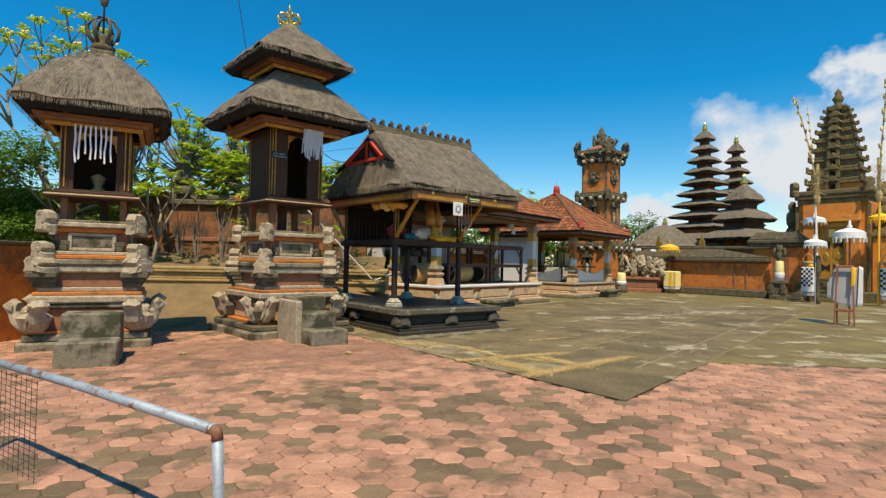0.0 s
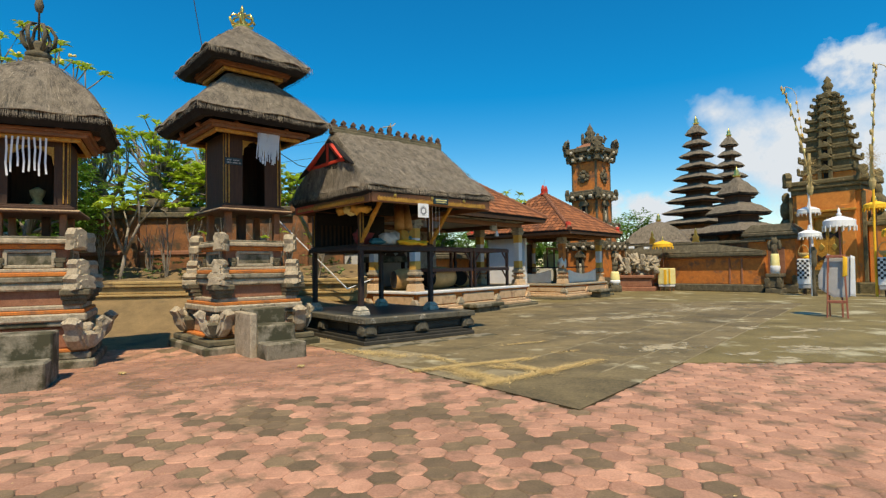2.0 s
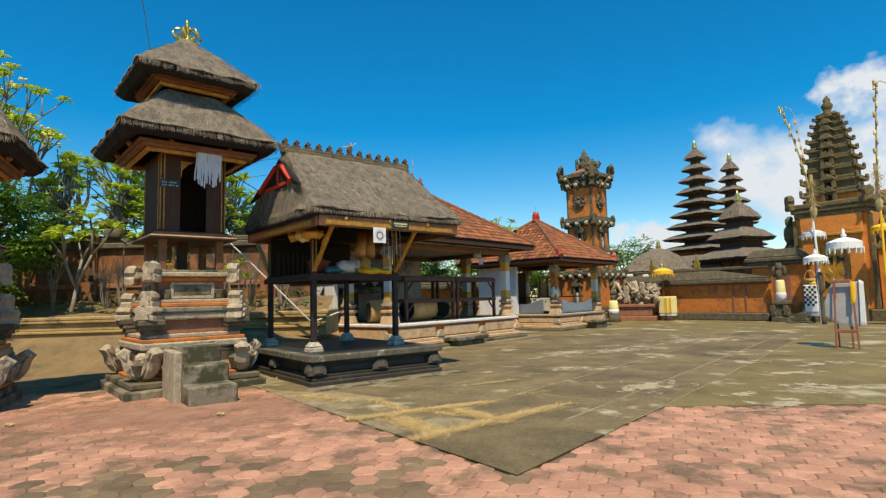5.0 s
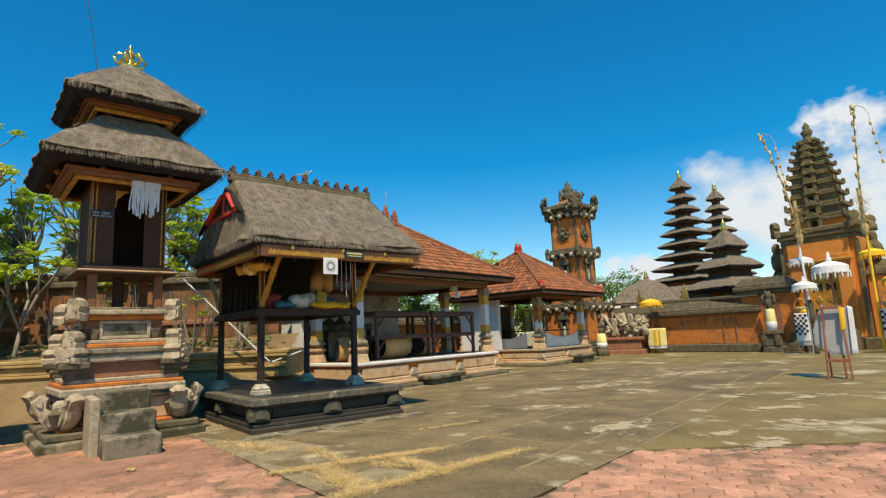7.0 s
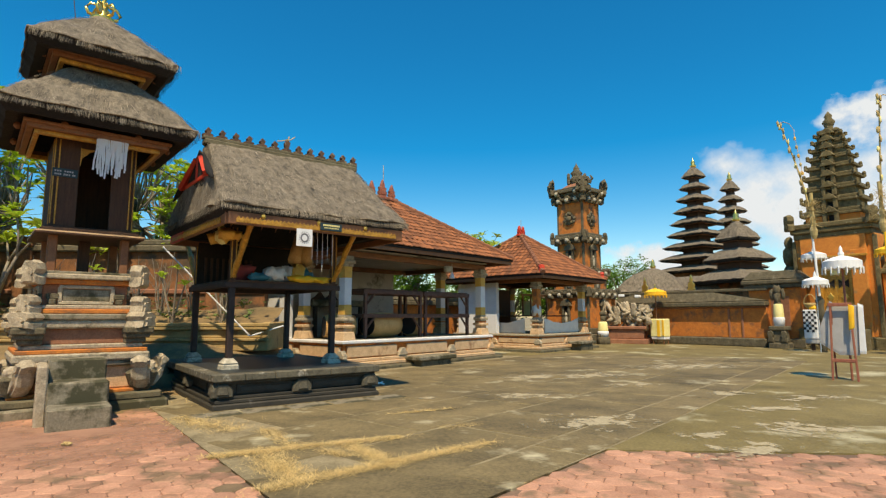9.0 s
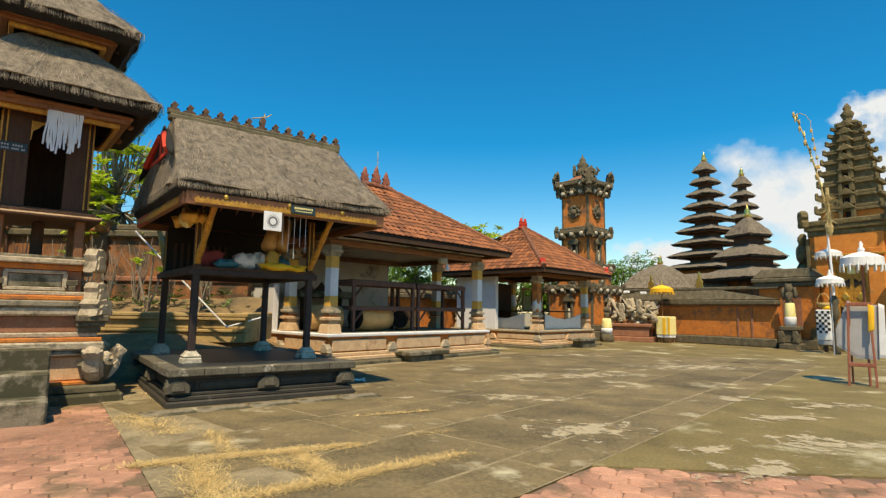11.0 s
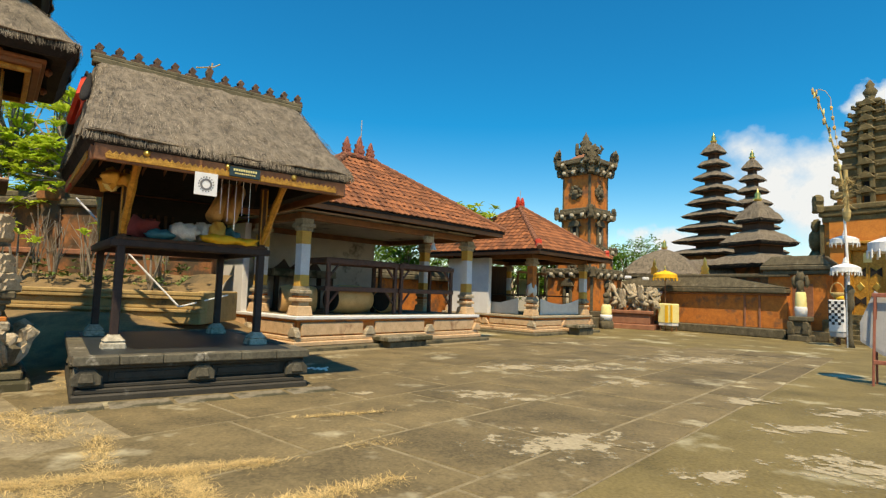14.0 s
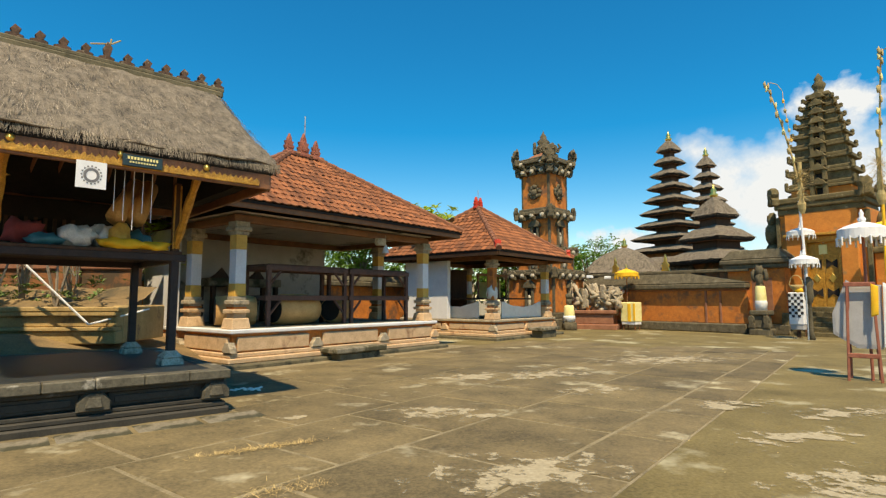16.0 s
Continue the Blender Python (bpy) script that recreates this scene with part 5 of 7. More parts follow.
part("white_drape", Geo().plate([(-1.3, 0.02), (1.75, 0.02), (1.75, 0.66), (1.2, 0.52), (0.3, 0.44), (-0.7, 0.52), (-1.3, 0.66)], 0.06, pose(0.05, -L3 / 2 + 0.42, 0)), CLOTH_OLD, altar)
part("side_drape", Geo().plate([(-1.4, 0.02), (1.4, 0.02), (1.4, 0.68), (0.7, 0.5), (-0.6, 0.46), (-1.4, 0.66)], 0.06, pose(-L3 / 2 + 0.42, 0.05, 0, 0, 0, 90)), CLOTH_OLD, altar)
part("yellow_sash", Geo().box(-L3 / 2 + 0.36, 0.8, 0.12, 0.03, 1.0, 0.34, 0.01), CLOTH_Y, altar)
part("table_top", Geo().box(0.2, 0.2, 0.74, 3.6, 3.2, 0.06, 0.01), WOOD, altar)
for x in (-0.9, -0.2, 0.6, 1.2):
    part("stand_post", Geo().box(x, -0.6, 0.8, 0.07, 0.07, 0.95, 0.01), WOOD_RED, altar)
part("stand_rail", Geo().box(0.15, -0.6, 1.7, 2.3, 0.08, 0.09, 0.01), WOOD_RED, altar)
part("chest", Geo().box(1.1, 0.2, 0.8, 0.9, 0.6, 0.7, 0.02), CLOTH_PALE, altar)
wrap = solid("pillar_cloth", Geo().lump(0, 0, 0, 0.4, 0.4, 0.55, 4, 0.7, 14), CLOTH_OLD, "white and grey cloth tied round the corner pillar", "cloth", smooth=True)
wrap.matrix_basis = pose(qx, qy, 1.42, 0, 0, ROW) @ pose(-L3 / 2 + 0.32, -L3 / 2 + 0.32, 0)
bx, by = at_row(10.2 + 3.3, -0.4)
slab = thing("stone_bench", "low grey stone step block before the square plinth", "step", bx, by, 0, ROW)
part("block", Geo().box(0, 0, -0.02, 1.1, 0.5, 0.3, 0.03), CONCRETE_DARK, slab)
part("slab", Geo().box(0, 0, 0.28, 1.5, 0.62, 0.12, 0.03), CONCRETE, slab)

# ---- the drum tower ----
tower = thing("drum_tower", "tall orange brick drum tower with dark carved stone tiers", "tower", 9.97, 35.54, 0, 44.0)
tower.matrix_basis = tower.matrix_basis @ Matrix.Diagonal((0.97, 0.97, 0.981, 1))


def carved_tier(t, half, z, h, mat=STONE_DARK, seed=0, masks=3, ears=True):
    """A projecting carved cornice: two slabs, corner scrolls and pale grotesque masks along each side."""
    part("cornice", Geo().box(0, 0, z, 2 * half - 0.35, 2 * half - 0.35, h * 0.35, 0.03).box(0, 0, z + h * 0.35, 2 * half, 2 * half, h * 0.35, 0.05).box(0, 0, z + h * 0.7, 2 * half - 0.3, 2 * half - 0.3, h * 0.3, 0.03), mat, t)
    for side in range(4):
        m = pose(0, 0, 0, 0, 0, side * 90)
        for i in range(masks):
            x = (i - (masks - 1) / 2) * (2 * half - 0.5) / max(masks - 1, 1) * 0.72
            g = Geo()
            ear(g, 0, 0, 0, 0.36, 0.5, 0.16, 0)
            mask = part("mask", Geo().add(g.v, g.f, m @ pose(x, -half + 0.02, z - h * 0.1)), mat, t)
            part("face", Geo().add(Geo().lump(0, 0, 0, 0.26, 0.16, 0.24, seed + i, 0.4, 9).v, Geo().lump(0, 0, 0, 0.26, 0.16, 0.24, seed + i, 0.4, 9).f, m @ pose(x, -half - 0.1, z + h * 0.05)), STONE_MASK, mask, "", True)
        if ears:
            g = Geo()
            ear(g, -half + 0.05, -half + 0.05, z, 0.36, h * 1.2, 0.2, -45, True)
            part("corner_scroll", Geo().add(g.v, g.f, m), mat, t)


def brick_stage(t, half, z0, z1, niche=True):
    part("brick_core", Geo().box(0, 0, z0, 2 * half, 2 * half, z1 - z0, 0.02), BRICK, t)
    h = z1 - z0
    for side in range(4):
        m = pose(0, 0, 0, 0, 0, side * 90)
        part("corner_strip", Geo().box(-half + 0.05, -half + 0.05, z0, 0.13, 0.13, h, 0.02, 1, m), STONE_DARK, t)
        if niche:
            fr = part("niche", Geo().box(-0.2, -half - 0.04, z0, 0.14, 0.16, h * 0.9, 0.02, 1, m).box(0.2, -half - 0.04, z0, 0.14, 0.16, h * 0.9, 0.02, 1, m)
                      .plate([(-0.4, 0), (0.4, 0), (0.34, 0.2), (0.1, 0.42), (-0.1, 0.42), (-0.34, 0.2)], 0.24, m @ pose(0, -half - 0.06, z0 + h * 0.72)), STONE_DARK, t)
            # near-black plate painted as the shade inside the niche
            part("niche_back", Geo().box(0, -half - 0.01, z0 + 0.05, 0.28, 0.05, h * 0.7, 0.005, 1, m), DARK, fr)
            part("niche_carving", Geo().add(Geo().lump(0, 0, 0, 0.22, 0.2, h * 0.5, side, 0.4, 8).v, Geo().lump(0, 0, 0, 0.22, 0.2, h * 0.5, side, 0.4, 8).f, m @ pose(0, -half - 0.06, z0 + 0.05)), STONE_MASK, fr, "", True)
        else:
            rnd = random.Random(side + 3)
            for a in range(11):
                q = a * 2 * math.pi / 11
                r1, r2 = rnd.uniform(0.6, 1.1), rnd.uniform(0.6, 1.1)
                g = Geo().lump(0.34 * math.cos(q) * r1, 0, 0.34 * math.sin(q) * r2 - 0.1, 0.24, 0.2, 0.24, a, 0.5, 8)
                part("rosette_leaf", Geo().add(g.v, g.f, m @ pose(0, -half - 0.03, (z0 + z1) / 2 - 0.05)), STONE_DARK, t, "", True)
            g = Geo().lump(0, -0.06, -0.2, 0.4, 0.26, 0.4, 2, 0.5, 9)
            part("rosette", Geo().add(g.v, g.f, m @ pose(0, -half - 0.03, (z0 + z1) / 2 - 0.05)), STONE_DARK, t, "large dark carved rosette", True)


part("plinth", Geo().box(0, 0, -0.05, 4.0, 4.0, 0.6, 0.05).box(0, 0, 0.55, 3.5, 3.5, 0.3, 0.04), STONE_DARK, tower)
brick_stage(tower, 1.5, 0.85, 2.6)
carved_tier(tower, 1.65, 2.6, 0.5, STONE_DARK, 1, 4)
brick_stage(tower, 1.12, 3.1, 3.95)
carved_tier(tower, 1.25, 3.9, 0.4, STONE_DARK, 2)
brick_stage(tower, 0.92, 4.3, 5.85)
carved_tier(tower, 1.18, 5.85, 0.6, STONE_DARK, 3)
brick_stage(tower, 0.9, 6.4, 8.3, False)
carved_tier(tower, 1.1, 8.3, 0.45, STONE_DARK, 4)
carved_tier(tower, 1.2, 8.75, 0.5, STONE_DARK, 5, 2)
part("roof", Geo().box(0, 0, 9.2, 1.6, 1.6, 0.45, 0.05, 0.45), BRICK_RED, tower)
part("finial", Geo().box(0, 0, 9.5, 0.7, 0.7, 0.25, 0.05).lathe([(0.38, 9.7), (0.5, 9.85), (0.34, 10.0), (0.3, 10.15), (0.38, 10.3), (0.18, 10.5), (0.2, 10.6), (0.05, 10.85), (0.0, 11.0)], 8), STONE_DARK, tower, "", True)
for a in range(4):
    g = Geo()
    ear(g, 0, -0.5, 9.6, 0.26, 0.7, 0.16, 0)
    part("finial_leaf", Geo().add(g.v, g.f, pose(0, 0, 0, 0, 0, 45 + 90 * a)), STONE_DARK, tower)
    g = Geo()
    ear(g, -1.12, -1.12, 8.85, 0.95, 0.95, 0.26, -45, True)
    part("roof_wing", Geo().add(g.v, g.f, pose(0, 0, 0, 0, 0, 90 * a)), STONE_DARK, tower)

# ---- dragon sculpture and small idol before the wall ----
naga = thing("dragon_sculpture", "pale grey coiled dragon sculpture on a brick pedestal", "sculpture", 12.0, 33.8, 0, -30.0)
part("pedestal", Geo().box(0, 0, -0.03, 2.5, 1.3, 0.3, 0.05).box(0, 0, 0.27, 2.1, 1.0, 0.5, 0.03).box(0, 0, 0.77, 2.4, 1.2, 0.18, 0.04), BRICK_RED, naga)
rnd = random.Random(4)
for i in range(26):
    x0 = rnd.uniform(-1.25, 1.25)
    z0 = rnd.uniform(0.85, 1.6)
    pts = [(x0 + 0.3 * math.sin(k * 1.3 + i), rnd.uniform(-0.55, 0.3), z0 + k * rnd.uniform(0.12, 0.26) * (1 if k < 4 else -0.3)) for k in range(6)]
    part("coil", Geo().tube(pts, [0.1, 0.13, 0.12, 0.1, 0.08, 0.03], 7), STONE, naga, "", True)
for i in range(9):
    g = Geo()
    ear(g, -1.2 + 0.3 * i, rnd.uniform(-0.5, 0.2), 1.0 + 0.5 * rnd.random(), 0.36, 0.7 + 0.3 * rnd.random(), 0.14, rnd.uniform(-40, 40))
    part("mane_leaf", g, STONE, naga)
part("head_cap", Geo().box(-0.1, -0.2, 2.55, 0.3, 0.25, 0.14, 0.03), CLOTH_W, naga)
part("head_cap", Geo().box(0.75, -0.1, 2.5, 0.3, 0.25, 0.14, 0.03), CLOTH_W, naga)
solid("guardian_statue", Geo().box(0, 0, -0.02, 0.6, 0.6, 0.42, 0.05).box(0, 0, 0.4, 0.45, 0.45, 0.16, 0.04).lump(0, 0, 0.5, 0.44, 0.4, 0.8, 3, 0.3, 12).lump(0, 0, 1.2, 0.3, 0.3, 0.36, 5, 0.4, 12).lump(0, 0, 1.45, 0.36, 0.26, 0.34, 8, 0.6, 10),
      STONE_DARK, "small dark stone guardian statue beside the pavilion", "statue", 10.5, 32.8, 0, 0, smooth=True)
wrap = thing("statue_wrap", "pale cloth wrapped round the small guardian", "cloth", 10.5, 32.8, 0)
part("cloth", Geo().lathe([(0.27, 0.5), (0.27, 0.8), (0.24, 1.1), (0.2, 1.2)], 14), CLOTH_PALE, wrap, "", True)
part("white_cloth", Geo().lathe([(0.29, 0.42), (0.3, 0.62), (0.28, 0.7)], 14), CLOTH_W, wrap, "", True)

# ---- offering table with a yellow cloth, under a yellow umbrella ----


def umbrella(x, y, top, r, mat, label, pole_mat, tier=False, lean=0.0, ribs=16):
    u = thing("ceremonial_umbrella", label, "umbrella", x, y, 0, 0, "ceremonial umbrellas")
    part("pole", Geo().tube([(0, 0, -0.02), (lean, 0, top)], 0.025, 8), pole_mat, u)
    g = Geo()
    n = 2 * ribs
    rings = []
    for q, (rr, z) in enumerate(((0.03, 0.0), (0.35, -0.08), (0.7, -0.2), (1.0, -0.36))):
        rings.append([(lean + r * rr * (1 - 0.05 * (k % 2)) * math.cos(2 * math.pi * k / n), r * rr * (1 - 0.05 * (k % 2)) * math.sin(2 * math.pi * k / n), top + r * z) for k in range(n)])
    loft(g, rings, False)
    canopy = part("canopy", g, mat, u)
    g = Geo()
    rings = [[(lean + r * 0.98 * math.cos(2 * math.pi * k / n), r * 0.98 * math.sin(2 * math.pi * k / n), top - r * 0.36 - d - 0.03 * (k % 2) * (d > 0)) for k in range(n)] for d in (0.0, 0.16)]
    loft(g, rings, False)
    part("fringe", g, mat, canopy)
    for k in range(ribs):
        a = 2 * math.pi * k / ribs
        part("tassel", Geo().box(lean + r * math.cos(a), r * math.sin(a), top - r * 0.36 - 0.3, 0.03, 0.03, 0.16, 0.005), mat, canopy)
    part("knob", Geo().lathe([(0.05, top - 0.02), (0.07, top + 0.05), (0.03, top + 0.1), (0.04, top + 0.16), (0.0, top + 0.24)], 8), GOLD if mat is not CLOTH_W else CLOTH_W, u, "", True)
    return u


table = thing("offering_table", "small offering table draped with a pale yellow cloth", "table", 13.52, 32.74, 0, WALL_TURN)
table.matrix_basis = table.matrix_basis @ Matrix.Diagonal((0.76, 0.8, 0.95, 1))
for x in (-0.4, 0.4):
    for y in (-0.25, 0.25):
        part("leg", Geo().box(x, y, -0.02, 0.06, 0.06, 0.9, 0.008), WOOD_RED, table)
part("white_hem", Geo().box(0, 0, 0.28, 1.0, 0.66, 0.25, 0.03), CLOTH_W, table)
part("cloth", Geo().box(0, 0, 0.42, 1.06, 0.72, 1.0, 0.04), CLOTH_PALE, table)
part("sash", Geo().box(0.1, -0.37, 0.44, 0.22, 0.03, 0.9, 0.01).box(0.45, -0.37, 0.5, 0.14, 0.03, 0.85, 0.01), CLOTH_Y, table)
umbrella(13.5, 33.15, 3.0, 0.58, CLOTH_Y, "yellow ceremonial umbrella beside the offering table", WOOD_RED)

# ---- thatched towers behind the wall ----


def meru(x, y, turn, z0, top, tiers, half0, half1, label, fib, body=0.42):
    """A tower of thatched roofs shrinking upwards, with a wooden neck under each."""
    t = thing("tiered_tower", label, "pagoda", x, y, 0, turn, "thatched towers behind the wall")
    part("base", Geo().box(0, 0, -0.05, 2 * half0 * 0.9, 2 * half0 * 0.9, 0.9, 0.05).box(0, 0, 0.85, 2 * half0 * 0.6, 2 * half0 * 0.6, z0 - 0.9, 0.03), BRICK_OLD, t)
    step = (top - z0) / tiers
    for i in range(tiers):
        k = i / max(tiers - 1, 1)
        half = half0 + (half1 - half0) * k ** 0.8
        z = z0 + step * i
        nxt = half0 + (half1 - half0) * min((i + 1) / max(tiers - 1, 1), 1) ** 0.8
        peak = 0.1 if i == tiers - 1 else nxt * body
        thatch_roof(t, half, half, z + step * 0.12, z + step * (0.95 if i == tiers - 1 else 0.62), peak, peak, step * 0.2, fib, "roof", i + 40, step * 0.05)
        if i < tiers - 1:
            part("neck", Geo().box(0, 0, z + step * 0.5, 2 * peak, 2 * peak, step * 0.55, 0.02), WOOD, t)
            part("bracket_ring", ring_bar(Geo(), nxt * 0.72, z + step * 0.93, 0.09), WOOD_RED, t)
    part("finial", Geo().lathe([(0.16, top - 0.08), (0.24, top + 0.05), (0.12, top + 0.18), (0.16, top + 0.3), (0.05, top + 0.5), (0.0, top + 0.7)], 9), GOLD, t, "gilt finial", True)
    return t


meru(20.1, 42.6, 31.0, 4.58, 12.42, 9, 2.25, 0.62, "nine-roofed thatched temple tower", 350)
meru(24.5, 46.2, 30.0, 4.3, 12.3, 9, 2.0, 0.55, "slender thatched temple tower with stacked roofs", 250)
meru(19.5, 35.85, 20.0, 3.45, 7.22, 3, 2.05, 0.92, "three-roofed thatched temple tower with a broad lowest roof", 500, 0.6)
hut = thing("thatched_hut", "low thatched shrine roof behind the temple wall", "shrine", 15.1, 37.8, 0, -30.0)
part("body", Geo().box(0, 0, -0.05, 2.2, 2.2, 2.8, 0.03), BRICK_OLD, hut)
thatch_roof(hut, 2.1, 1.9, 3.0, 4.5, 0.12, 0.12, 0.3, 700, "roof", 61, 0.25)
part("finial", Geo().lathe([(0.14, 4.5), (0.2, 4.62), (0.1, 4.74), (0.13, 4.84), (0.0, 5.1)], 9), GOLD, hut, "", True)
hut = thing("long_thatched_roof", "long thatched roof behind the temple wall", "shrine", 17.7, 38.4, 0, -52.0)
part("body", Geo().box(0, 0, -0.05, 2.4, 2.0, 2.8, 0.03), BRICK_OLD, hut)
thatch_roof(hut, 2.6, 1.6, 2.9, 4.0, 1.5, 0.08, 0.3, 700, "roof", 62, 0.2)
for x, y in ((12.95, 35.1), (15.1, 32.7)):
    g = thing("gilt_pinnacle", "small gilt carved pinnacle on the wall top", "finial", x - 0.02, y - 0.02, 2.86 if x < 14 else 2.86, WALL_TURN, "gilt pinnacles")
    if x > 14:
        g.matrix_basis = pose(WALL_AT[0] + 0.3 * 0.616, WALL_AT[1] - 0.3 * 0.788, 2.86, 0, 0, WALL_TURN) @ pose(0.3, 0.15, 0)
    else:
        g.matrix_basis = pose(WALL_AT[0], WALL_AT[1], 2.86, 0, 0, WALL_TURN) @ pose(-2.2, 0.15, 0)
    part("leaf", Geo().plate([(-0.22, 0), (0.22, 0), (0.16, 0.18), (0.2, 0.3), (0.06, 0.5), (0.08, 0.62), (0, 0.85), (-0.08, 0.62), (-0.06, 0.5), (-0.2, 0.3), (-0.16, 0.18)], 0.12), GOLD, g)

# ---- the great gate ----
GATE = (20.6, 28.9)
gate = thing("temple_gate", "tall tiered brick and stone temple gate with gilded doors", "gate", GATE[0], GATE[1], 0, WALL_TURN)
part("footing", Geo().box(0, 0.3, -0.05, 4.6, 2.6, 0.6, 0.05), STONE_OCHRE, gate)
for i in range(6):
    part("step", Geo().box(0, -1.95 + 0.22 * i, -0.03, 1.9, 0.24 + 0.02, 0.2 * (i + 1), 0.02), STONE_OCHRE, gate)
for s in (-1, 1):
    part("step_cheek", Geo().box(s * 1.08, -1.4, -0.03, 0.28, 1.2, 0.95, 0.05), STONE_OCHRE, gate)
    part("body_side", Geo().box(s * 1.1, 0.3, 0.55, 1.0, 1.9, 4.6, 0.03), BRICK_GATE, gate)
    part("front_pier", Geo().box(s * 0.98, -0.72, 0.55, 0.6, 0.3, 3.9, 0.03), BRICK_GATE, gate)
    part("side_strip", Geo().box(s * 1.6, -0.66, 0.55, 0.16, 0.16, 4.5, 0.02), STONE_OCHRE, gate)
    part("wing", Geo().box(s * 2.05, 0.3, 0.0, 0.8, 1.3, 3.3, 0.03), BRICK_GATE, gate)
    part("wing_cap", Geo().box(s * 2.07, 0.3, 3.3, 0.95, 1.5, 0.25, 0.05).box(s * 2.03, 0.3, 3.55, 0.75, 1.2, 0.5, 0.04, 0.6), STONE_OCHRE, gate)
    g = Geo().lump(s * 2.05, -0.1, 3.95, 0.6, 0.6, 1.0, 3 + s, 0.45, 12)
    g.lump(s * 2.05, -0.1, 4.7, 0.36, 0.36, 0.7, 6 + s, 0.4, 10)
    part("wing_carving", g, STONE_OCHRE, gate, "dark weathered carving on the gate wing", True)
part("lintel", Geo().box(0, -0.1, 4.2, 2.6, 1.5, 0.95, 0.03), BRICK_GATE, gate)
part("lintel_band", Geo().box(0, -0.92, 4.12, 2.7, 0.14, 0.12, 0.02), GILT, gate)
part("door_frame", Geo().box(-0.62, -0.66, 1.15, 0.14, 0.2, 2.95, 0.02).box(0.62, -0.66, 1.15, 0.14, 0.2, 2.95, 0.02).box(0, -0.66, 3.85, 1.38, 0.22, 0.25, 0.02).box(0, -0.7, 4.5, 0.5, 0.3, 0.5, 0.04, 0.6), GILT, gate)
for s in (-1, 1):
    d = part("door_leaf", Geo().box(s * 0.28, -0.55, 1.15, 0.55, 0.08, 2.7, 0.02), GILT, gate, "gilded carved door leaf")
    for z in (1.75, 2.35, 2.95):
        part("dark_ornament", Geo().plate([(-0.2, -0.2), (0, -0.05), (0.2, -0.2), (0.2, 0.2), (0, 0.05), (-0.2, 0.2)], 0.04, pose(s * 0.28, -0.6, z)) if z != 2.35 else
             Geo().plate([(0, -0.2), (0.15, 0), (0, 0.2), (-0.15, 0)], 0.04, pose(s * 0.28, -0.6, z)), DARK if z != 2.35 else GOLD, d)
part("door_top_ornament", Geo().box(0, -0.6, 3.35, 0.3, 0.06, 0.4, 0.01), CLOTH_PALE, gate)
part("cornice", Geo().box(0, 0.25, 5.1, 3.1, 2.2, 0.25, 0.04).box(0, 0.25, 5.35, 3.3, 2.4, 0.22, 0.05).box(0, 0.25, 5.57, 3.5, 2.5, 0.25, 0.06), STONE_OCHRE, gate)
for s in (-1, 1):
    for y in (-0.95, 1.45):
        g = Geo()
        ear(g, s * 1.65, y, 5.55, 0.5, 0.8, 0.3, 45 * s)
        part("corner_scroll", g, STONE_OCHRE, gate)
z, half = 5.8, 1.28
for i in range(9):
    h = 0.66 - 0.042 * i
    depth = half * 0.62
    part("tier_core", Geo().box(0, 0.25, z, 2 * half * 0.86, 2 * depth * 0.86, h * 0.6, 0.02), BRICK_GATE if i == 0 else STONE_OCHRE, gate)
    part("tier_eave", Geo().box(0, 0.25, z + h * 0.55, 2 * half, 2 * depth, h * 0.2, 0.04).box(0, 0.25, z + h * 0.75, 2 * half * 0.92, 2 * depth * 0.92, h * 0.25, 0.04), STONE_OCHRE, gate)
    niche = part("tier_niche", Geo().box(-0.22 * half / 1.2, 0.2 - depth * 0.98, z, 0.16, 0.22, h * 0.85, 0.02).box(0.22 * half / 1.2, 0.2 - depth * 0.98, z, 0.16, 0.22, h * 0.85, 0.02)
                 .plate([(-0.34, 0), (0.34, 0), (0.2, 0.18), (0, 0.32), (-0.2, 0.18)], 0.24, pose(0, 0.16 - depth * 0.98, z + h * 0.72)), STONE_OCHRE, gate)
    part("niche_shadow", Geo().box(0, 0.27 - depth * 0.9, z + 0.03, 0.22, 0.04, h * 0.65, 0.005), DARK, niche)
    for s in (-1, 1):
        for y in (-1, 1):
            g = Geo()
            ear(g, s * half * 0.97, 0.25 + y * depth * 0.97, z + h * 0.62, 0.15, h * 0.55, 0.11, 45 * s * -y)
            part("tier_antefix", g, STONE_OCHRE, gate)
    z += h
    half = 1.28 - 0.84 * ((i + 1) / 9) ** 1.25
part("finial", Geo().box(0, 0.25, z, 0.9, 0.7, 0.2, 0.04).lathe([(0.3, z + 0.2), (0.16, z + 0.3), (0.2, z + 0.42), (0.28, z + 0.6), (0.14, z + 0.8), (0.18, z + 0.9), (0.02, z + 1.15)], 9, pose(0, 0.25, 0)), STONE_OCHRE, gate, "", True)

# ---- guardians, offerings, umbrellas and poles before the gate ----


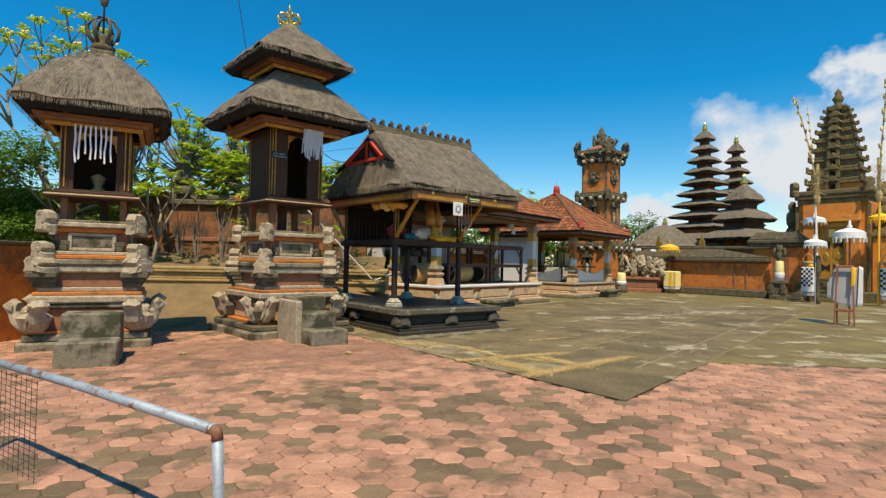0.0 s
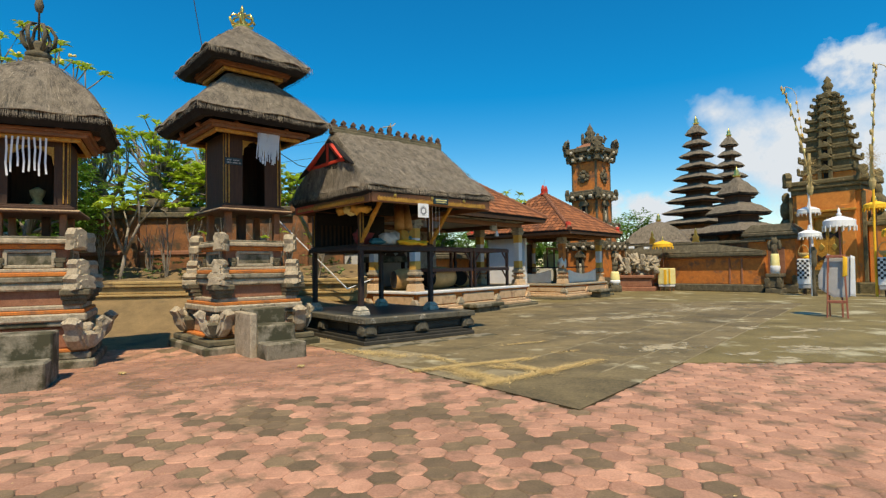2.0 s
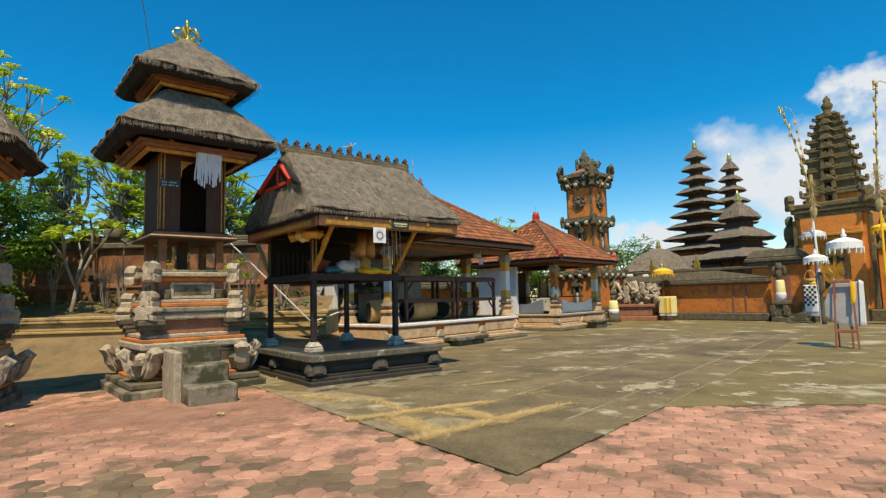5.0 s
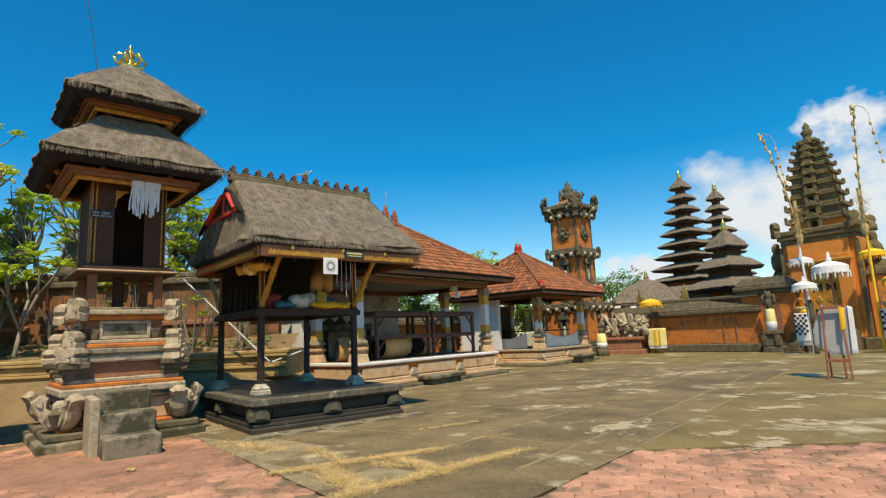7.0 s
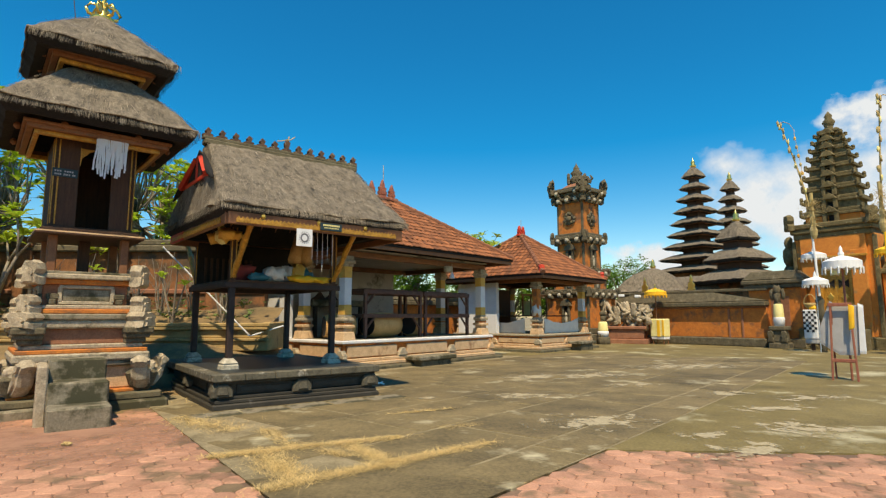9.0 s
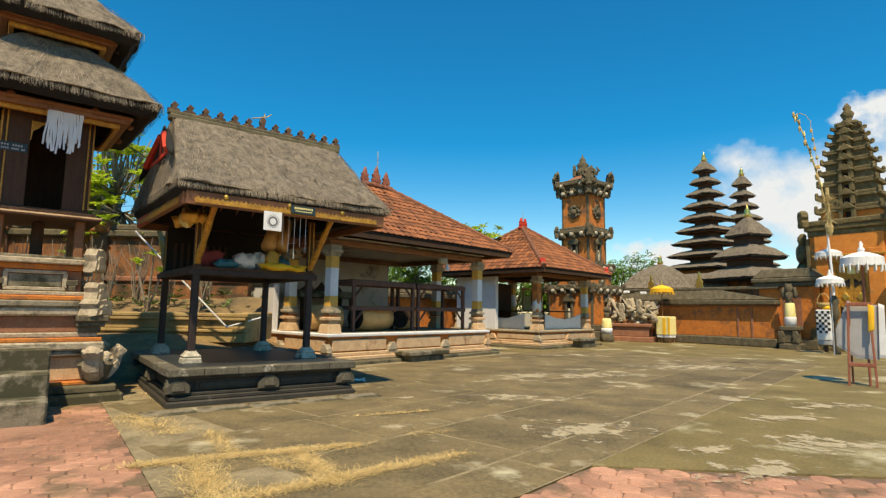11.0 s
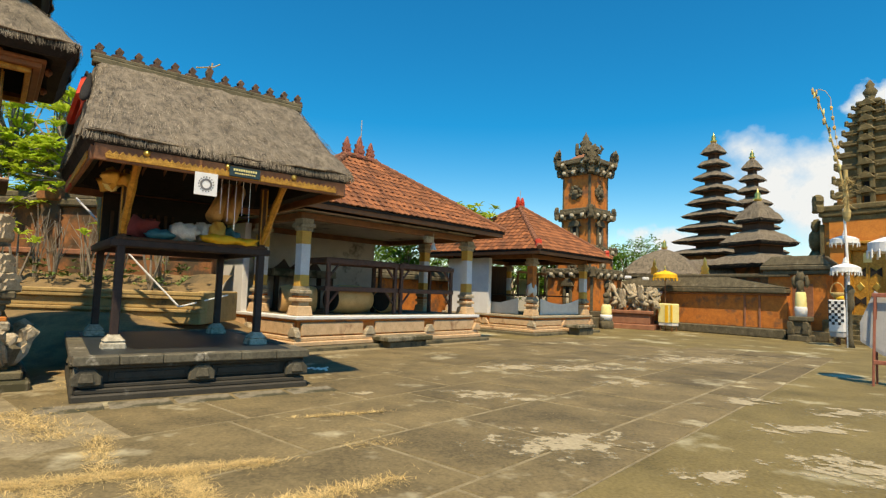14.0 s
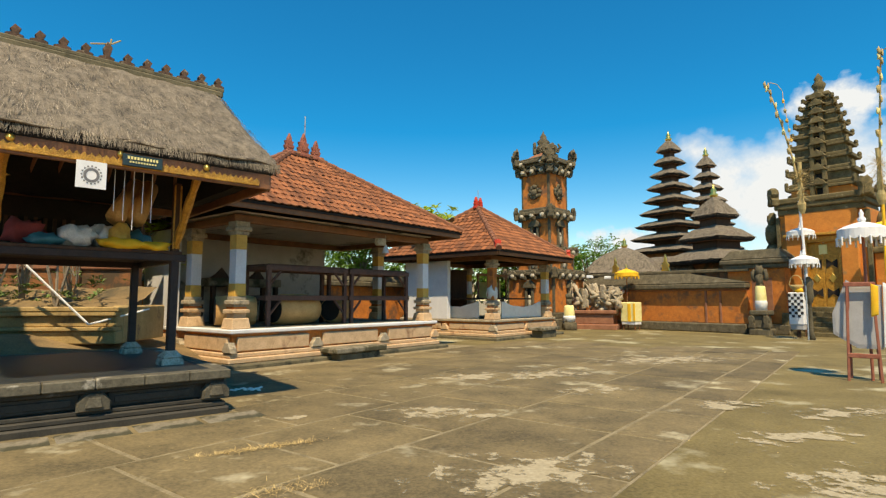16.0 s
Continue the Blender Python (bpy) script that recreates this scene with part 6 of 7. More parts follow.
def guardian(x, y, h, label, cloth_label, checked):
    st = thing("stone_pedestal", "carved grey stone pedestal for a guardian", "pedestal", x, y, 0, WALL_TURN)
    slim = Matrix.Diagonal((0.76, 0.76, 1.1, 1))
    st.matrix_basis = st.matrix_basis @ slim
    part("foot", Geo().box(0, 0, -0.03, 1.05, 0.95, 0.28, 0.05), STONE_DARK, st)
    part("block", Geo().box(0, 0, 0.25, 0.8, 0.75, 0.5, 0.05, 0.9).box(0, 0, 0.75, 0.95, 0.9, 0.18, 0.05), STONE_DARK, st)
    for s in (-1, 1):
        g = Geo()
        ear(g, s * 0.38, -0.4, 0.25, 0.34, 0.5, 0.18, 0)
        part("scroll", g, STONE_DARK, st)
    g = Geo().lump(0, 0, 0.9, 0.52, 0.46, 1.2, 4, 0.3, 12).lump(0, -0.05, 1.85, 0.38, 0.36, 0.5, 5, 0.35, 12).lump(0, 0, 2.2, 0.46, 0.32, 0.45, 7, 0.6, 12)
    g.lump(-0.32, 0, 2.0, 0.25, 0.2, 0.5, 8, 0.5, 8).lump(0.32, 0, 2.0, 0.25, 0.2, 0.5, 9, 0.5, 8)
    figure = solid("guardian_statue", g, STONE_DARK, label, "statue", x, y, 0, WALL_TURN, smooth=True)
    figure.matrix_basis = figure.matrix_basis @ slim
    cl = thing("statue_wrap", cloth_label, "cloth", x, y, 0, WALL_TURN)
    cl.matrix_basis = cl.matrix_basis @ slim
    part("cloth", Geo().lathe([(0.25, 1.0), (0.29, 1.1), (0.28, 1.5), (0.25, 1.8), (0.22, 1.85)], 16), CLOTH_PALE, cl, "", True)
    part("white_cloth", Geo().lathe([(0.28, 0.92), (0.31, 1.2), (0.3, 1.28), (0.28, 1.3)], 16), CLOTH_W, cl, "", True)
    return st


guardian(17.55, 28.8, 3.0, "weathered stone guardian statue on a pedestal", "pale yellow and white cloth wrapped round a statue", False)


def check_cloth(x, y, turn, label):
    """A post wrapped in black and white checked cloth with a palm-leaf basket on top."""
    c = thing("checked_offering_post", label, "offering post", x, y, 0, turn, "checked posts before the gate")
    part("post", Geo().box(0, 0, -0.02, 0.12, 0.12, 1.9, 0.01), WOOD, c)
    body = part("wrap", Geo().box(0, 0, 0.5, 0.52, 0.34, 1.25, 0.03), CLOTH_W, c)
    for i in range(8):
        for j in range(5):
            if (i + j) % 2:
                part("check", Geo().box(-0.208 + 0.104 * j, -0.173, 0.78 + 0.115 * i, 0.1, 0.008, 0.11, 0.001), CLOTH_BLACK, body)
            if j < 3 and (i + j) % 2 == 0:
                part("check", Geo().box(-0.263, -0.11 + 0.11 * j, 0.78 + 0.115 * i, 0.008, 0.1, 0.11, 0.001), CLOTH_BLACK, body)
    part("hem", Geo().box(0, 0, 0.3, 0.48, 0.3, 0.25, 0.03), CLOTH_G, c)
    part("basket", Geo().lathe([(0.1, 1.8), (0.2, 1.9), (0.24, 2.02), (0.2, 2.04)], 10), STRAW, c, "", True)
    part("basket_bow", Geo().tube([(0.24 * math.cos(a * math.pi / 8), 0, 2.0 + 0.42 * math.sin(a * math.pi / 8)) for a in range(9)], 0.02, 5), STRAW, c)
    part("yellow_cloth", Geo().lump(0.12, -0.08, 1.7, 0.3, 0.2, 0.22, 2, 0.5), CLOTH_Y, c, "", True)
    return c


check_cloth(18.00, 27.20, WALL_TURN, "offering post wrapped in black and white checked cloth")
check_cloth(19.85, 24.55, WALL_TURN, "checked cloth post beside the yellow umbrella")
umbrella(17.50, 25.95, 3.1, 0.47, CLOTH_W, "white ceremonial umbrella with a fringe before the gate", STEEL)
umbrella(18.55, 27.60, 3.2, 0.42, CLOTH_W, "white umbrella over the offering post", WOOD_RED)
umbrella(18.85, 28.00, 4.4, 0.5, CLOTH_W, "high white umbrella beside the gate door", WOOD_RED)
umbrella(19.80, 23.85, 3.1, 0.5, CLOTH_Y, "yellow ceremonial umbrella with a fringe", WOOD_RED)
umbrella(20.70, 26.05, 4.4, 0.5, CLOTH_Y, "high yellow umbrella beside the gate door", WOOD_RED)
urn = thing("offering_stand", "carved stone offering stand beside the umbrella pole", "stand", 17.65, 26.0, 0, WALL_TURN)
part("stem", Geo().lathe([(0.14, -0.02), (0.08, 0.3), (0.06, 1.3), (0.12, 1.4), (0.16, 1.6), (0.13, 1.9), (0.18, 2.1), (0.06, 2.3)], 10), STONE_DARK, urn, "", True)


def penjor(x, y, top, lean, curl, pole_mat, label):
    """A decorated bamboo pole: cloth-bound shaft, straw cluster, palm ornaments to the drooping tip."""
    p = thing("bamboo_pole", label, "ceremonial pole", x, y, 0, WALL_TURN, "decorated poles before the gate")
    part("shaft", Geo().tube([(0, 0, -0.02), (0.0, 0, top * 0.28), (lean * 0.1, 0, top * 0.52)], [0.055, 0.05, 0.046], 8), pole_mat, p)
    spine = [(lean * t ** 1.5 - 0.0, -0.25 * t * t, top * (0.5 + 0.5 * t)) for t in (0, 0.2, 0.4, 0.6, 0.8, 0.95, 1.0)] + [(lean + curl * q, -0.3, top - d) for q, d in ((0.3, -0.05), (0.7, 0.1), (1.0, 0.45))]
    part("bamboo", Geo().tube(spine, [0.045, 0.042, 0.038, 0.034, 0.03, 0.026, 0.022, 0.018, 0.014, 0.01], 6), STRAW, p)
    basket = part("woven_basket", Geo().lathe([(0.07, top * 0.47), (0.13, top * 0.485), (0.15, top * 0.505), (0.09, top * 0.52), (0.1, top * 0.54), (0.07, top * 0.58), (0.06, top * 0.61), (0.08, top * 0.67)], 12), STRAW, p, "woven palm cluster")
    rnd = random.Random(int(x * 10))
    g = Geo()
    for i in range(190):
        a, l = rnd.uniform(0, 2 * math.pi), rnd.uniform(0.25, 0.7)
        z = top * rnd.uniform(0.53, 0.64)
        b = (math.cos(a) * l, math.sin(a) * l, z + rnd.uniform(-0.45, 0.3))
        g.add([(0.0, 0, z), (0.02, 0.02, z), b], [(0, 1, 2)])
    tagged(part("straw_spray", g, STRAW, basket, "", False, False), "spray of dry palm strips", kind="stuff")
    for i in range(12):
        t = 0.3 + 0.7 * i / 11
        k = min(int(t * 6), 5)
        a, b = Vector(spine[k]), Vector(spine[k + 1])
        q = a.lerp(b, t * 6 - k)
        part("palm_ornament", Geo().lump(q.x + 0.05 * (-1) ** i, q.y - 0.04, q.z - 0.1, 0.11 if i % 2 else 0.07, 0.08, 0.26, i, 0.9, 8), STRAW if i % 3 else CLOTH_PALE, p, "", True)
    tip = Vector(spine[-1])
    for i in range(5):
        part("hanging_tuft", Geo().lump(tip.x + 0.05 * i, tip.y, tip.z - 0.5 - 0.42 * i, 0.11, 0.11, 0.18, i, 0.6, 8).tube([(tip.x + 0.04 * i, tip.y, tip.z - 0.42 * i), (tip.x + 0.05 * i, tip.y, tip.z - 0.45 - 0.42 * i)], 0.01, 4), STRAW if i % 2 else YELLOW, p)
    return p


penjor(18.60, 27.45, 10.4, -0.95, 0.6, CLOTH_W, "tall decorated bamboo pole with a white cloth-bound shaft")
penjor(19.65, 24.85, 10.2, 0.35, 0.5, CLOTH_Y, "tall decorated bamboo pole with a yellow shaft")

# red wooden trestle with a grey cloth, and a big white umbrella on it
STAND = (11.55, 15.95)
tr = thing("wooden_trestle", "red-brown wooden trestle carrying a grey cloth", "trestle", STAND[0], STAND[1], 0, -40.0)
tr.matrix_basis = tr.matrix_basis @ Matrix.Diagonal((0.7, 0.7, 1, 1))
for s in (-1, 1):
    part("leg", Geo().tube([(s * 0.34, -0.12, -0.02), (s * 0.26, 0.0, 1.75)], 0.035, 5), RED_WORN, tr)
    part("back_leg", Geo().tube([(s * 0.3, 0.5, -0.02), (s * 0.25, 0.04, 1.7)], 0.03, 5), RED_WORN, tr)
for z in (0.42, 1.7):
    part("rung", Geo().box(0, -0.1 if z < 1 else 0, z, 0.66, 0.06, 0.08, 0.01), RED_WORN, tr)
part("grey_cloth", Geo().plate([(-0.62, 0.05), (-0.12, -0.2), (0.42, -0.2), (0.46, 0.95), (-0.1, 0.95), (-0.28, 1.05), (-0.62, 0.42)], 0.06, pose(0.0, 0.16, 0.78)), CLOTH_G, tr, "flat grey cloth hung behind the trestle")
part("white_cloth", Geo().plate([(-0.08, 0), (0.1, 0), (0.12, 1.1), (-0.02, 1.15)], 0.08, pose(0.5, 0.1, 0.62)), CLOTH_W, tr)
part("yellow_cloth", Geo().plate([(-0.1, 0), (0.06, 0.05), (0.09, 0.55), (-0.06, 0.6)], 0.07, pose(0.3, -0.05, 1.15)), CLOTH_Y, tr, "", True)
umbrella(STAND[0] + 0.2, STAND[1] + 0.08, 2.9, 0.4, CLOTH_W, "large white fringed umbrella standing behind the trestle", RED_WORN)

# ---- trees and plants ----


def leaf_cluster(geo, p, way, n, size, rnd, droop=0.25):
    for i in range(n):
        a = 2 * math.pi * i / n + rnd.uniform(-0.3, 0.3)
        out = Vector((math.cos(a), math.sin(a), rnd.uniform(0.0, 0.9) - droop)).normalized()
        out = (out + way * 0.35).normalized()
        l, w = size * rnd.uniform(0.7, 1.15), size * rnd.uniform(0.16, 0.24)
        side = out.cross(Vector((0, 0, 1)))
        side = side.normalized() * w if side.length > 0.05 else Vector((w, 0, 0))
        up = side.cross(out).normalized() * w * 0.35
        mid, tip = p + out * l * 0.55 + up * 0.5, p + out * l - Vector((0, 0, l * 0.18))
        geo.add([p, mid + side + up, tip, mid - side + up, mid - up * 0.4], [(0, 1, 4), (1, 2, 4), (2, 3, 4), (3, 0, 4)])


def frangipani(x, y, z, h, seed, label, leaves=9, size=0.3, spread=0.75, depth=5, blossoms=0, first=None, lean=(0, 0), full=0.85):
    rnd = random.Random(seed)
    tree = thing("frangipani_tree", label, "tree", x, y, z)
    wood, green, bloom = Geo(), Geo(), Geo()
    tips = []

    def grow(p, way, length, r, level):
        q = p + way * length * 0.5 + Vector((rnd.uniform(-1, 1), rnd.uniform(-1, 1), 0)) * length * 0.07
        e = q + (way + Vector((0, 0, 0.12))).normalized() * length * 0.5
        wood.tube([p, q, e], [r, r * 0.9, r * 0.78], 6)
        if level == 0:
            tips.append((e, way))
            return
        n = 3 if rnd.random() < 0.55 else 2
        a0 = rnd.uniform(0, 6.28)
        for i in range(n):
            a = a0 + 2 * math.pi * i / n + rnd.uniform(-0.4, 0.4)
            side = Vector((math.cos(a), math.sin(a), 0))
            grow(e, (way * 0.75 + side * spread + Vector((0, 0, 0.3))).normalized(), max(length, 0.75 if level == depth else 0) * rnd.uniform(0.66, 0.95), r * 0.7, level - 1)

    grow(Vector((0, 0, -0.1)), Vector((lean[0], lean[1], 1)).normalized(), first or h * 0.33, h * 0.019, depth)
    for p, way in tips:
        if rnd.random() < full:
            leaf_cluster(green, p, way, leaves, size, rnd)
        if rnd.random() < blossoms:
            for k in range(4):
                bloom.lump(p.x + rnd.uniform(-0.1, 0.1), p.y + rnd.uniform(-0.1, 0.1), p.z + rnd.uniform(0.05, 0.15), 0.09, 0.09, 0.07, k, 0.5, 6)
    part("trunk", wood, BARK, tree, "", True)
    tagged(part("crown", green, LEAF, tree, "", False, False), "loose clusters of long bright green leaves")
    if bloom.v:
        part("blossom", bloom, PETAL, tree, "yellow and white blossoms")
    return tree


def frangipani_dome(x, y, z, h, r, seed, label, n=320):
    """A broad frangipani: grey limbs forking out to a low dome, each twig ending in a rosette of long leaves."""
    rnd = random.Random(seed)
    tree = thing("frangipani_tree", label, "tree", x, y, z)
    wood, green = Geo(), Geo()
    fork = Vector((0, 0, h * 0.28))
    wood.tube([(0, 0, -0.3), (0.05, 0.04, h * 0.15), fork], [0.17, 0.14, 0.12], 7)
    limbs = []
    for i in range(11):
        a, e = 2 * math.pi * i / 11 + rnd.uniform(-0.25, 0.25), rnd.uniform(0.15, 1.0)
        k = Vector((math.cos(a) * r * 0.62 * math.sqrt(1 - 0.7 * e * e), math.sin(a) * r * 0.62 * math.sqrt(1 - 0.7 * e * e), h * (0.36 + 0.34 * e)))
        wood.tube([fork, fork.lerp(k, 0.5) + Vector((rnd.uniform(-0.12, 0.12), rnd.uniform(-0.12, 0.12), -0.12)), k], [0.09, 0.065, 0.045], 6)
        limbs.append(k)
    for i in range(n):
        a, e = rnd.uniform(0, 2 * math.pi), rnd.random()
        reach = r * rnd.uniform(0.62, 1.06)
        tip = Vector((math.cos(a) * reach * math.sqrt(1 - 0.8 * e * e), math.sin(a) * reach * math.sqrt(1 - 0.8 * e * e), h * (0.42 + 0.58 * e * rnd.uniform(0.8, 1.0))))
        k = min(limbs, key=lambda q: (q - tip).length)
        knee = k.lerp(tip, rnd.uniform(0.4, 0.6)) + Vector((rnd.uniform(-0.15, 0.15), rnd.uniform(-0.15, 0.15), rnd.uniform(-0.2, 0.02)))
        wood.tube([k, knee, tip], [0.035, 0.026, 0.019], 5)
        if rnd.random() < 0.72:
            leaf_cluster(green, tip, (tip - knee).normalized(), rnd.randrange(9, 14), rnd.uniform(0.28, 0.42), rnd, 0.15)
    part("trunk", wood, BARK, tree, "", True)
    tagged(part("crown", green, LEAF, tree, "", False, False), "loose clusters of long bright green leaves")
    return tree


def leafy_tree(x, y, z, h, r, seed, label, n=2600, size=0.2):
    rnd = random.Random(seed)
    tree = thing("leafy_tree", label, "tree", x, y, z)
    wood, green = Geo(), Geo()
    hubs = []
    wood.tube([(0, 0, -0.2), (0.1, 0, h * 0.25), (0.05, 0.1, h * 0.5)], [h * 0.03, h * 0.026, h * 0.02], 7)
    for i in range(16):
        a, e = rnd.uniform(0, 6.28), rnd.uniform(0.1, 1.0)
        p = Vector((math.cos(a) * r * rnd.uniform(0.35, 0.95), math.sin(a) * r * rnd.uniform(0.35, 0.95), h * (0.25 + 0.68 * e)))
        wood.tube([(0.05, 0.08, h * rnd.uniform(0.2, 0.5)), p * 0.55 + Vector((0, 0, h * 0.22)), p], [h * 0.012, h * 0.008, h * 0.004], 5)
        hubs.append((p, r * rnd.uniform(0.28, 0.5)))
    for i in range(n):
        p, s = hubs[rnd.randrange(len(hubs))]
        d = Vector((rnd.gauss(0, 1), rnd.gauss(0, 1), rnd.gauss(0, 0.8)))
        d = d.normalized() * s * rnd.uniform(0.35, 1.1)
        leaf_cluster(green, p + d, d.normalized(), 3, size, rnd, 0.5)
    part("trunk", wood, BARK, tree, "", True)
    part("crown", green, LEAF_DARK, tree, "dense dark green leaves", False, False)
    return tree


frangipani(-9.3, 16.7, 0.95, 3.3, 3, "slender young frangipani with a bare lower trunk", 12, 0.46, 0.5, 2, 0, 1.3, (0.25, -0.05))
frangipani_dome(-10.4, 19.9, 0.9, 6.1, 2.5, 8, "broad frangipani with many grey branches and bright leaves")
frangipani_dome(-7.1, 20.1, 0.9, 5.9, 2.0, 18, "bushy frangipani beside the thatched pavilion")
frangipani_dome(-4.6, 20.8, 0.3, 5.0, 1.6, 28, "small frangipani behind the thatched pavilion")
frangipani(-12.0, 16.9, 0.9, 6.4, 9, "tall frangipani with yellow blossoms", 9, 0.32, 0.45, 5, 0.6, 2.0)
leafy_tree(-11.4, 15.7, 0.5, 4.6, 1.6, 5, "dense green tree behind the single-roof shrine")
leafy_tree(-13.8, 16.3, 0.5, 5.2, 2.0, 15, "dense green tree over the boundary wall", 2200)
leafy_tree(15.4, 46.0, 0, 6.3, 1.9, 21, "half-bare tree beyond the temple wall", 500, 0.42)
leafy_tree(13.6, 50.0, 0, 5.6, 2.6, 22, "green tree beyond the temple wall", 1200, 0.4)
frangipani(-2.4, 26.5, 0, 4.2, 31, "green tree behind the tiled pavilion", 9, 0.4, 0.8, 5, 0.0, 1.2)
frangipani(3.4, 30.5, 0, 5.0, 33, "frangipani showing above the tile roof", 9, 0.4, 0.8, 5, 0.0, 1.6)
for i in range(7):  # greenery over the wall behind the tiled pavilions
    k = -10.0 + 3.1 * i
    leafy_tree(-1.45 + 0.643 * k - 0.766 * 2.4, 28.07 + 0.766 * k + 0.643 * 2.4, 0, 4.4 + 0.5 * (i % 3), 1.9, 60 + i, "leafy green tree behind the rear brick wall", 700, 0.34)
for i in range(6):
    leafy_tree(1.0 + 1.7 * i, 37.0 + 0.5 * (i % 3), 0, 4.2 + 0.4 * (i % 2), 1.5, 80 + i, "leafy green tree behind the rear brick wall", 600, 0.34)
bush = Geo()
rnd = random.Random(77)
for i in range(150):
    x, y = rnd.uniform(-10.7, -2.4), rnd.uniform(16.6, 17.8)
    leaf_cluster(bush, Vector((x, y, 1.35 + 0.45 * (y - 16.6) + 0.2 * rnd.random())), Vector((0, 0, 1)), 5, rnd.uniform(0.1, 0.22), rnd)
solid("weeds", bush, WEED, "low weeds and seedlings in the dry bed", "plants", kind="stuff", tidy=False)
for i, (x, y) in enumerate(((-6.5, 16.9), (-4.6, 16.8), (-3.3, 16.7))):
    p = thing("young_plant", "thin young plant with a few broad leaves", "plant", x, y, 1.3)
    g, s = Geo(), Geo()
    for k in range(3):
        e = Vector((0.35 * math.cos(k * 2.1 + i), 0.2 * math.sin(k * 2.1 + i), 1.0 + 0.2 * k))
        s.tube([(0, 0, 0), e * 0.6, e], [0.03, 0.025, 0.015], 5)
        leaf_cluster(g, e, Vector((0, 0, 1)), 7, 0.3, rnd)
    part("stem", s, BARK, p)
    part("leaves", g, LEAF, p, "", False, False)
solid("leaning_pole", Geo().tube([(-4.30, 15.60, 3.14), (-2.34, 16.15, 1.03)], 0.02, 6).tube([(-2.34, 16.15, 1.03), (-1.71, 17.00, 1.29)], 0.018, 6), CLOTH_W, "bent thin pale pole leaning behind the platform", "pole")
for i, (x, y) in enumerate(((-8.0, 17.0), (-7.3, 17.2), (-5.8, 17.1), (-8.7, 17.4), (-5.2, 17.3), (-6.5, 17.4), (-4.4, 17.3), (-10.1, 17.2), (-3.4, 17.3))):
    p = thing("bare_shrub", "leafless shrub with thin grey upright twigs", "shrub", x, y, 1.4, 0, "shrubs in the dry bed")
    g = Geo()
    for k in range(9):
        a, h = rnd.uniform(0, 6.28), rnd.uniform(0.8, 1.9)
        q = Vector((0.3 * math.cos(a) * h * 0.6, 0.14 * math.sin(a), h))
        g.tube([(0, 0, -0.1), q * 0.5 + Vector((rnd.uniform(-0.08, 0.08), 0, 0)), q], [0.022, 0.015, 0.007], 4)
        for b in range(2):
            g.tube([q * 0.65, q * 0.65 + Vector((rnd.uniform(-0.3, 0.3), rnd.uniform(-0.1, 0.1), rnd.uniform(0.25, 0.5)))], [0.01, 0.005], 4)
    part("twig", g, BARK, p)
fallen = Geo()
for i in range(26):
    fallen.lump(rnd.gauss(0, 0.14), rnd.gauss(0, 0.09), -0.005, 0.07, 0.06, 0.045, i, 0.6, 6)
solid("fallen_blossoms", fallen, PETAL_W, "small heap of white frangipani blossoms on the court", "flowers", 0.75, 15.3, 0.0, kind="stuff")
for x, y in ((-4.6, 9.0), (-1.9, 9.4)):
    solid("dry_leaf", Geo().lump(0, 0, 0, 0.14, 0.07, 0.05, 3, 0.6, 8), STRAW, "curled dry leaf on the paving", "leaf", x, y, 0.0)

# ---- pipe rail with wire netting beside the path, and a brick end wall ----
rail = thing("pipe_railing", "galvanised pipe railing with wire netting, rusty at the bend", "railing", 0, 0, 0)
RA, RB = Vector((-4.00, 4.32, 0.78)), Vector((-1.46, 2.71, 0.752))
part("top_rail", Geo().tube([RA, RA.lerp(RB, 0.5) + Vector((0, 0, 0.015)), RB], 0.03, 12), STEEL, rail, "", True)
part("elbow", Geo().tube([RB - Vector((0.02, -0.012, 0)), RB + Vector((0.02, -0.012, -0.004)), RB + Vector((0.03, -0.018, -0.05))], 0.0305, 12), RUST, rail, "rusty welded bend", True)
part("end_post", Geo().tube([RB + Vector((0.03, -0.018, -0.045)), RB + Vector((0.07, -0.03, -0.83))], 0.028, 12), STEEL, rail, "", True)
part("far_post", Geo().tube([RA, RA + Vector((0, 0, -0.9))], 0.028, 10), STEEL, rail, "", True)
net = Geo()
for i in range(34):
    p = RA.lerp(RB, i / 34)
    if i < 12:
        net.tube([p - Vector((0, 0, 0.04)), p - Vector((0, 0, 0.8))], 0.0025, 4)
for k in range(17):
    net.tube([RA - Vector((0, 0, 0.06 + 0.045 * k)), RA.lerp(RB, 0.33) - Vector((0, 0, 0.06 + 0.045 * k))], 0.0022, 4)
tagged(part("wire_netting", net, CABLE, rail, "", False, False), "thin wire netting", kind="stuff")
endw = thing("end_wall", "orange rendered end wall with a rusty gate frame", "wall", -8.45, 9.6, -0.06, 86.0)
part("panel", Geo().box(0, 0, 0, 3.2, 0.18, 1.85, 0.02), BRICK, endw)
part("coping", Geo().box(0, 0, 1.85, 3.3, 0.26, 0.07, 0.02), STONE_DARK, endw)
gf = thing("iron_gate", "grey iron gate frame beside the end wall", "gate", -8.7, 12.3, -0.06, 0.0)
for x in (0, 0.9):
    part("post", Geo().tube([(x, 0, 0), (x, 0, 1.9)], 0.03, 8), STEEL, gf)
for z in (0.2, 1.85):
    part("bar", Geo().tube([(0, 0, z), (0.9, 0, z)], 0.025, 8), STEEL, gf)
for i in range(6):
    part("bar", Geo().tube([(0.13 * (i + 1), 0, 0.2), (0.13 * (i + 1), 0, 1.85)], 0.01, 6), STEEL, gf)

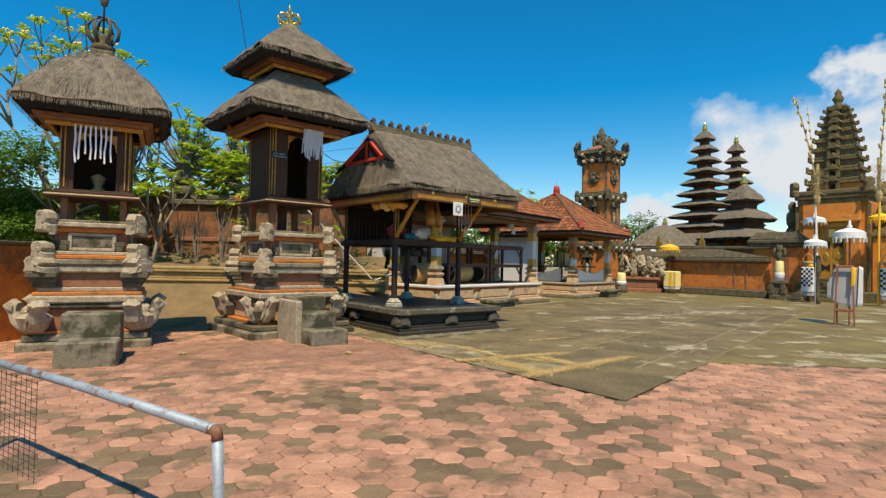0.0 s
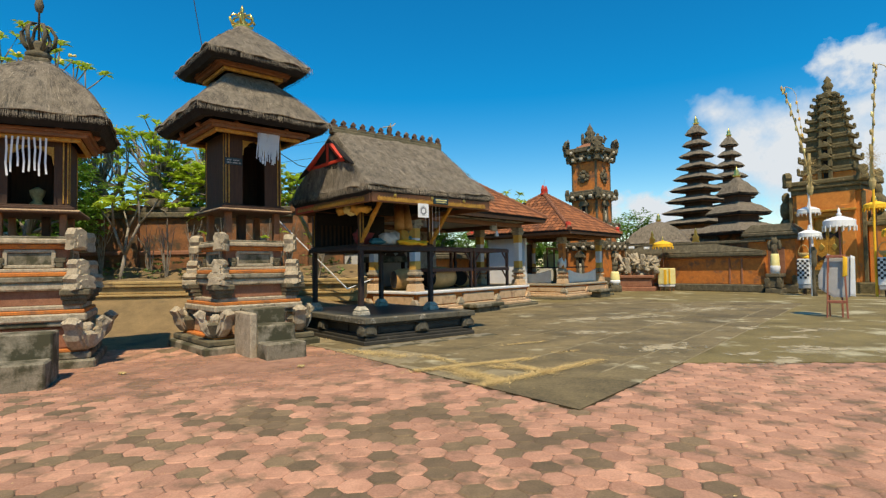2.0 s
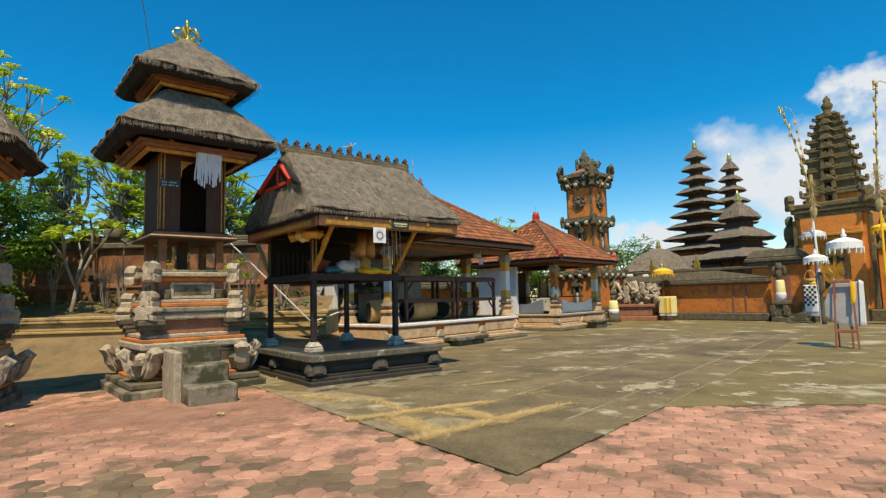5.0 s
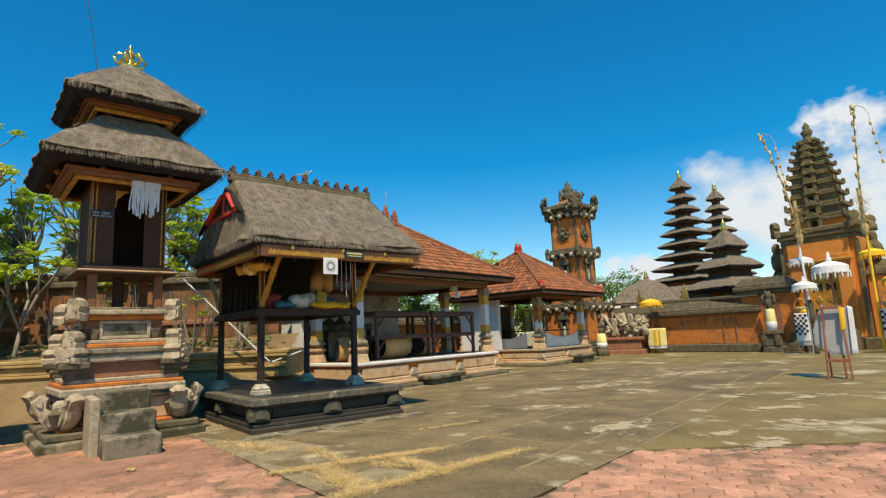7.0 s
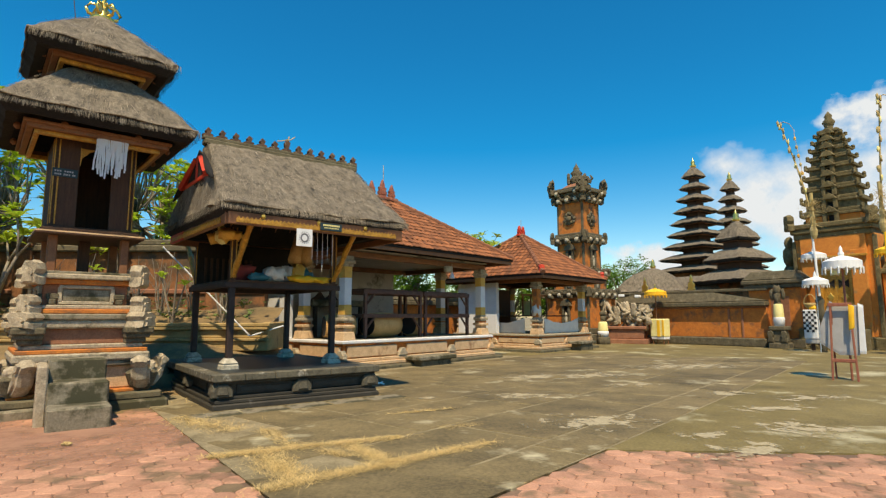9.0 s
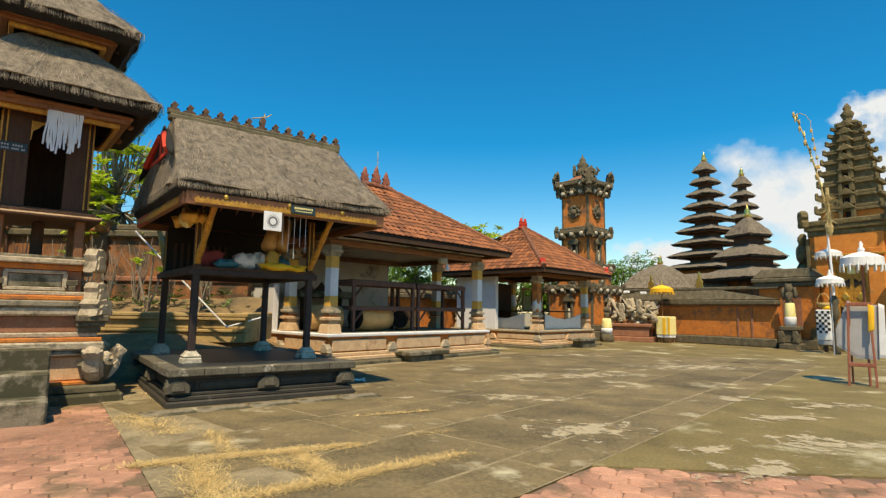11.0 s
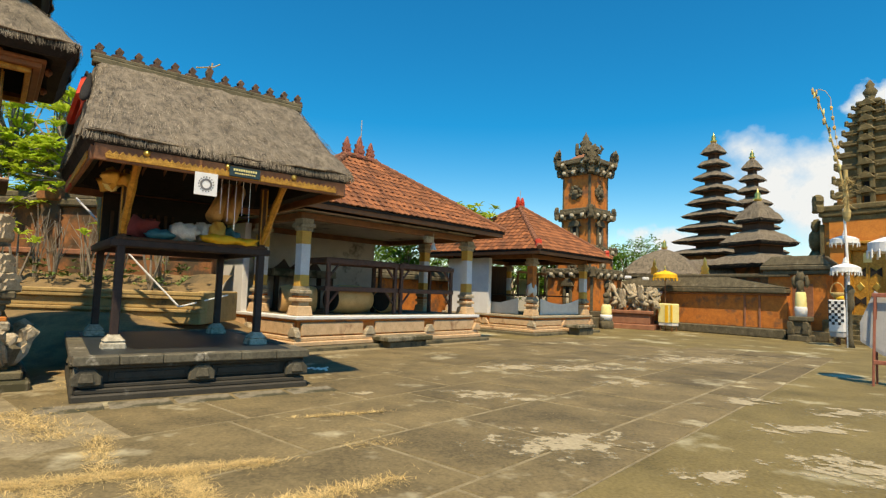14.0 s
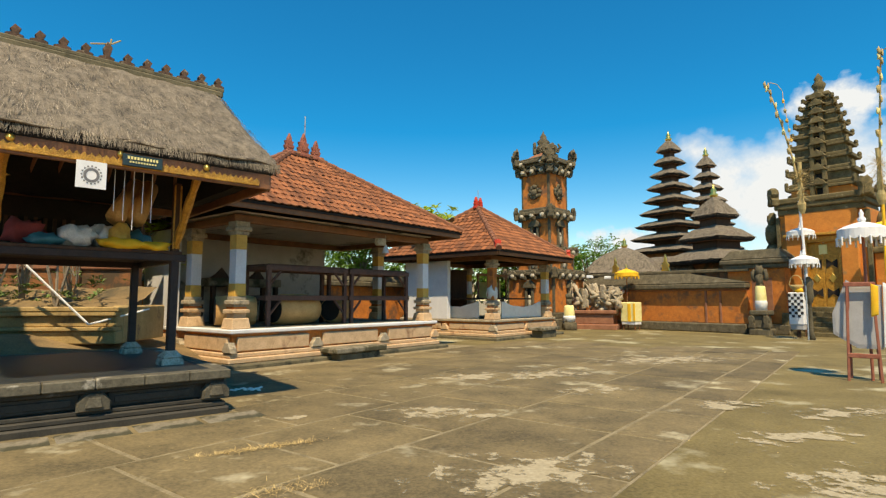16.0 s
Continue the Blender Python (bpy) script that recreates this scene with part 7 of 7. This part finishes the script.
# ---- overhead cables ----
for i, (a, b) in enumerate((((-40, 24, 8.0), (-4.5, 26, 8.4)), ((-40, 24, 7.3), (-4.5, 26, 7.7)), ((-40, 24.5, 6.6), (-4.5, 26, 7.0)), ((-40, 24.5, 6.0), (-4.5, 26, 6.4)))):
    a, b = Vector(a), Vector(b)
    solid("power_cable", Geo().tube([a.lerp(b, t / 12) - Vector((0, 0, 1.2 * (1 - (t / 6 - 1) ** 2))) for t in range(13)], 0.009, 4), CABLE, "thin black overhead cable", "cable", group="overhead cables")
solid("power_cable", Geo().tube([(-6.6, 14.2, 12.0), (-5.9, 14.1, 9.0), (-5.5, 14.0, 6.9), (-4.9, 14.2, 5.4), (-3.4, 15.0, 4.4), (0.2, 17.5, 3.9)], 0.011, 4), CABLE, "slack black cable dropping to the pavilion roofs", "cable", group="overhead cables")

# ---- clouds far beyond the temple ----


def cloud(name, x, y, z, w, h, scale, cut, seed, label):
    m = bpy.data.materials.new(name)
    m.use_nodes = True
    nodes, links = m.node_tree.nodes, m.node_tree.links
    nodes.clear()
    out = nodes.new("ShaderNodeOutputMaterial")
    glow, clear, mix = nodes.new("ShaderNodeEmission"), nodes.new("ShaderNodeBsdfTransparent"), nodes.new("ShaderNodeMixShader")
    glow.inputs[0].default_value, glow.inputs[1].default_value = (0.86, 0.95, 1.06, 1), 0.84
    co = nodes.new("ShaderNodeTexCoord")
    mapping = nodes.new("ShaderNodeMapping")
    mapping.inputs["Location"].default_value = (seed, seed * 0.7, 0)
    mapping.inputs["Scale"].default_value = (w / h, 1.0, 1.0)
    links.new(co.outputs["UV"], mapping.inputs[0])
    n = nodes.new("ShaderNodeTexNoise")
    n.inputs["Scale"].default_value, n.inputs["Detail"].default_value, n.inputs["Roughness"].default_value = scale, 8, 0.55
    links.new(mapping.outputs[0], n.inputs["Vector"])
    centre = nodes.new("ShaderNodeVectorMath")
    centre.operation = "SUBTRACT"
    links.new(co.outputs["UV"], centre.inputs[0])
    centre.inputs[1].default_value = (0.5, 0.42, 0)
    far = nodes.new("ShaderNodeVectorMath")
    far.operation = "LENGTH"
    links.new(centre.outputs[0], far.inputs[0])
    edge = nodes.new("ShaderNodeMath")
    edge.operation = "MULTIPLY_ADD"
    links.new(far.outputs["Value"], edge.inputs[0])
    edge.inputs[1].default_value = -1.15
    links.new(n.outputs[0], edge.inputs[2])
    cutoff = nodes.new("ShaderNodeMapRange")
    cutoff.inputs[1].default_value, cutoff.inputs[2].default_value = cut, cut + 0.22
    links.new(edge.outputs[0], cutoff.inputs[0])
    links.new(cutoff.outputs[0], mix.inputs[0])
    links.new(clear.outputs[0], mix.inputs[1])
    links.new(glow.outputs[0], mix.inputs[2])
    links.new(mix.outputs[0], out.inputs[0])
    me = bpy.data.meshes.new(name)
    me.from_pydata([(-w / 2, 0, 0), (w / 2, 0, 0), (w / 2, 0, h), (-w / 2, 0, h)], [], [(0, 1, 2, 3)])
    uv = me.uv_layers.new()
    for i, co2 in enumerate(((0, 0), (1, 0), (1, 1), (0, 1))):
        uv.data[i].uv = co2
    me.materials.append(m)
    ob = new(name, me)
    ob.visible_shadow = False
    ob.matrix_basis = pose(x, y, z, 0, 0, -math.degrees(math.atan2(x, y)))
    return tagged(ob, label, "cloud", kind="structure")


cloud("backdrop_cloud", 540, 760, 20, 620, 330, 2.6, 0.14, 3.1, "broad bank of white cumulus low in the sky")
cloud("backdrop_cloud", 330, 860, 10, 330, 150, 3.0, 0.16, 8.4, "small white cloud near the horizon")
cloud("backdrop_cloud", 600, 770, 225, 240, 150, 2.8, 0.2, 5.7, "thin white cloud high in the sky")

# ---- court slabs, pavers and the grass between them ----


def inside(px, py, poly):
    hit = False
    for i in range(len(poly)):
        (ax, ay), (bx, by) = poly[i], poly[i - 1]
        if (ay > py) != (by > py) and px < (bx - ax) * (py - ay) / (by - ay) + ax:
            hit = not hit
    return hit


SLAB_TURN = 51.0
CU, SU = math.cos(radians(SLAB_TURN)), math.sin(radians(SLAB_TURN))
rnd = random.Random(12)
part("mortar_bed", sheet([EDGE_A, EDGE_B, EDGE_C, (EDGE_C[0] + 15 * CU, EDGE_C[1] + 15 * SU), (-1.0, 26), (-4, 16)], -0.1, 0.01), JOINT, court)
_a = Vector((EDGE_A[0] - EDGE_B[0], EDGE_A[1] - EDGE_B[1])).normalized()
_c = Vector((EDGE_C[0] - EDGE_B[0], EDGE_C[1] - EDGE_B[1])).normalized()
part("corner_slab", sheet([EDGE_B, (EDGE_B[0] + 2.4 * _c.x, EDGE_B[1] + 2.4 * _c.y), (EDGE_B[0] + 1.5 * _c.x + 1.4 * _a.x, EDGE_B[1] + 1.5 * _c.y + 1.4 * _a.y), (EDGE_B[0] + 2.0 * _a.x, EDGE_B[1] + 2.0 * _a.y)], -0.05, 0.0135), SLAB, court)
COLUMNS = [0.0, 0.72, 2.2, 3.75, 5.3, 6.9, 8.4]
for c in range(len(COLUMNS) - 1):
    u = -7.5 + 0.5 * (c % 2)
    while u < 14:
        length = rnd.choice((1.25, 1.5, 1.75, 2.1))
        a, b = COLUMNS[c] + 0.025, COLUMNS[c + 1] - 0.025
        mu, mv = u + length / 2, (a + b) / 2
        x, y = EDGE_C[0] + mu * CU - mv * SU, EDGE_C[1] + mu * SU + mv * CU
        if all(inside(EDGE_C[0] + (mu + i * length * 0.47) * CU - (mv + j * (b - a) * 0.47) * SU, EDGE_C[1] + (mu + i * length * 0.47) * SU + (mv + j * (b - a) * 0.47) * CU, COURT_OUTLINE) for i in (-1, 1) for j in (-1, 1)):
            s = new("slab", mesh_of("slab", Geo().box(0, 0, -0.05, length - 0.05, b - a, 0.068, 0.008), SLAB))
            s.parent = court
            s.matrix_basis = pose(x, y, rnd.uniform(-0.003, 0.003), rnd.uniform(-0.15, 0.15), rnd.uniform(-0.15, 0.15), SLAB_TURN + rnd.uniform(-0.4, 0.4))
        u += length

# a row of pale kerb slabs along the front of the stone platform
for i in range(5):
    s = new("slab", mesh_of("slab", Geo().box(0, 0, -0.05, 0.7, 0.42, 0.09, 0.012), CONCRETE))
    s.parent = court
    s.matrix_basis = base_space @ pose(-1.5 + 0.735 * i, -BY - 0.3, -0.018 + rnd.uniform(-0.003, 0.003), 0, 0, rnd.uniform(-1, 1))

# hexagonal pavers: a bed, three hundred single pavers, and the joined rest
HEX_OUTLINE = [(-9.6, -2.2), (14, -2.2), (14, 8.7), (7.2, 9.05), (EDGE_C[0], EDGE_C[1] - 0.02), (EDGE_B[0], EDGE_B[1] - 0.02), (EDGE_A[0] + 0.0, EDGE_A[1] - 0.05), (-3.4, 12.6), (-9.2, 11.0)]
walk_bed = solid("paved_court", sheet([(-9.6, -2.2), (14, -2.2), (14, 12.5), (-3.4, 12.9), (-9.2, 11.0)], -0.2, -0.012), DUST_BED, "court paved with pinkish hexagonal blocks", "pavement", kind="structure")
R = 0.137


def hex_geo(m=None, g=None):
    g = g or Geo()
    out = []
    for k in range(6):  # each corner is worn to two
        for d in (-9, 9):
            t = radians(60 * k + d)
            out.append((R * 0.96 * math.cos(t), R * 0.96 * math.sin(t)))
    n = len(out)
    verts = [(x, y, -0.03) for x, y in out] + [(x, y, -0.01) for x, y in out] + [(x * 0.9, y * 0.9, 0.0) for x, y in out]
    faces = [(k + n, (k + 1) % n + n, 2 * n + (k + 1) % n, 2 * n + k) for k in range(n)] + [(k, (k + 1) % n, n + (k + 1) % n, n + k) for k in range(n)] + [tuple(range(2 * n, 3 * n))]
    return g.add(verts, faces, m)


HEX_DATA = mesh_of("paver", hex_geo(), HEX)
MOSS_DATA = mesh_of("paver", hex_geo(), HEX_MOSS)
rest, rest_moss = Geo(), Geo()
HT = 8.0
single = 0
for i in range(-56, 84):
    for j in range(-26, 72):
        hx, hy = i * 1.5 * (R + 0.007), (j + 0.5 * (i % 2)) * 1.732 * (R + 0.007)
        x, y = hx * math.cos(radians(HT)) - hy * math.sin(radians(HT)), hx * math.sin(radians(HT)) + hy * math.cos(radians(HT))
        if not inside(x, y, HEX_OUTLINE):
            continue
        q = noise.noise(Vector((x * 0.55, y * 0.55, 4.0))) + 0.6 * noise.noise(Vector((x * 2.2, y * 2.2, 1.0)))
        moss = y < 7.4 - 0.25 * abs(x + 1.5) * (x > -1.5) and x < 2.8 and 0.6 * q + 0.75 * rnd.random() > 0.56 or q + 0.2 * rnd.random() > 0.72
        m = pose(x, y, rnd.uniform(-0.004, 0.002), rnd.uniform(-0.8, 0.8), rnd.uniform(-0.8, 0.8), HT + rnd.uniform(-1.5, 1.5))
        if single < 300 and -2.6 < x < 3.0 and 3.0 < y < 7.4:
            p = new("paver", MOSS_DATA if moss else HEX_DATA)
            p.parent = walk_bed
            p.matrix_basis = m
            single += 1
        else:
            hex_geo(m, rest_moss if moss else rest)
tagged(part("paver_field", rest, HEX_ROW, walk_bed, "", False, False), "further pinkish hexagonal pavers", kind="stuff")
tagged(part("mossy_paver_field", rest_moss, HEX_MOSS_ROW, walk_bed, "", False, False), "further dark mossy hexagonal pavers", kind="stuff")

# fine reddish dust lying over the pavers before the shrines
dm = bpy.data.materials.new("red_dust")
dm.use_nodes = True
dn, dl = dm.node_tree.nodes, dm.node_tree.links
cover, veil, cut, place = dn.new("ShaderNodeMixShader"), dn.new("ShaderNodeBsdfTransparent"), dn.new("ShaderNodeMapRange"), dn.new("ShaderNodeNewGeometry")
grains, tone = dn.new("ShaderNodeTexNoise"), dn.new("ShaderNodeMix")
grains.inputs["Scale"].default_value, grains.inputs["Detail"].default_value, grains.inputs["Roughness"].default_value = 1.1, 8, 0.7
cut.inputs[1].default_value, cut.inputs[2].default_value, cut.inputs[4].default_value = 0.36, 0.56, 0.82
tone.data_type = "RGBA"
tone.inputs[6].default_value, tone.inputs[7].default_value = (0.27, 0.135, 0.085, 1), (0.5, 0.28, 0.18, 1)
dl.new(place.outputs["Position"], grains.inputs["Vector"])
dl.new(grains.outputs[0], tone.inputs[0])
dl.new(tone.outputs[2], dn["Principled BSDF"].inputs["Base Color"])
dn["Principled BSDF"].inputs["Roughness"].default_value = 1.0
dl.new(cut.outputs[0], cover.inputs[0])
dl.new(veil.outputs[0], cover.inputs[1])
dl.new(dn["Principled BSDF"].outputs[0], cover.inputs[2])
dl.new(cover.outputs[0], dn["Material Output"].inputs["Surface"])
away, near = dn.new("ShaderNodeVectorMath"), dn.new("ShaderNodeMath")
local = dn.new("ShaderNodeTexCoord")
away.operation, near.operation = "LENGTH", "MULTIPLY_ADD"
near.inputs[1].default_value = -0.3
dl.new(local.outputs["Object"], away.inputs[0])
dl.new(away.outputs["Value"], near.inputs[0])
dl.new(grains.outputs[0], near.inputs[2])
dl.new(near.outputs[0], cut.inputs[0])
cut.inputs[1].default_value, cut.inputs[2].default_value, cut.inputs[4].default_value = 0.22, 0.5, 0.8
dust = solid("paving_dust", Geo().add([(math.cos(k * math.pi / 16), math.sin(k * math.pi / 16), 0) for k in range(32)], [tuple(range(32))]), dm, "thin reddish dust lying over the pavers", "dust", kind="stuff", tidy=False)
dust.matrix_basis = pose(-2.9, 9.6, 0.0045, 0, 0, 22) @ Matrix.Diagonal((4.4, 2.0, 1, 1))

# dry grass in the joints
LINES = [((0.0, 8.85), (1.95, 9.85), 1500, 0.07), ((0.95, 7.75), (3.05, 9.6), 1300, 0.07), ((0.05, 10.35), (0.85, 9.2), 350, 0.05), ((0.5, 9.1), (1.25, 7.95), 900, 0.08),
         ((1.3, 9.55), (2.05, 8.5), 800, 0.07), ((-1.5, 11.1), (-0.2, 10.2), 500, 0.16), ((1.1, 9.2), (1.5, 8.9), 150, 0.04), ((1.6, 11.4), (2.6, 12.0), 160, 0.03), ((2.4, 10.4), (3.0, 10.7), 60, 0.05), ((-1.3, 12.4), (-2.2, 13.2), 200, 0.12)]
blades = Geo()
for a, b, n, w in LINES:
    n = int(n * 2.6)
    a, b = Vector((*a, 0)), Vector((*b, 0))
    side = (b - a).normalized().cross(Vector((0, 0, 1)))
    for i in range(n):
        p = a.lerp(b, rnd.random() if i % 3 else min(max(rnd.gauss(0.5, 0.22), -0.1), 1.1)) + side * rnd.gauss(0, 1.7 * w * (0.35 + 1.1 * abs(noise.noise(a.lerp(b, 0.5) * 3 + Vector((i % 40 * 0.11, 0, 0))))))
        t = rnd.uniform(0, 6.28)
        l, lean = rnd.uniform(0.03, 0.15), rnd.uniform(1.4, 6.0)
        d = Vector((math.cos(t), math.sin(t), 0))
        wide = Vector((-d.y, d.x, 0)) * rnd.uniform(0.0015, 0.0035)
        tip = p + d * l * min(lean * 0.5, 1.2) + Vector((0, 0, 0.012 + 0.7 * l / (1 + lean)))
        base = p + Vector((0, 0, 0.004))
        mid = base.lerp(tip, 0.5) + Vector((0, 0, 0.015))
        blades.add([base - wide, base + wide, mid + wide * 0.7, mid - wide * 0.7, tip], [(0, 1, 2, 3), (3, 2, 4)])
solid("dry_grass", blades, GRASS, "straw-coloured dry grass growing in the slab joints", "grass", kind="stuff", tidy=False)
litter = Geo()
for i in range(500):
    x, y = rnd.uniform(-4, 8), rnd.uniform(2.5, 16)
    l = rnd.uniform(0.008, 0.03)
    a = rnd.uniform(0, 6.28)
    litter.add([(x, y, 0.014), (x + l * math.cos(a), y + l * math.sin(a), 0.02), (x - l * 0.4 * math.sin(a), y + l * 0.4 * math.cos(a), 0.018)], [(0, 1, 2)])
solid("leaf_litter", litter, STRAW, "tiny bits of dry leaf scattered on the paving", "litter", kind="stuff", tidy=False)

# pale crust flaking on the court, thickest in a few patches
CRUSTS = [(3.75, 12.9, 0.62, 0.42, 520), (4.3, 12.6, 0.35, 0.2, 120), (2.1, 12.65, 0.35, 0.14, 120), (5.65, 10.05, 0.5, 0.2, 240), (5.9, 9.3, 0.7, 0.35, 420), (7.9, 13.35, 0.8, 0.3, 300), (9.1, 12.8, 0.9, 0.35, 340),
          (7.2, 10.4, 0.8, 0.5, 200), (8.6, 9.9, 1.0, 0.4, 320), (6.4, 14.6, 0.7, 0.3, 200), (4.6, 10.9, 0.9, 0.5, 90), (6.0, 16.5, 1.4, 0.6, 260), (9.5, 19.0, 2.0, 0.9, 320), (4.6, 16.2, 0.9, 0.5, 160), (7.6, 11.6, 0.9, 0.3, 160), (10.4, 11.4, 1.0, 0.5, 200)]
cm = bpy.data.materials.new("crust_patch")
cm.use_nodes = True
cn, cl = cm.node_tree.nodes, cm.node_tree.links
cover, veil, cut, place, local = cn.new("ShaderNodeMixShader"), cn.new("ShaderNodeBsdfTransparent"), cn.new("ShaderNodeMapRange"), cn.new("ShaderNodeNewGeometry"), cn.new("ShaderNodeTexCoord")
flakes, far, both, tone, speck = cn.new("ShaderNodeTexNoise"), cn.new("ShaderNodeVectorMath"), cn.new("ShaderNodeMath"), cn.new("ShaderNodeMix"), cn.new("ShaderNodeTexNoise")
far.operation, both.operation = "LENGTH", "MULTIPLY_ADD"
flakes.inputs["Scale"].default_value, flakes.inputs["Detail"].default_value, flakes.inputs["Roughness"].default_value = 3.2, 10, 0.72
speck.inputs["Scale"].default_value, speck.inputs["Detail"].default_value = 26, 4
both.inputs[1].default_value = -0.3
cut.inputs[1].default_value, cut.inputs[2].default_value, cut.inputs[4].default_value = 0.395, 0.45, 0.75
tone.data_type = "RGBA"
tone.inputs[6].default_value, tone.inputs[7].default_value = (0.26, 0.21, 0.11, 1), (0.7, 0.6, 0.4, 1)
cl.new(place.outputs["Position"], flakes.inputs["Vector"])
cl.new(place.outputs["Position"], speck.inputs["Vector"])
cl.new(local.outputs["Object"], far.inputs[0])
cl.new(far.outputs["Value"], both.inputs[0])
cl.new(flakes.outputs[0], both.inputs[2])
cl.new(both.outputs[0], cut.inputs[0])
cl.new(speck.outputs[0], tone.inputs[0])
cl.new(tone.outputs[2], cn["Principled BSDF"].inputs["Base Color"])
cn["Principled BSDF"].inputs["Roughness"].default_value = 0.95
cl.new(cut.outputs[0], cover.inputs[0])
cl.new(veil.outputs[0], cover.inputs[1])
cl.new(cn["Principled BSDF"].outputs[0], cover.inputs[2])
cl.new(cover.outputs[0], cn["Material Output"].inputs["Surface"])
PATCH_DATA = mesh_of("lime_crust", Geo().add([(math.cos(k * math.pi / 12), math.sin(k * math.pi / 12), 0) for k in range(24)], [tuple(range(24))]), cm, False, False)
for n, (cx, cy, sa, sb, amount) in enumerate(CRUSTS):
    cy += 0.45 if cy > 11 else 0.0
    ob = new("lime_crust", PATCH_DATA)
    on_slab = 0 < (cy - EDGE_C[1]) * CU - (cx - EDGE_C[0]) * SU < 8.4
    ob.matrix_basis = pose(cx, cy, (0.0215 if on_slab else 0.0125) + 0.0003 * n, 0, 0, 20) @ Matrix.Diagonal((sa * 1.9, sb * 2.1, 1, 1))
    tagged(ob, "pale crusty lime patch flaking on the court", "stain", "lime patches on the court", "stuff")
